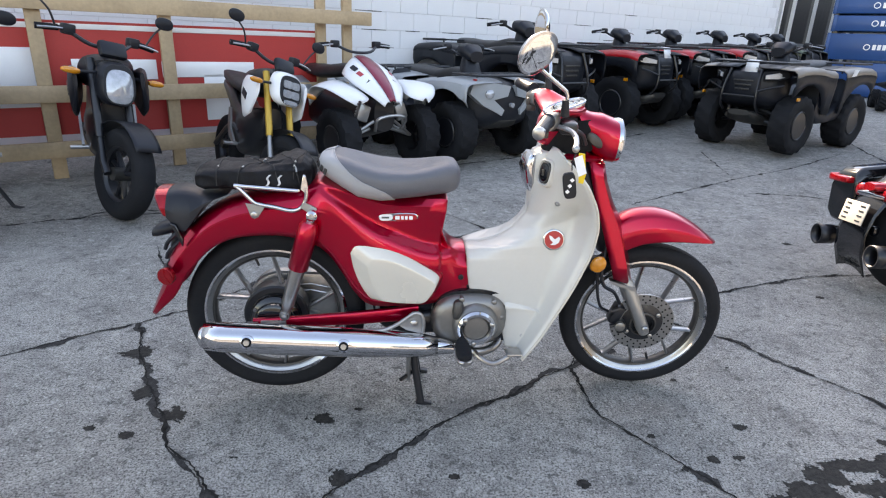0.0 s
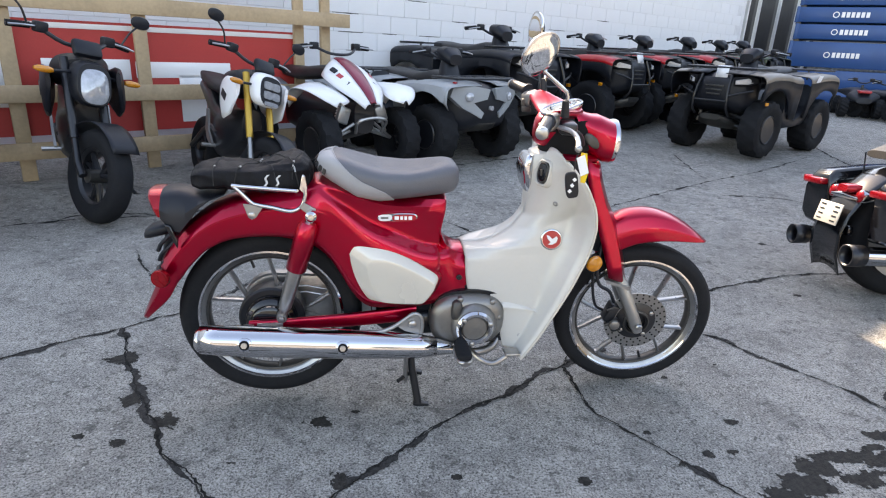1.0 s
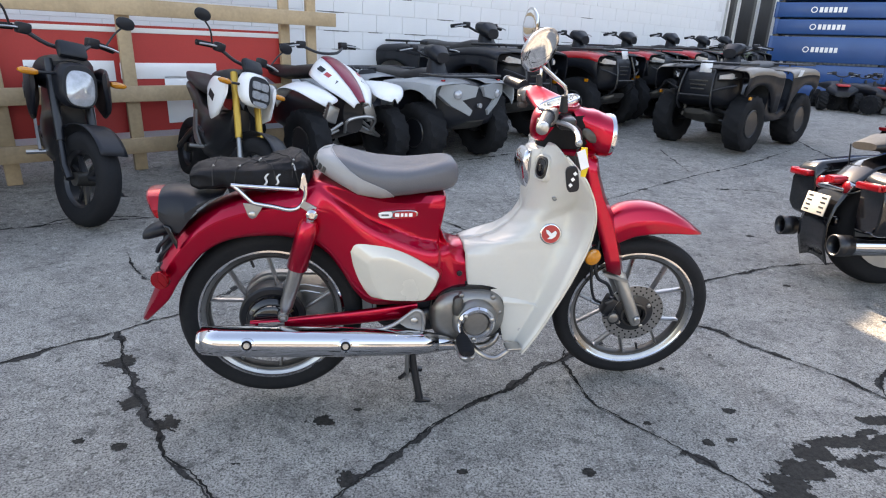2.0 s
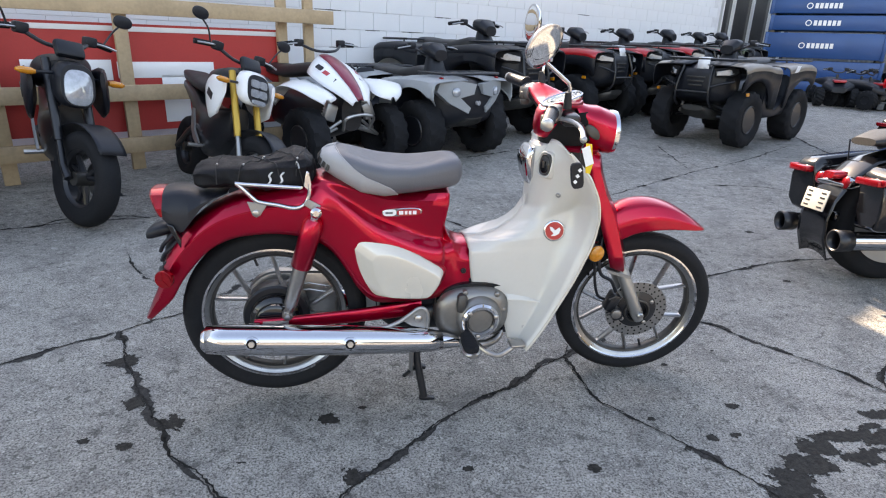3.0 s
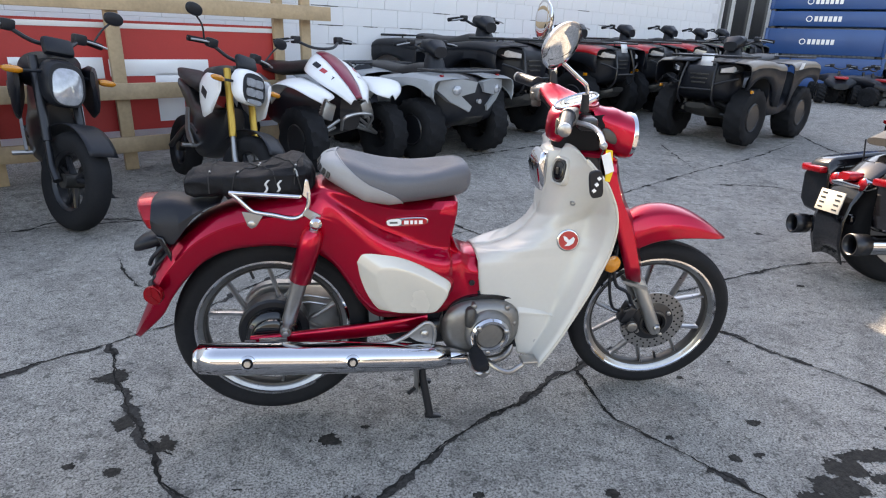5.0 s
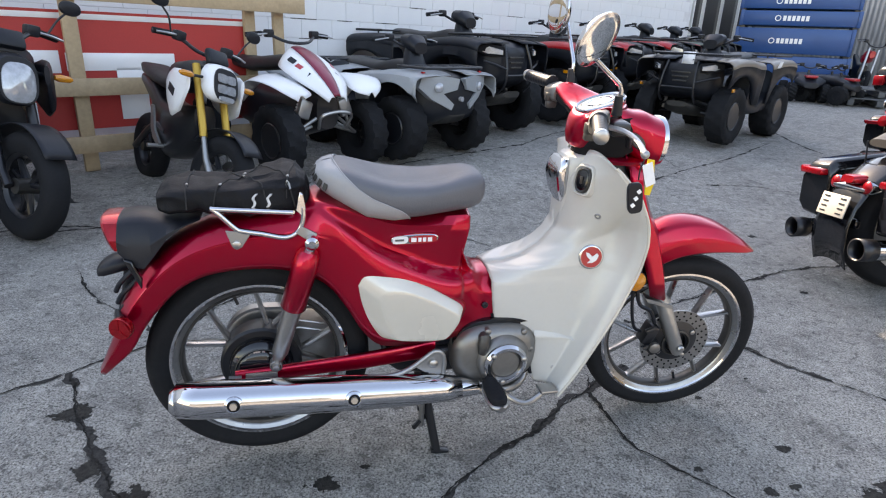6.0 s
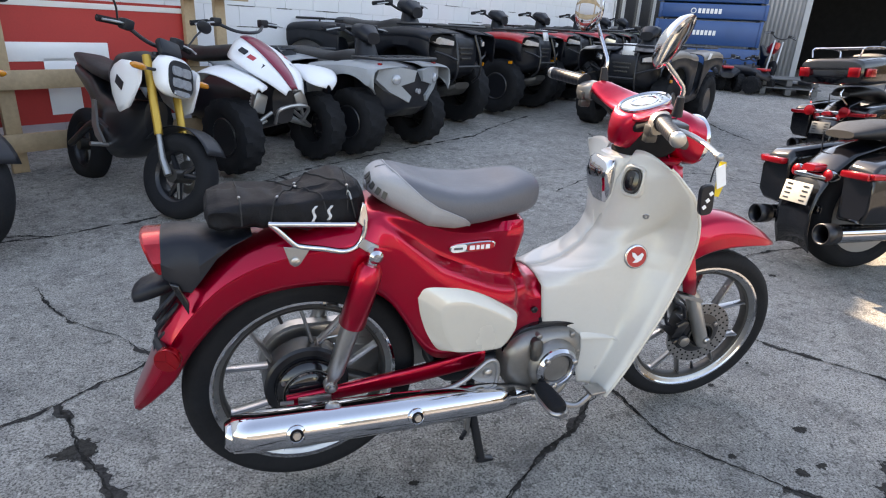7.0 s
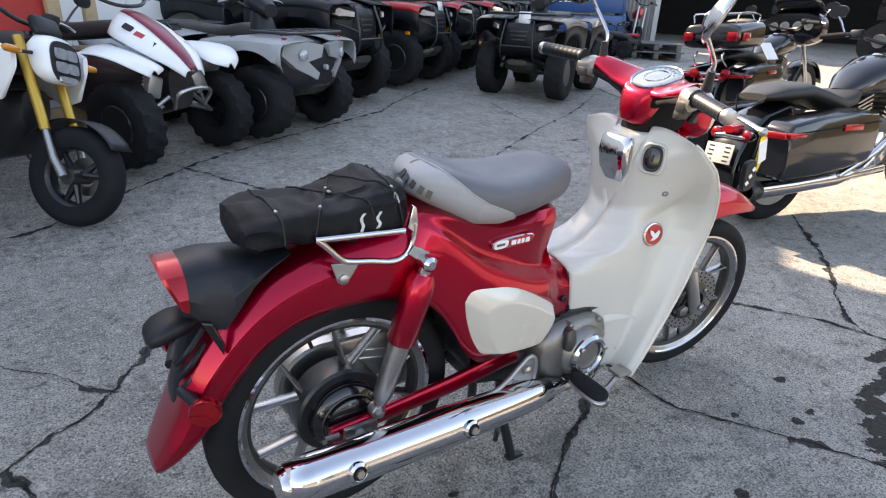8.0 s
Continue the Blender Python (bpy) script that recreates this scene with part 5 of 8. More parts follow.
for sgn in (-1, 1):
    top, low = V((1.112, sgn * 0.066, 0.560)), V((1.246, sgn * 0.070, 0.286))
    bm = B()
    d = (low - top).normalized()
    tube(bm, [top, top + d * 0.11, top + d * 0.125, low + d * 0.005, low + d * 0.028], [0.015, 0.015, 0.022, 0.022, 0.017], 18)
    fk = part("fork_leg", moved(bm, STEER), "silver", CUB, "silver fork leg")
    bm = B()
    lathe(bm, [(0.012, 0.0), (0.012, 0.03), (0.008, 0.034), (0.001, 0.034)], FA + V((0, sgn * 0.068, 0)), (0, sgn, 0), 8)
    part("axle_nut", moved(bm, STEER), "steel", fk)
    bm = B()
    plate(bm, [(1.1, 0.468), (1.188, 0.445), (1.192, 0.432), (1.11, 0.455)], 0.030)
    part("cover_trim", moved(bm, STEER @ Matrix.Translation((0, sgn * 0.078, 0))), "silver", CUB)
    # front signals
    bm = B()
    lathe(bm, [(0.012, -0.045), (0.022, -0.02), (0.030, 0.0), (0.030, 0.004)], (1.045, sgn * 0.118, 0.540), (0.3, sgn, 0), 24)
    fs = part("front_signal", moved(bm, STEER), "black_plastic", CUB)
    bm = B()
    lathe(bm, [(0.029, 0.002), (0.026, 0.010), (0.014, 0.016), (0.001, 0.018)], (1.045, sgn * 0.118, 0.540), (0.3, sgn, 0), 24)
    part("signal_lens", moved(bm, STEER), "amber_lens", fs, "amber turn signal lens")
# brake disc; its holes are dark plugs ring by ring, their shade in the colour
bm = B()
DC = FA + V((0, -0.048, 0))
lathe(bm, [(0.110, -0.0018), (0.110, 0.0018), (0.070, 0.0018), (0.070, -0.0018)], DC, (0, 1, 0), 72, True)
disc = part("brake_disc", moved(bm, STEER), "steel", CUB, "drilled steel brake disc")
for ring_i, (rr, cnt) in enumerate(((0.104, 30), (0.090, 24), (0.078, 20))):
    bm = B()
    for k in range(cnt):
        a = 2 * math.pi * (k + 0.5 * ring_i) / cnt
        lathe(bm, [(0.0034, -0.0028), (0.0034, 0.0028)], DC + V((math.cos(a) * rr, 0, math.sin(a) * rr)), (0, 1, 0), 8)
    part("disc_holes", moved(bm, STEER), "dark", disc)
bm = B()
lathe(bm, [(0.074, -0.001), (0.074, 0.001), (0.052, 0.010), (0.035, 0.012), (0.035, -0.006), (0.052, -0.008)], DC, (0, -1, 0), 36, True)
part("disc_carrier", moved(bm, STEER), "black_metal", disc)
for k in range(4):
    a = math.pi * (0.5 * k + 0.2)
    bm = B()
    lathe(bm, [(0.0075, 0.0), (0.0075, 0.008), (0.004, 0.010), (0.001, 0.010)], DC + V((math.cos(a) * 0.060, -0.004, math.sin(a) * 0.060)), (0, -1, 0), 12)
    part("disc_bolt", moved(bm, STEER), "steel", disc)
bm = B()
lathe(bm, [(0.046, 0.009), (0.046, 0.016), (0.041, 0.018), (0.040, 0.010)], DC, (0, -1, 0), 36, True)
part("sensor_ring", moved(bm, STEER), "dark_alloy", disc)
bm = B()
box(bm, (1.150, -0.062, 0.330), (0.034, 0.05, 0.070), Matrix.Rotation(radians(20), 3, "Y"), 0.008)
box(bm, (1.172, -0.068, 0.282), (0.038, 0.040, 0.040), Matrix.Rotation(radians(-20), 3, "Y"), 0.008)
tube(bm, [(1.150, -0.09, 0.362), (1.128, -0.09, 0.352)], 0.007, 8)
tube(bm, [(1.150, -0.09, 0.300), (1.130, -0.09, 0.292)], 0.007, 8)
cal = part("brake_caliper", moved(bm, STEER), "black_metal", CUB)
bm = B()
lathe(bm, [(0.017, 0.0), (0.017, 0.012), (0.012, 0.015), (0.001, 0.015)], (1.160, -0.095, 0.300), (0, -1, 0), 18)
part("caliper_piston", moved(bm, STEER), "alloy", cal)
bm = B()
tube(bm, ease([(1.150, -0.085, 0.38), (1.120, -0.10, 0.43), (1.085, -0.095, 0.45), (1.070, -0.09, 0.50), (1.08, -0.06, 0.58)], 5), 0.006, 8)
tube(bm, ease([(1.120, -0.07, 0.34), (1.085, -0.09, 0.37), (1.065, -0.09, 0.44), (1.06, -0.07, 0.54)], 5), 0.005, 8)
part("brake_hose", moved(bm, STEER), "black_plastic", cal)
# front mudguard
bm = B()
fen_up = ease([(1.085, 0, 0.640), (1.150, 0, 0.682), (1.225, 0, 0.695), (1.305, 0, 0.680), (1.375, 0, 0.645), (1.424, 0, 0.611), (1.448, 0, 0.594)], 5)
fen_lo = ease([(1.120, 0, 0.548), (1.190, 0, 0.588), (1.260, 0, 0.603), (1.325, 0, 0.606), (1.390, 0, 0.602), (1.430, 0, 0.597), (1.444, 0, 0.591)], 5)
fen_w = ease([(0.060, 0, 0), (0.065, 0, 0), (0.067, 0, 0), (0.065, 0, 0), (0.056, 0, 0), (0.038, 0, 0), (0.016, 0, 0)], 5)
quad_rings(bm, [ridge_ring((a.x, a.z), (b.x, b.z), w.x, 0.45) for a, b, w in zip(fen_lo, fen_up, fen_w)], False)
part("front_mudguard", moved(bm, STEER), "red_paint", CUB, "candy red front mudguard", solid=0.003)
# front apron behind the headlamp
bm = B()
quad_rings(bm, [[V((x + 0.018 * (1 - abs(s) ** 2), s * w, z)) for s in (-1, -0.6, -0.2, 0.2, 0.6, 1)] for x, z, w in ((0.965, 0.885, 0.060), (1.010, 0.80, 0.056), (1.04, 0.73, 0.05), (1.062, 0.66, 0.046))], False)
part("apron", bm, "red_paint", CUB, solid=0.004)
bm = B()
tube(bm, ease([(1.028, 0, 0.83), (1.056, 0, 0.76), (1.084, 0, 0.69), (1.100, 0, 0.655)], 4), 0.011, 10)
part("apron_strip", bm, "cream", CUB)

# ---- handlebar ----
bm = B()
rings = []
for k in range(9):
    t = k / 8
    b, tp = V((0.995, 0, 0.872)).lerp(V((1.058, 0, 0.848)), t), V((0.920, 0, 1.026)).lerp(V((1.062, 0, 0.978)), t ** 0.9)
    b.z -= 0.006 * math.sin(t * math.pi)
    tp.z -= 0.010 * math.sin(min(1, t * 1.6) * math.pi)
    rings.append(oval((b + tp) / 2, 0.052 + 0.018 * smoothstep(0, 0.7, t), 1, (0, 1, 0), (tp - b) / 2, 32, 2.5))
quad_rings(bm, rings, True, True, True)
nac = part("headlamp_nacelle", moved(bm, STEER), "red_paint", CUB, "candy red headlamp nacelle")
# instrument cowl, narrow below and wide under the gauge
GT = V((math.cos(radians(19)), 0, math.sin(radians(19))))
bm = B()
quad_rings(bm, [oval((x, 0, z), a, b, (math.cos(radians(g)), 0, math.sin(radians(g))), (0, 1, 0), 32, 2.6) for x, z, a, b, g in
                ((0.862, 0.893, 0.034, 0.034, -6), (0.862, 0.900, 0.042, 0.041, -4), (0.866, 0.925, 0.050, 0.048, 2), (0.874, 0.955, 0.058, 0.055, 9), (0.884, 0.985, 0.066, 0.061, 15), (0.890, 0.999, 0.069, 0.063, 19), (0.893, 1.006, 0.066, 0.060, 19))], True, True, True)
part("instrument_cowl", moved(bm, STEER), "red_paint", nac)
# filler body, coloured near black for the shade of the hollow below the cowl
bm = B()
quad_rings(bm, [oval((x, 0, z), a, b, (1, 0, 0.1), (0, 1, 0), 24, 3.0) for x, z, a, b in ((0.915, 0.872, 0.075, 0.050), (0.925, 0.89, 0.085, 0.058), (0.93, 0.95, 0.075, 0.060), (0.94, 0.98, 0.05, 0.05))], True, True, True)
part("nacelle_hollow", moved(bm, STEER), "dark", nac)
bm = B()
quad_rings(bm, [oval((x, 0, z), a, b, (1, 0, -0.05), (0, 1, 0), 24, 3.0) for x, z, a, b in ((0.955, 0.858, 0.075, 0.058), (0.955, 0.870, 0.080, 0.064), (0.955, 0.876, 0.072, 0.056))], True, True, True)
part("nacelle_skirt", moved(bm, STEER), "red_paint", nac)
HC, HN = V((1.064, 0, 0.913)), V((1, 0, -0.03)).normalized()
bm = B()
lathe(bm, [(0.068, -0.014), (0.070, 0.0), (0.068, 0.010), (0.060, 0.014), (0.056, 0.010), (0.056, -0.014)], HC, HN, 36)
part("headlamp_bezel", moved(bm, STEER), "chrome", nac)
bm = B()
lathe(bm, [(0.058, 0.006), (0.052, 0.018), (0.035, 0.026), (0.001, 0.029)], HC, HN, 36)
part("headlamp_lens", moved(bm, STEER), "clear_lens", nac)
for s in (-1, 1):
    # dark raised ellipse, its colour standing for a shaded recess
    bm = B()
    quad_rings(bm, [oval((0.990, s * y, 0.925), a * 0.030, a * 0.016, (0.8, 0, -0.6), (0.5, 0, 0.8), 20, 2.2) for y, a in ((0.055, 1), (0.064, 1), (0.067, 0.8))], True, True, True)
    part("nacelle_recess", moved(bm, STEER), "dark_alloy", nac)
GC = V((0.895, 0, 1.010))
GN = V((-GT.z, 0, GT.x))


def gauge_ring(h, s):
    return oval(GC + GN * h, 0.064 * s, 0.057 * s, GT, (0, 1, 0), 36, 2.2)


bm = B()
quad_rings(bm, [gauge_ring(h, s) for h, s in ((-0.004, 1.03), (0.003, 1.04), (0.006, 1.0), (0.003, 0.94), (-0.002, 0.93))], True)
gauge = part("gauge_bezel", moved(bm, STEER), "chrome", CUB)
bm = B()
quad_rings(bm, [gauge_ring(h, s) for h, s in ((-0.002, 0.94), (0.001, 0.93), (0.0035, 0.80), (0.0045, 0.58), (0.003, 0.52))], True, True, True)
part("gauge_dial", moved(bm, STEER), "gauge_glass", gauge, "pale round speedometer dial")
bm = B()
quad_rings(bm, [gauge_ring(h, s) for h, s in ((0.0045, 0.56), (0.0065, 0.55), (0.0065, 0.48), (0.0045, 0.47))], True)
part("gauge_ring", moved(bm, STEER), "chrome", gauge)
bm = B()
quad_rings(bm, [gauge_ring(h, s) for h, s in ((0.0035, 0.47), (0.0048, 0.46), (0.0055, 0.2))], True, True, True)
part("gauge_screen", moved(bm, STEER), "gauge_face", gauge)
for k in range(7):
    a = radians(30 + 20 * k)
    p = GC + GN * 0.0045 + GT * 0.046 * math.sin(a) + V((0, 0.041 * math.cos(a), 0))
    bm = B()
    box(bm, p, (0.0015, 0.005, 0.0012), Matrix.Rotation(-radians(19), 3, "Y") @ Matrix.Rotation(math.atan2(math.cos(a), math.sin(a)) - math.pi / 2, 3, "Z"))
    part("dial_mark", moved(bm, STEER), "black_plastic", gauge)
for sgn in (-1, 1):
    # red bar shroud, switch box, grip, bar end
    bm = B()
    quad_rings(bm, [oval((x, sgn * y, z), a, b, (1, 0, 0.30), (-0.2, 0, 1), 20, 2.4) for y, x, z, a, b in ((0.035, 0.898, 0.992, 0.058, 0.018), (0.065, 0.889, 0.994, 0.052, 0.013), (0.095, 0.876, 0.999, 0.045, 0.0115), (0.125, 0.861, 1.007, 0.037, 0.0125), (0.150, 0.850, 1.014, 0.030, 0.014), (0.166, 0.842, 1.015, 0.026, 0.014))], True, True, True)
    part("bar_shroud", moved(bm, STEER), "red_paint", nac)
    # near-black filler standing for the shaded void under the shroud
    bm = B()
    quad_rings(bm, [oval((x, sgn * y, z), a, b, (1, 0, 0.25), (0, 0, 1), 18, 2.6) for y, x, z, a, b in ((0.03, 0.895, 0.958, 0.046, 0.024), (0.07, 0.882, 0.974, 0.040, 0.016), (0.11, 0.864, 0.987, 0.032, 0.014), (0.155, 0.842, 0.996, 0.022, 0.016))], True, True, True)
    part("bar_hollow", moved(bm, STEER), "dark", nac)
    bm = B()
    quad_rings(bm, [oval((x, sgn * y, z), a, b, (1, 0, 0.2), (0, 0, 1), 20, 3.0) for y, x, z, a, b in ((0.158, 0.838, 1.002, 0.022, 0.021), (0.166, 0.835, 1.001, 0.026, 0.025), (0.192, 0.826, 1.001, 0.026, 0.025), (0.206, 0.819, 1.0, 0.021, 0.020))], True, True, True)
    sw = part("switch_box", moved(bm, STEER), "alloy", CUB, "silver switch housing")
    bm = B()
    box(bm, (0.808, sgn * 0.185, 0.985), (0.02, 0.03, 0.025), None, 0.004)
    box(bm, (0.815, sgn * 0.178, 0.965), (0.03, 0.02, 0.02), None, 0.004)
    part("switch", moved(bm, STEER), "dark_alloy", sw)
    lift = 0.018 if sgn > 0 else 0.006
    gp = [V((0.820, sgn * 0.205, 1.003 + lift)), V((0.786, sgn * (0.318 if sgn < 0 else 0.345), 0.998 + lift))]
    bm = B()
    gd = (gp[1] - gp[0])
    rings_r, rings_p = [], []
    for k in range(27):
        t = k / 26
        rings_p.append(gp[0] + gd * t)
        rings_r.append(0.0168 + (0.0008 if k % 3 else -0.0002) + (0.004 if k in (0, 1) else 0))
    tube(bm, rings_p, rings_r, 18)
    part("grip", moved(bm, STEER), "black_plastic", nac, "ribbed black rubber grip")
    bm = B()
    e = gd.normalized()
    tube(bm, [gp[1], gp[1] + e * 0.004, gp[1] + e * 0.016, gp[1] + e * 0.020], [0.014, 0.0175, 0.0165, 0.010], 18)
    part("bar_end", moved(bm, STEER), "steel", nac)
    # mirror
    foot = V((0.868, sgn * 0.184, 1.020))
    mc = V((0.766, -0.253, 1.190)) if sgn < 0 else V((0.836, 0.290, 1.207))
    bm = B()
    tube(bm, [foot, foot + V((-0.004, sgn * 0.004, 0.045))], [0.013, 0.009], 12)
    part("mirror_boot", moved(bm, STEER), "black_plastic", nac)
    n = V((0.54, -0.75, -0.37)).normalized() if sgn < 0 else V((-0.97, -0.20, 0.04)).normalized()
    bm = B()
    knee, hook = foot + V((0, sgn * 0.002, 0.064)), mc - n * 0.034 - V((0, 0, 0.030))
    tube(bm, [foot + V((0, 0, 0.035)), knee - V((0, 0, 0.008)), knee.lerp(hook, 0.05), knee.lerp(hook, 0.12), knee.lerp(hook, 0.9), hook.lerp(mc - n * 0.018, 0.25) + V((0, 0, 0.006)), mc - n * 0.016], 0.0055, 10)
    ms = part("mirror_stalk", moved(bm, STEER), "chrome", CUB)
    bm = B()
    lathe(bm, [(0.001, -0.024), (0.030, -0.020), (0.052, -0.010), (0.0600, 0.0), (0.0610, 0.005), (0.0585, 0.006)], mc, n, 36)
    head = part("mirror_head", moved(bm, STEER), "chrome", ms, "round chromed mirror head")
    bm = B()
    lathe(bm, [(0.0580 * math.sin(radians(90) * k / 6), 0.0045 + 0.0035 * (1 - (k / 6) ** 2)) for k in range(6, 0, -1)] + [(0.0002, 0.008)], mc, n, 40)
    part("mirror_glass", moved(bm, STEER), "mirror", ms)
# front brake lever, reservoir
bm = B()
tube(bm, ease([(0.850, -0.175, 0.990), (0.884, -0.22, 0.988), (0.890, -0.28, 0.982), (0.879, -0.345, 0.975)], 5), [0.009] * 5 + [0.008] * 5 + [0.007] * 5 + [0.010], 10, True, 0.7)
lev = part("brake_lever", moved(bm, STEER), "silver", CUB)
bm = B()
bmesh.ops.create_uvsphere(bm, u_segments=14, v_segments=10, radius=0.0095, matrix=Matrix.Translation((0.878, -0.350, 0.974)))
part("lever_ball", moved(bm, STEER), "silver", lev)
bm = B()
box(bm, (0.885, -0.165, 0.985), (0.05, 0.055, 0.035), None, 0.010)
tube(bm, ease([(0.90, -0.15, 0.975), (0.935, -0.12, 0.955), (0.955, -0.09, 0.92)], 4), 0.008, 8)
part("master_cylinder", moved(bm, STEER), "black_metal", CUB)
# key fob and tags hanging from the lever
fob = thing("key_fob", "black key fob with yellow and white tags on the lever", "key fob", CUB.matrix_world @ STEER)
H0 = V((0.886, -0.342, 0.972))
bm = B()
tube(bm, ease([H0, H0 + V((-0.012, -0.008, -0.03)), H0 + V((-0.010, -0.006, -0.055))], 4), 0.0018, 6)
part("cord", bm, "black_plastic", fob)
bm = B()
quad_rings(bm, [oval(H0 + V((-0.012 - 0.012 * s, -0.010, -0.095)) + V((0, y, 0)), 0.017, 0.036, (0.97, 0, 0.2), (-0.2, 0, 0.97), 20, 4.0) for s, y in ((0, -0.006), (0, 0.006))], True, True, True)
part("fob_body", bm, "black_plastic", fob, bevel=0.002)
for k in range(3):
    bm = B()
    lathe(bm, [(0.006, 0), (0.006, 0.0015), (0.001, 0.0015)], H0 + V((-0.008 - 0.0042 * k, -0.0165, -0.078 - 0.016 * k)), (0, -1, 0), 4)
    part("fob_button", bm, "white_mark", fob)
bm = B()
plate(bm, [(-0.006, -0.014), (0.010, -0.016), (0.020, -0.070), (0.016, -0.096), (0.004, -0.094), (0.000, -0.06)], 0.003)
part("yellow_tag", moved(bm, Matrix.Translation(H0 + V((0.008, -0.002, 0.005)))), "yellow", fob)
bm = B()
plate(bm, [(-0.016, -0.022), (0.004, -0.012), (0.022, -0.060), (0.002, -0.070)], 0.001)
part("paper_tag", moved(bm, Matrix.Translation(H0 + V((0.006, -0.010, 0.0)))), "paper", fob)

# ---- luggage on the rack ----
bag = thing("cargo_bag", "black nylon bag strapped down with elastic cords on the rack", "bag", CUB.matrix_world)
bm = B()
rings = []
for x, z, w, h in ((-0.200, 0.782, 0.05, 0.012), (-0.193, 0.783, 0.078, 0.026), (-0.172, 0.783, 0.092, 0.034), (-0.12, 0.783, 0.096, 0.036), (-0.06, 0.783, 0.098, 0.036), (-0.01, 0.785, 0.099, 0.038), (0.03, 0.791, 0.099, 0.044), (0.075, 0.798, 0.097, 0.049), (0.110, 0.798, 0.090, 0.046), (0.130, 0.792, 0.072, 0.034), (0.140, 0.788, 0.045, 0.014)):
    rings.append(oval((x, 0, z), w, h, (0, 1, 0), (0, 0, 1), 64, 3.6))


def crumple(p):
    """Soft folds, sharper ridges along the bag and pulled-in spots under the cords."""
    ridge = abs(noise.noise(V((p.x * 5 + 2, p.y * 26, p.z * 24))))
    fold = abs(noise.noise(V((p.x * 24, p.y * 9 + 4, p.z * 12))))
    d = 0.014 * noise.noise(p * 11 + V((3, 1, 2))) + 0.006 * noise.noise(p * 27) - 0.026 * ridge - 0.014 * fold + 0.006
    c = V((p.x, 0, 0.785))
    out = p - c
    out = out.normalized() if out.length > 1e-6 else V((0, 0, 1))
    return p + out * d


dense = []
for k in range(80):
    f = k / 79 * (len(rings) - 1)
    i = min(int(f), len(rings) - 2)
    t = f - i
    dense.append([crumple(a.lerp(b, t)) for a, b in zip(rings[i], rings[i + 1])])
quad_rings(bm, dense, True, True, True)
part("bag_body", bm, "black_cloth", bag)


def over_bag(x0, x1, y0=-0.112, y1=0.112):
    """A cord laid over the bag from one rail to the other."""
    pts = []
    for k in range(25):
        t = k / 24
        y, x = y0 + (y1 - y0) * t, x0 + (x1 - x0) * t
        ring = min(dense, key=lambda r: abs(r[0].x - x))
        upper = sorted((p.y, p.z) for p in ring if p.z > 0.784)
        edge = min(-upper[0][0], upper[-1][0])
        if abs(y) < edge:
            pts.append((x, y, interp(y, [p[0] for p in upper], [p[1] for p in upper]) + 0.0015))
        elif abs(y) > 0.106:
            pts.append((x, math.copysign(edge + 0.004, y), 0.772))
    return ease(pts, 2)


CORDS = [over_bag(a, b) for a, b in ((-0.130, -0.135), (-0.075, 0.045), (0.045, -0.075), (0.085, 0.115), (0.105, 0.00))]
for path in CORDS:
    bm = B()
    tube(bm, path, 0.0017, 6)
    part("elastic_cord", bm, "cord", bag)
for path, t in ((CORDS[0], 9), (CORDS[1], 5), (CORDS[2], 20), (CORDS[3], 7), (CORDS[1], 24), (CORDS[4], 3)):
    bm = B()
    d = path[t + 1] - path[t - 1]
    tube(bm, [path[t] - d * 0.35, path[t] + d * 0.35], 0.0029, 8)
    part("cord_clip", bm, "silver", bag)
bm = B()
cp = CORDS[3][4]
tube(bm, ease([cp + V((0, -0.003, 0.004)), cp + V((0.006, -0.005, -0.006)), cp + V((0.003, -0.006, -0.017)), cp + V((-0.003, -0.006, -0.016)), cp + V((0, -0.003, 0.004))], 4), 0.0013, 6)
part("carabiner", bm, "silver", bag)
for x in (0.008, 0.040):
    strip = []
    for k in range(9):
        t = k / 8
        z = 0.776 + 0.030 * t
        xx = x + 0.008 * t + 0.0035 * math.sin(t * 7)
        near = [p for r in dense for p in r if abs(p.x - xx) < 0.008 and abs(p.z - z) < 0.008 and p.y < 0]
        y = min(p.y for p in near) - 0.001
        strip.append([V((xx, y, z)), V((xx + 0.006, y, z))])
    bm = B()
    quad_rings(bm, strip, False)
    part("reflective_mark", bm, "grey_mark", bag, solid=0.002)


# ---- quad bikes ----
def ring_points(c, r, y, seg, wob=0.0, ph=0):
    return [c + V((math.cos(2 * math.pi * k / seg) * (r + (wob if (k + ph) % 4 < 2 else 0)), y, math.sin(2 * math.pi * k / seg) * (r + (wob if (k + ph) % 4 < 2 else 0)))) for k in range(seg)]


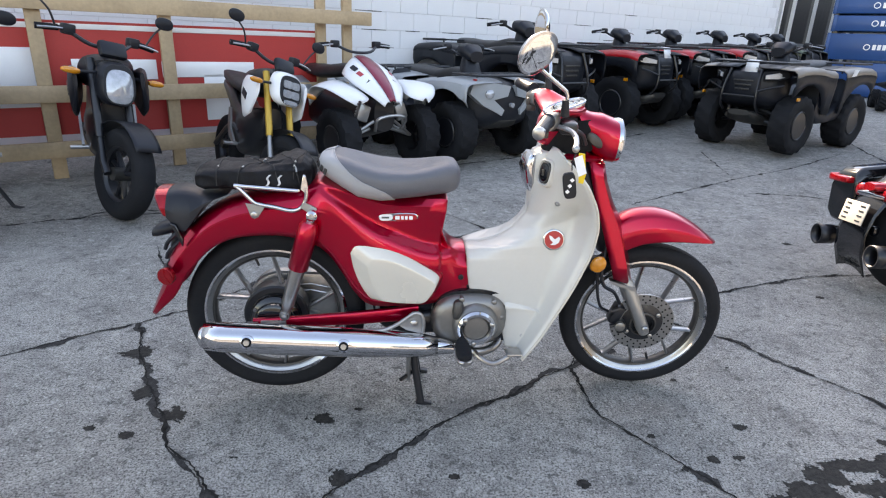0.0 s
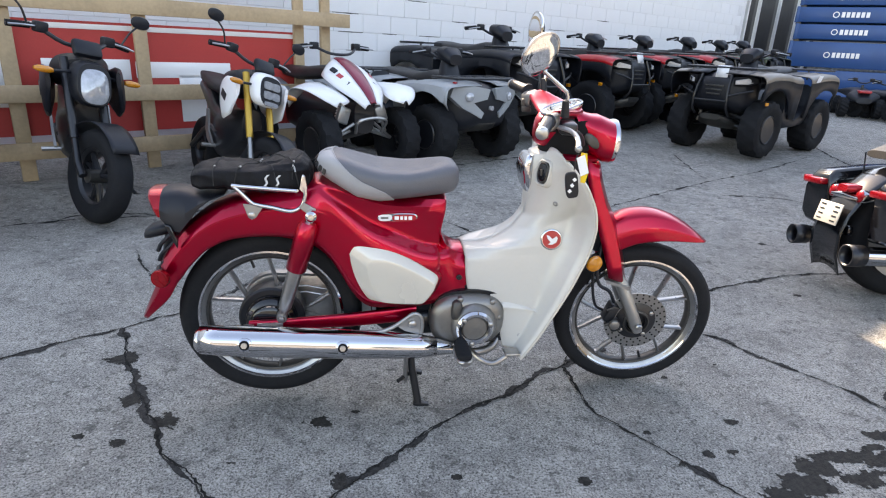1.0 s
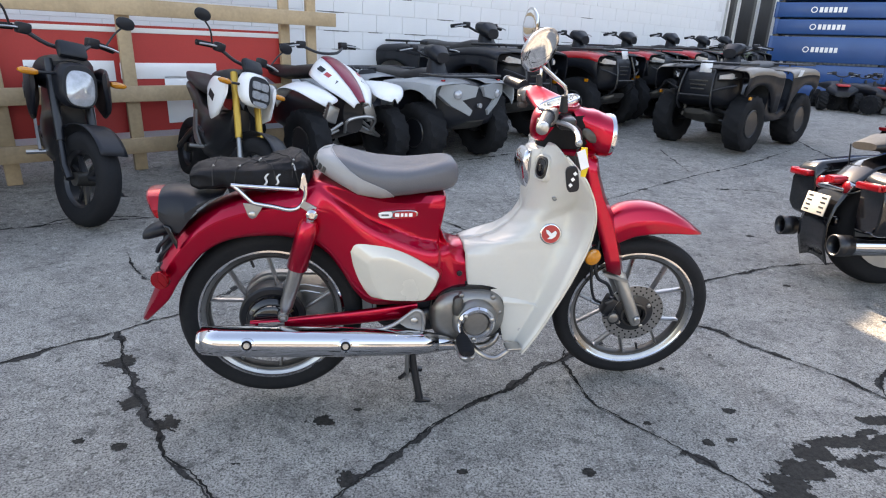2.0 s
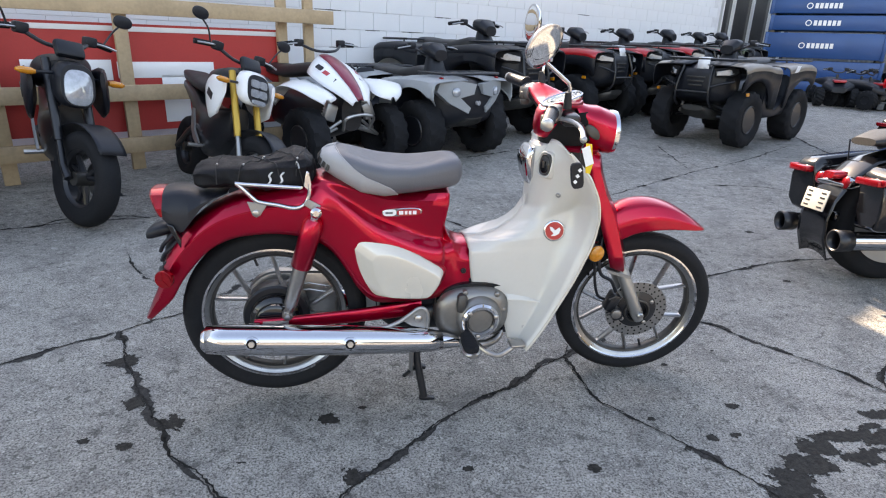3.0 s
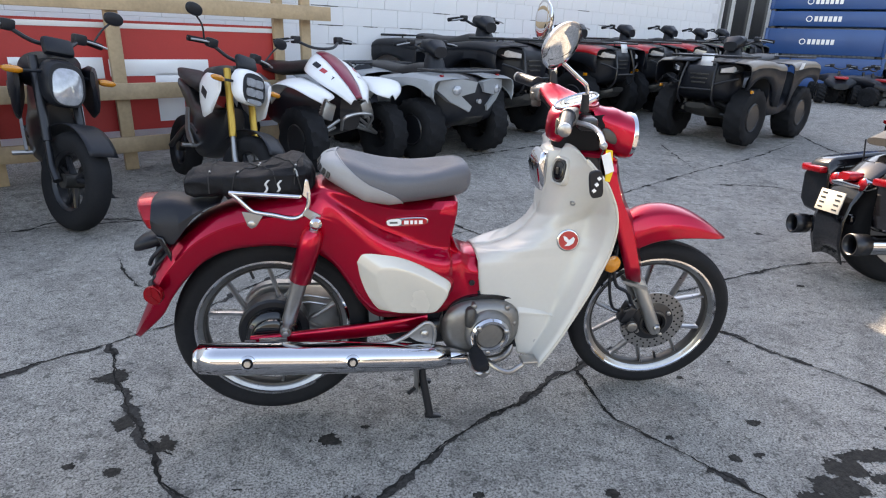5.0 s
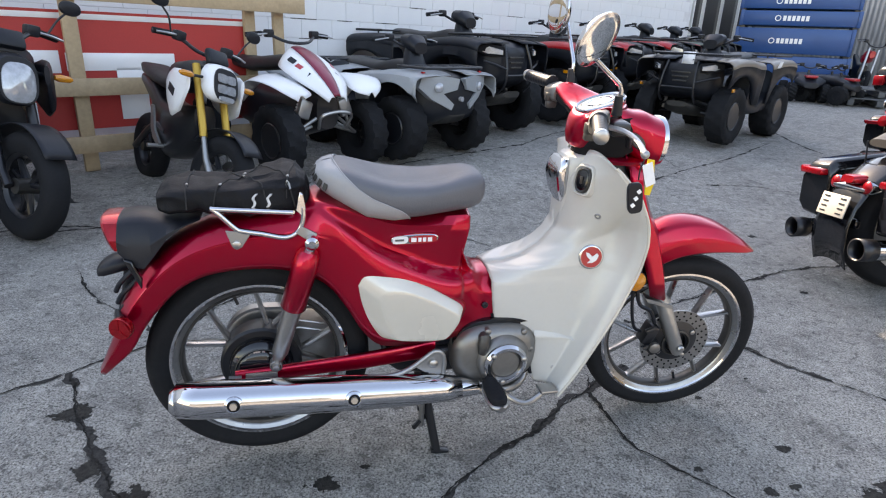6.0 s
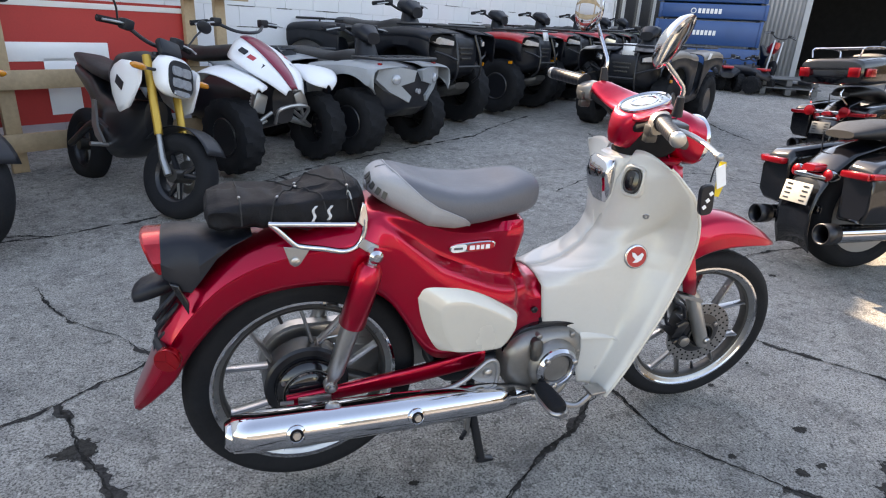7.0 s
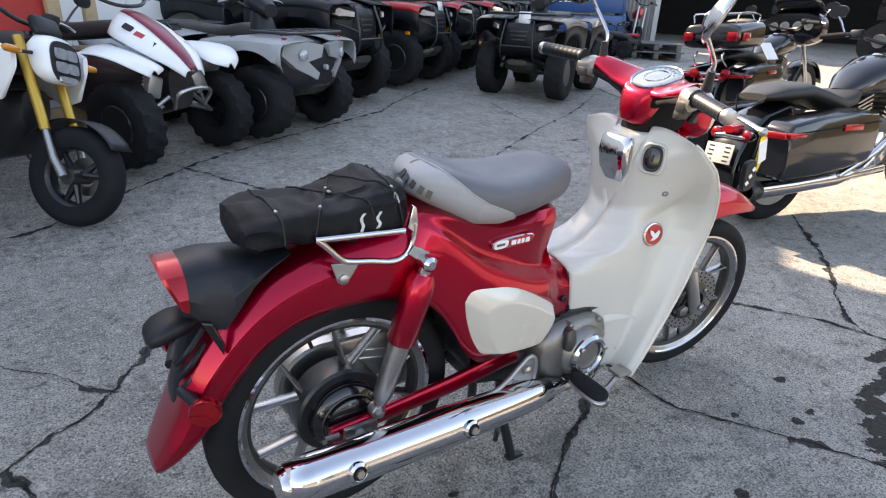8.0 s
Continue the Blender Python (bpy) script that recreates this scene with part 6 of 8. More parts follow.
def knobby(parent, x, y, r, w, rim="black_metal"):
    """Fat lugged tyre with a dished rim."""
    c = V((x, y, r))
    bm = B()
    seg = 64
    rings = []
    for t, dr, wob, ph in ((-0.36, r * 0.48 - r, 0, 0), (-0.5, -0.10, 0, 0), (-0.5, -0.045, 0.006, 0), (-0.42, -0.020, 0.016, 0), (-0.20, -0.014, 0.014, 1), (0.0, -0.013, 0.013, 2), (0.20, -0.014, 0.014, 3), (0.42, -0.020, 0.016, 0), (0.5, -0.045, 0.006, 0), (0.5, -0.10, 0, 0), (0.36, r * 0.48 - r, 0, 0)):
        rings.append(ring_points(c, r + dr, t * w, seg, wob, ph))
    quad_rings(bm, rings + [rings[0]], True)
    t = part("tyre", bm, "tyre", parent)
    s = math.copysign(1, y)
    bm = B()
    lathe(bm, [(r * 0.50, 0.40 * w), (r * 0.47, 0.43 * w), (r * 0.42, 0.36 * w), (r * 0.34, 0.16 * w), (r * 0.22, 0.14 * w), (r * 0.20, 0.24 * w), (0.001, 0.25 * w)], c, (0, s, 0), 28)
    part("rim", bm, rim, t)
    for k in range(6):
        a = math.pi * k / 3
        bm = B()
        tube(bm, [c + V((math.cos(a) * r * 0.20, s * 0.22 * w, math.sin(a) * r * 0.20)), c + V((math.cos(a) * r * 0.43, s * 0.33 * w, math.sin(a) * r * 0.43))], [0.022, 0.016], 6)
        part("rim_rib", bm, "dark_alloy", t)
    return t


def rack(parent, x0, x1, w, z, name):
    bm = B()
    tube(bm, ease([(x0, -w, z), (x1 - 0.06, -w, z), (x1, -w + 0.08, z), (x1, w - 0.08, z), (x1 - 0.06, w, z), (x0, w, z)], 4), 0.012, 8)
    r = part(name, bm, "black_metal", parent)
    for k in range(5):
        y = -w + 2 * w * (k + 0.5) / 5
        bm = B()
        tube(bm, [(x0, y, z), (x1, y, z)], 0.008, 6)
        part("rack_bar", bm, "black_metal", r)
    for x in (x0, (x0 + x1) / 2):
        bm = B()
        tube(bm, [(x, -w, z), (x, w, z)], 0.010, 6)
        part("rack_bar", bm, "black_metal", r)
    for y in (-w * 0.6, w * 0.6):
        bm = B()
        tube(bm, [((x0 + x1) / 2, y, z), ((x0 + x1) / 2, y, z - 0.12)], 0.010, 6)
        part("rack_post", bm, "black_metal", r)


def handlebar(parent, x, z, half, rise=0.05, back=0.12, pod=True):
    bm = B()
    tube(bm, ease([(x, 0, z - 0.16), (x - 0.01, 0, z - 0.06)], 2), 0.022, 8)
    tube(bm, ease([(x - back, -half, z + rise * 0.6), (x - back * 0.7, -half * 0.62, z + rise), (x, -half * 0.25, z - 0.02), (x, half * 0.25, z - 0.02), (x - back * 0.7, half * 0.62, z + rise), (x - back, half, z + rise * 0.6)], 4), 0.012, 8)
    hb = part("handlebar", bm, "black_metal", parent)
    for s in (-1, 1):
        bm = B()
        tube(bm, [(x - back, s * half, z + rise * 0.6), (x - back * 0.78, s * half * 0.68, z + rise * 0.95)], 0.019, 10)
        part("grip", bm, "tyre", hb)
        bm = B()
        tube(bm, ease([(x - back * 0.5, s * half * 0.55, z + rise), (x - back * 0.35, s * half * 0.8, z + rise * 0.8), (x - back * 0.5, s * half * 1.02, z + rise * 0.5)], 4), 0.007, 6)
        part("lever", bm, "steel", hb)
        bm = B()
        box(bm, (x - back * 0.6, s * half * 0.55, z + rise), (0.06, 0.07, 0.06), None, 0.012)
        part("switch_box", bm, "black_plastic", hb)
    if pod:
        bm = B()
        quad_rings(bm, [oval((x + dx, 0, z + dz), a, b, (0, 1, 0), (0, 0, 1), 16, 2.6) for dx, dz, a, b in ((-0.10, 0.03, 0.06, 0.03), (-0.05, 0.03, 0.11, 0.06), (0.05, 0.01, 0.12, 0.075), (0.12, -0.03, 0.08, 0.05))], True, True, True)
        part("display_pod", bm, "black_plastic", hb)
    return hb


def quad_guard(s, xs, deck, hw, wx, r, y_in, drop):
    """Half of a quad's body shell: flat deck, turned edge and a side skirt cut round the wheel; returns shell and cap."""
    shell, cap = B(), B()
    rs, rc = [], []
    for x in xs:
        outer = 1.0 if abs(x) > abs(wx) else 0.25
        zt = deck - 0.05 * outer * smoothstep(0.18, 0.50, abs(x - wx)) + 0.012 * math.cos((x - wx) * 6)
        d = abs(x - wx)
        arch_z = r + math.sqrt(max(0.0, (r + 0.11) ** 2 - d * d)) if d < r + 0.11 else 0.0
        low = max(arch_z, drop if abs(x) < abs(wx) else deck - 0.28)
        low = min(low, zt - 0.07)
        wob = hw - 0.06 * outer * smoothstep(0.24, 0.46, d)
        rs.append([V((x, s * y_in, zt + 0.020)), V((x, s * (y_in + wob) / 2, zt + 0.018)), V((x, s * (wob - 0.045), zt + 0.004)), V((x, s * (wob - 0.012), zt - 0.018)), V((x, s * wob, zt - 0.06)), V((x, s * (wob + 0.004), max(low, zt - 0.14))), V((x, s * (wob - 0.02), low))])
        rc.append([V((x, s * (wob - 0.19), zt + 0.020)), V((x, s * (wob - 0.045), zt + 0.010)), V((x, s * (wob - 0.008), zt - 0.016)), V((x, s * (wob + 0.006), zt - 0.062))])
    quad_rings(shell, rs, False)
    quad_rings(cap, rc, False)
    return shell, cap


def quad(name, label, m, top="red_plastic", low="black_plastic", r=0.315, track=0.44, wb=0.635, tag=False, lamps=True, size=1.0, lamp_bright="clear_lens", front_guard=True, deck=0.90, hw=0.57, nose=0.98, bar=1.09, full=False):
    """Utility quad bike, facing +x: slab-sided body shells, racks close above them, lamps in the upper corners."""
    t = thing(name, label, "quad bike", m @ Matrix.Scale(size, 4), "quad bikes on the lot")
    for x in (wb, -wb):
        for s in (-1, 1):
            knobby(t, x, s * track, r, 0.22 if x > 0 else 0.25)
    front_x = [nose - 0.02 - (nose - 0.08) * k / 30 for k in range(31)]
    rear_x = [-0.16 - 0.90 * wb / 0.635 * k / 26 for k in range(27)]
    for s in (-1, 1):
        for nm, xs, cx in (("front_mudguard", front_x, wb), ("rear_mudguard", rear_x, -wb)):
            shell, cap = quad_guard(s, xs, deck, hw, cx, r, 0.10, 0.42)
            g = part(nm, shell, top if full else low, t, solid=0.006)
            if full:
                cap.free()
            else:
                part("mudguard_top", cap, top, g, solid=0.004)
        bm = B()
        quad_rings(bm, [oval((x, s * 0.38, z), 0.14, h, (0, 1, 0), (0, 0, 1), 14, 3.5) for x, z, h in ((0.34, 0.56, 0.20), (0.26, 0.42, 0.12), (0.0, 0.36, 0.05), (-0.26, 0.44, 0.12), (-0.34, 0.60, 0.20))], True, True, True)
        part("footwell", bm, low, t)
        if lamps:
            lx = nose + 0.02
            bm = B()
            quad_rings(bm, [[V((lx + dx - 0.17 * q, s * y, z)) for q, y, z in ((0, 0.215, deck - 0.045), (0.5, 0.35, deck - 0.022), (0.9, 0.41, deck - 0.040), (0.95, 0.415, deck - 0.085), (0.5, 0.35, deck - 0.125), (0, 0.225, deck - 0.135))] for dx in (-0.05, 0.0)], True, True, True)
            ho = part("headlamp_surround", bm, top if full else "dark", t)
            bm = B()
            quad_rings(bm, [[V((lx + dx - 0.17 * q, s * (0.315 + (y - 0.315) * k), deck - 0.088 + (z - deck + 0.088) * k)) for q, y, z in ((0, 0.235, deck - 0.070), (0.5, 0.34, deck - 0.040), (0.85, 0.395, deck - 0.048), (0.9, 0.400, deck - 0.080), (0.5, 0.345, deck - 0.112), (0, 0.235, deck - 0.120))] for dx, k in ((-0.02, 0.92), (0.004, 0.92), (0.018, 0.75))], True, True, True)
            part("headlamp", bm, lamp_bright, ho, "clear headlamp")
            bm = B()
            box(bm, (nose - 0.16, s * (hw - 0.03), deck - 0.30), (0.05, 0.02, 0.035), None, 0.004)
            part("side_reflector", bm, "amber_lens", t, "amber reflector")
        bm = B()
        for dz in (0.0, 0.12):
            tube(bm, [(wb + 0.10, s * 0.12, r + 0.02 + dz), (wb, s * (track - 0.08), r - 0.02 + dz * 0.6)], 0.018, 8)
            tube(bm, [(wb - 0.14, s * 0.12, r + 0.02 + dz), (wb, s * (track - 0.08), r - 0.02 + dz * 0.6)], 0.018, 8)
        part("suspension_arm", bm, "black_metal", t)
        bm = B()
        tube(bm, [(-wb, s * 0.08, r), (-wb, s * (track - 0.08), r)], 0.04, 8)
        part("axle_tube", bm, "black_metal", t)
        a, b = V((wb + 0.04, s * 0.20, deck - 0.18)), V((wb + 0.02, s * 0.31, r + 0.02))
        bm = B()
        tube(bm, [a, b], 0.018, 10)
        sh = part("shock_absorber", bm, "steel", t)
        bm = B()
        tube(bm, [a.lerp(b, 0.05 + 0.65 * k / 48) + V((math.cos(k * 0.8) * 0.032, math.sin(k * 0.8) * 0.032, 0)) for k in range(49)], 0.007, 6)
        part("spring", bm, "steel", sh)
    # tall front block with grille, chin and skid plate
    f = nose
    if full:
        for s in (-1, 1):
            bm = B()
            quad_rings(bm, [[V((f + 0.030 - 0.10 * q, s * y, z)) for q, y, z in ((0.0, 0.035, deck - 0.03 - dz), (0.3, 0.20, deck - 0.005 - dz), (1.0, 0.40, deck - 0.02 - dz), (1.15, 0.42, deck - 0.10), (0.7, 0.30, deck - 0.20), (0.1, 0.12, deck - 0.29), (0.0, 0.10, deck - 0.24), (0.25, 0.21, deck - 0.15), (0.05, 0.06, deck - 0.12))] for dz in (0.0,)] + [[V((f - 0.03 - 0.10 * q, s * y, z)) for q, y, z in ((0.0, 0.035, deck - 0.03), (0.3, 0.20, deck - 0.005), (1.0, 0.40, deck - 0.02), (1.15, 0.42, deck - 0.10), (0.7, 0.30, deck - 0.20), (0.1, 0.12, deck - 0.29), (0.0, 0.10, deck - 0.24), (0.25, 0.21, deck - 0.15), (0.05, 0.06, deck - 0.12))]], True, True, True)
            part("front_mask", bm, top, t, "silver grey angular front mask")
            bm = B()
            lathe(bm, [(0.040, -0.02), (0.040, 0.012), (0.030, 0.022), (0.001, 0.026)], (f - 0.01, s * 0.255, deck - 0.10), (1, s * 0.3, 0), 20)
            part("headlamp", bm, lamp_bright, t, "small round headlamp")
            bm = B()
            box(bm, (f - 0.10, s * 0.36, deck + 0.01), (0.03, 0.035, 0.035), None, 0.006)
            part("front_marker", bm, "red_lens", t)
        bm = B()
        lathe(bm, [(0.022, 0.0), (0.022, 0.03), (0.001, 0.034)], (f + 0.005, 0, deck - 0.20), (1, 0, 0), 16)
        part("centre_lamp", bm, "clear_lens", t)
    bm = B()
    quad_rings(bm, [oval((x, 0, (z0 + z1) / 2), w, (z1 - z0) / 2, (0, 1, 0), (0, 0, 1), 28, 4.5) for x, z0, z1, w in ((f, deck - 0.28, deck - 0.10, 0.14), (f - 0.02, deck - 0.34, deck - 0.05, 0.21), (f - 0.10, deck - 0.40, deck - 0.01, 0.31), (f - 0.22, deck - 0.44, deck + 0.015, 0.36), (f - 0.40, deck - 0.46, deck + 0.025, 0.32), (0.36, deck - 0.4, deck + 0.03, 0.22), (0.22, deck - 0.3, deck + 0.02, 0.15))], True, True, True)
    part("nose", bm, low, t)
    for k in range(0 if full else 3):
        bm = B()
        box(bm, (f + 0.002, 0, deck - 0.14 - 0.045 * k), (0.02, 0.22 - 0.03 * k, 0.016), None, 0.003)
        part("grille_bar", bm, "dark_alloy", t)
    bm = B()
    quad_rings(bm, [oval((x, 0, z), w, h, (0, 1, 0), (0, 0, 1), 20, 3.2) for x, z, w, h in ((f - 0.02, 0.42, 0.12, 0.03), (f - 0.10, 0.38, 0.18, 0.06), (f - 0.35, 0.32, 0.20, 0.05))], True, True, True)
    part("skid_plate", bm, "dark_alloy", t)
    bm = B()
    quad_rings(bm, [oval((x, 0, z), w, h, (0, 1, 0), (0, 0, 1), 24, 3.0) for x, z, w, h in ((0.26, deck + 0.02, 0.10, 0.06), (0.12, deck + 0.01, 0.14, 0.09), (-0.10, deck - 0.02, 0.16, 0.08), (-0.40, deck + 0.0, 0.19, 0.07), (-0.60, deck + 0.04, 0.18, 0.05), (-0.66, deck + 0.05, 0.12, 0.03))], True, True, True)
    part("seat", bm, "leather", t)
    bm = B()
    quad_rings(bm, [oval((x, 0, z), w, h, (0, 1, 0), (0, 0, 1), 20, 3.2) for x, z, w, h in ((0.55, 0.45, 0.20, 0.16), (0.2, 0.48, 0.24, 0.26), (-0.3, 0.50, 0.24, 0.28), (-0.75, 0.50, 0.20, 0.18))], True, True, True)
    part("engine_and_frame", bm, "black_metal", t)
    if front_guard:
        bm = B()
        for s in (-1, 1):
            tube(bm, ease([(f - 0.04, s * 0.20, 0.44), (f + 0.04, s * 0.20, 0.52), (f + 0.045, s * 0.19, deck - 0.22), (f - 0.02, s * 0.17, deck - 0.02)], 3), 0.013, 8)
        tube(bm, [(f + 0.045, -0.20, deck - 0.30), (f + 0.045, 0.20, deck - 0.30)], 0.012, 8)
        for s in (-1, 1):
            tube(bm, ease([(f + 0.045, s * 0.20, deck - 0.24), (f + 0.01, s * 0.32, deck - 0.20), (f - 0.05, s * 0.42, deck - 0.17)], 3), 0.010, 8)
        part("bull_bar", bm, "black_metal", t)
    rack(t, 0.46, f - 0.06, hw - 0.17, deck + 0.055, "front_rack")
    rack(t, -0.50, -1.0 * wb / 0.635, hw - 0.15, deck + 0.06, "rear_rack")
    handlebar(t, 0.26, bar, 0.38, 0.05, 0.13)
    bm = B()
    quad_rings(bm, [oval((x, 0, z), a, a * 0.8, (0, 1, 0), (1, 0, 0), 16, 3) for x, z, a in ((0.30, deck, 0.12), (0.28, bar - 0.10, 0.09), (0.26, bar - 0.01, 0.06))], True, True, True)
    part("steering_cover", bm, low, t)
    if tag:
        bm = B()
        quad_rings(bm, [[V((f - 0.14, y, deck + 0.075)), V((f - 0.05, y + 0.01, deck + 0.07)), V((f - 0.02, y + 0.02, deck - 0.05))] for y in (-0.04, 0.10)], False)
        part("paper_tag", bm, "paper", t, solid=0.002)
        for s in (-1, 1):
            bm = B()
            box(bm, (-0.30, s * (hw + 0.006), deck - 0.035), (0.10, 0.004, 0.075), Matrix.Rotation(radians(s * -14), 3, "X"))
            part("guard_label", bm, "paper", t, "pale sticker")
    return t


def facing(x, y, ang, lean=0.0):
    return pose(x, y, gz(x, y), lean, 0, ang)


def at_front(x, y, ang, ahead, lean=0.0):
    """The pose that puts a point so far ahead of the origin at x, y."""
    return facing(x - ahead * math.cos(radians(ang)), y - ahead * math.sin(radians(ang)), ang, lean)


FACE = math.degrees(math.atan2(-0.845, 0.535))
quad("quad_bike", "grey utility quad bike with black racks beside the wall", at_front(1.36, 3.92, FACE, 0.56), "grey_plastic", "black_plastic", 0.28, 0.42, 0.56, deck=0.74, hw=0.53, nose=0.88, bar=0.97, full=True, lamps=False, front_guard=False)
quad("quad_bike", "large black utility quad bike beside the wall", at_front(2.16, 4.86, FACE, 0.68), "black_plastic", "black_plastic", 0.32, 0.45, 0.635, size=1.08)
for u in (1.75, 2.95, 4.25):
    p = on_wall(u, 1.70, 0)
    quad("quad_bike", "red and black utility quad bike parked beside the wall", at_front(p.x, p.y, FACE, 0.635), "red_plastic", "black_plastic", tag=(u == 1.75), size=1.03)
for u in (5.6, 6.5):
    p = on_wall(u, 1.60, 0)
    quad("quad_bike", "olive utility quad bike parked in the row", at_front(p.x, p.y, FACE, 0.635), "green_plastic", "black_plastic", lamps=False)
quad("quad_bike", "tan and black utility quad bike with paper tags", facing(5.14, 4.965, -151.0), "tan_plastic", "black_plastic", 0.315, 0.435, 0.64, tag=True)

# sport quad bike
SQ = thing("sport_quad_bike", "white and red sport quad bike with bare front wheels", "quad bike", at_front(0.33, 3.42, FACE, 0.60), "quad bikes on the lot")
for x, r, w in ((0.60, 0.275, 0.18), (-0.60, 0.25, 0.25)):
    for s in (-1, 1):
        knobby(SQ, x, s * 0.40, r, w)
for s in (-1, 1):
    bm = B()
    GUARD = ((0.83, 0.30, 0.600, 0.36, 0.585), (0.79, 0.22, 0.625, 0.45, 0.640), (0.70, 0.20, 0.655, 0.52, 0.695), (0.58, 0.22, 0.700, 0.565, 0.720), (0.44, 0.23, 0.735, 0.565, 0.700), (0.34, 0.21, 0.750, 0.54, 0.630), (0.28, 0.19, 0.745, 0.50, 0.540))
    quad_rings(bm, [[V((p.x, s * (a.x + (b.x - a.x) * t), a.y + (b.y - a.y) * t + 0.035 * math.sin(math.pi * t))) for t in (0, 0.2, 0.4, 0.6, 0.8, 0.93, 1.0)] for p, a, b in zip(ease([(h[0], 0, 0) for h in GUARD], 3), ease([(h[1], h[2], 0) for h in GUARD], 3), ease([(h[3], h[4], 0) for h in GUARD], 3))], False)
    part("front_mudguard", bm, "white_plastic", SQ, "white plastic mudguard", solid=0.006)
    bm = B()
    quad_rings(bm, [[V((x, s * 0.16, z + 0.02)), V((x, s * 0.40, z + 0.02)), V((x, s * 0.52, z - 0.02)), V((x, s * 0.54, z - 0.10))] for x, z in ((-0.28, 0.56), (-0.40, 0.66), (-0.60, 0.72), (-0.85, 0.74), (-1.0, 0.70))], False)
    part("rear_mudguard", bm, "grey_plastic", SQ, solid=0.006)
    bm = B()
    for dz in (0.0, 0.07):
        tube(bm, [(0.60 + dz, s * 0.10, 0.36 + dz), (0.60, s * 0.33, 0.28)], 0.014, 8)
        tube(bm, [(0.48 - dz, s * 0.10, 0.36 + dz), (0.58, s * 0.33, 0.28)], 0.014, 8)
    part("suspension_arm", bm, "silver", SQ)
    a, b = V((0.60, s * 0.16, 0.63)), V((0.60, s * 0.27, 0.34))
    bm = B()
    tube(bm, [a, b], 0.016, 10)
    sh = part("shock_absorber", bm, "steel", SQ)
    bm = B()
    tube(bm, [a.lerp(b, 0.05 + 0.55 * k / 60) + V((math.cos(k * 0.75) * 0.028, math.sin(k * 0.75) * 0.028, 0)) for k in range(61)], 0.0055, 6)
    part("spring", bm, "white_plastic", sh, "white coil spring")
    bm = B()
    box(bm, (0.64, s * 0.19, 0.50), (0.05, 0.11, 0.14), Matrix.Rotation(radians(20 * s), 3, "X"), 0.015)
    part("lamp_bracket", bm, "silver", SQ)
HOOD = ((0.82, 0.030, 0.600, 0.085, 0.565), (0.74, 0.050, 0.690, 0.150, 0.635), (0.66, 0.062, 0.755, 0.200, 0.685), (0.56, 0.070, 0.825, 0.235, 0.735), (0.46, 0.072, 0.880, 0.245, 0.775), (0.36, 0.068, 0.920, 0.225, 0.800), (0.28, 0.060, 0.940, 0.180, 0.815))
bm = B()
quad_rings(bm, [[V((p.x, y * yc.x, yc.y + 0.012 * (1 - y * y))) for y in (-1, -0.5, 0, 0.5, 1)] for p, yc in zip(ease([(h[0], 0, 0) for h in HOOD], 3), ease([(h[1] - 0.003, h[2] + 0.004, 0) for h in HOOD], 3))], False)
hood = part("bonnet", bm, "crimson_plastic", SQ, "red bonnet panel", solid=0.006)
for s in (-1, 1):
    bm = B()
    quad_rings(bm, [[V((p.x, s * (a.x + (b.x - a.x) * t), a.y + (b.y - a.y) * t + 0.018 * math.sin(math.pi * t))) for t in (0, 0.2, 0.4, 0.6, 0.8, 1.0)] for p, a, b in zip(ease([(h[0], 0, 0) for h in HOOD], 3), ease([(h[1], h[2], 0) for h in HOOD], 3), ease([(h[3], h[4], 0) for h in HOOD], 3))], False)
    part("bonnet_side", bm, "white_plastic", hood, solid=0.006)
    for k in range(3):
        bm = B()
        x = 0.46 + 0.075 * k
        box(bm, (x, s * (0.165 - 0.014 * k), 0.852 - 0.046 * k), (0.060, 0.040, 0.014), Matrix.Rotation(radians(s * -30), 3, "X") @ Matrix.Rotation(radians(28), 3, "Y"))
        part("graphic_bar", bm, "red_plastic" if k % 2 else "black_plastic", hood)
bm = B()
quad_rings(bm, [oval((x, 0, z), w, h, (0, 1, 0), (0, 0, 1), 20, 3.0) for x, z, w, h in ((0.30, 0.84, 0.12, 0.05), (0.1, 0.82, 0.13, 0.06), (-0.3, 0.78, 0.14, 0.06), (-0.7, 0.80, 0.13, 0.05), (-0.85, 0.83, 0.09, 0.03))], True, True, True)
part("seat", bm, "leather", SQ)
bm = B()
quad_rings(bm, [oval((x, 0, z), w, h, (0, 1, 0), (0, 0, 1), 20, 3.0) for x, z, w, h in ((0.68, 0.48, 0.10, 0.14), (0.3, 0.45, 0.15, 0.22), (-0.2, 0.45, 0.17, 0.22), (-0.6, 0.40, 0.10, 0.12))], True, True, True)
part("engine_and_frame", bm, "black_metal", SQ)
bm = B()
tube(bm, ease([(0.74, -0.13, 0.36), (0.80, -0.14, 0.46), (0.815, 0, 0.49), (0.80, 0.14, 0.46), (0.74, 0.13, 0.36)], 4), 0.014, 8)
part("bumper", bm, "steel", SQ)
handlebar(SQ, 0.30, 1.00, 0.38, 0.04, 0.14, False)


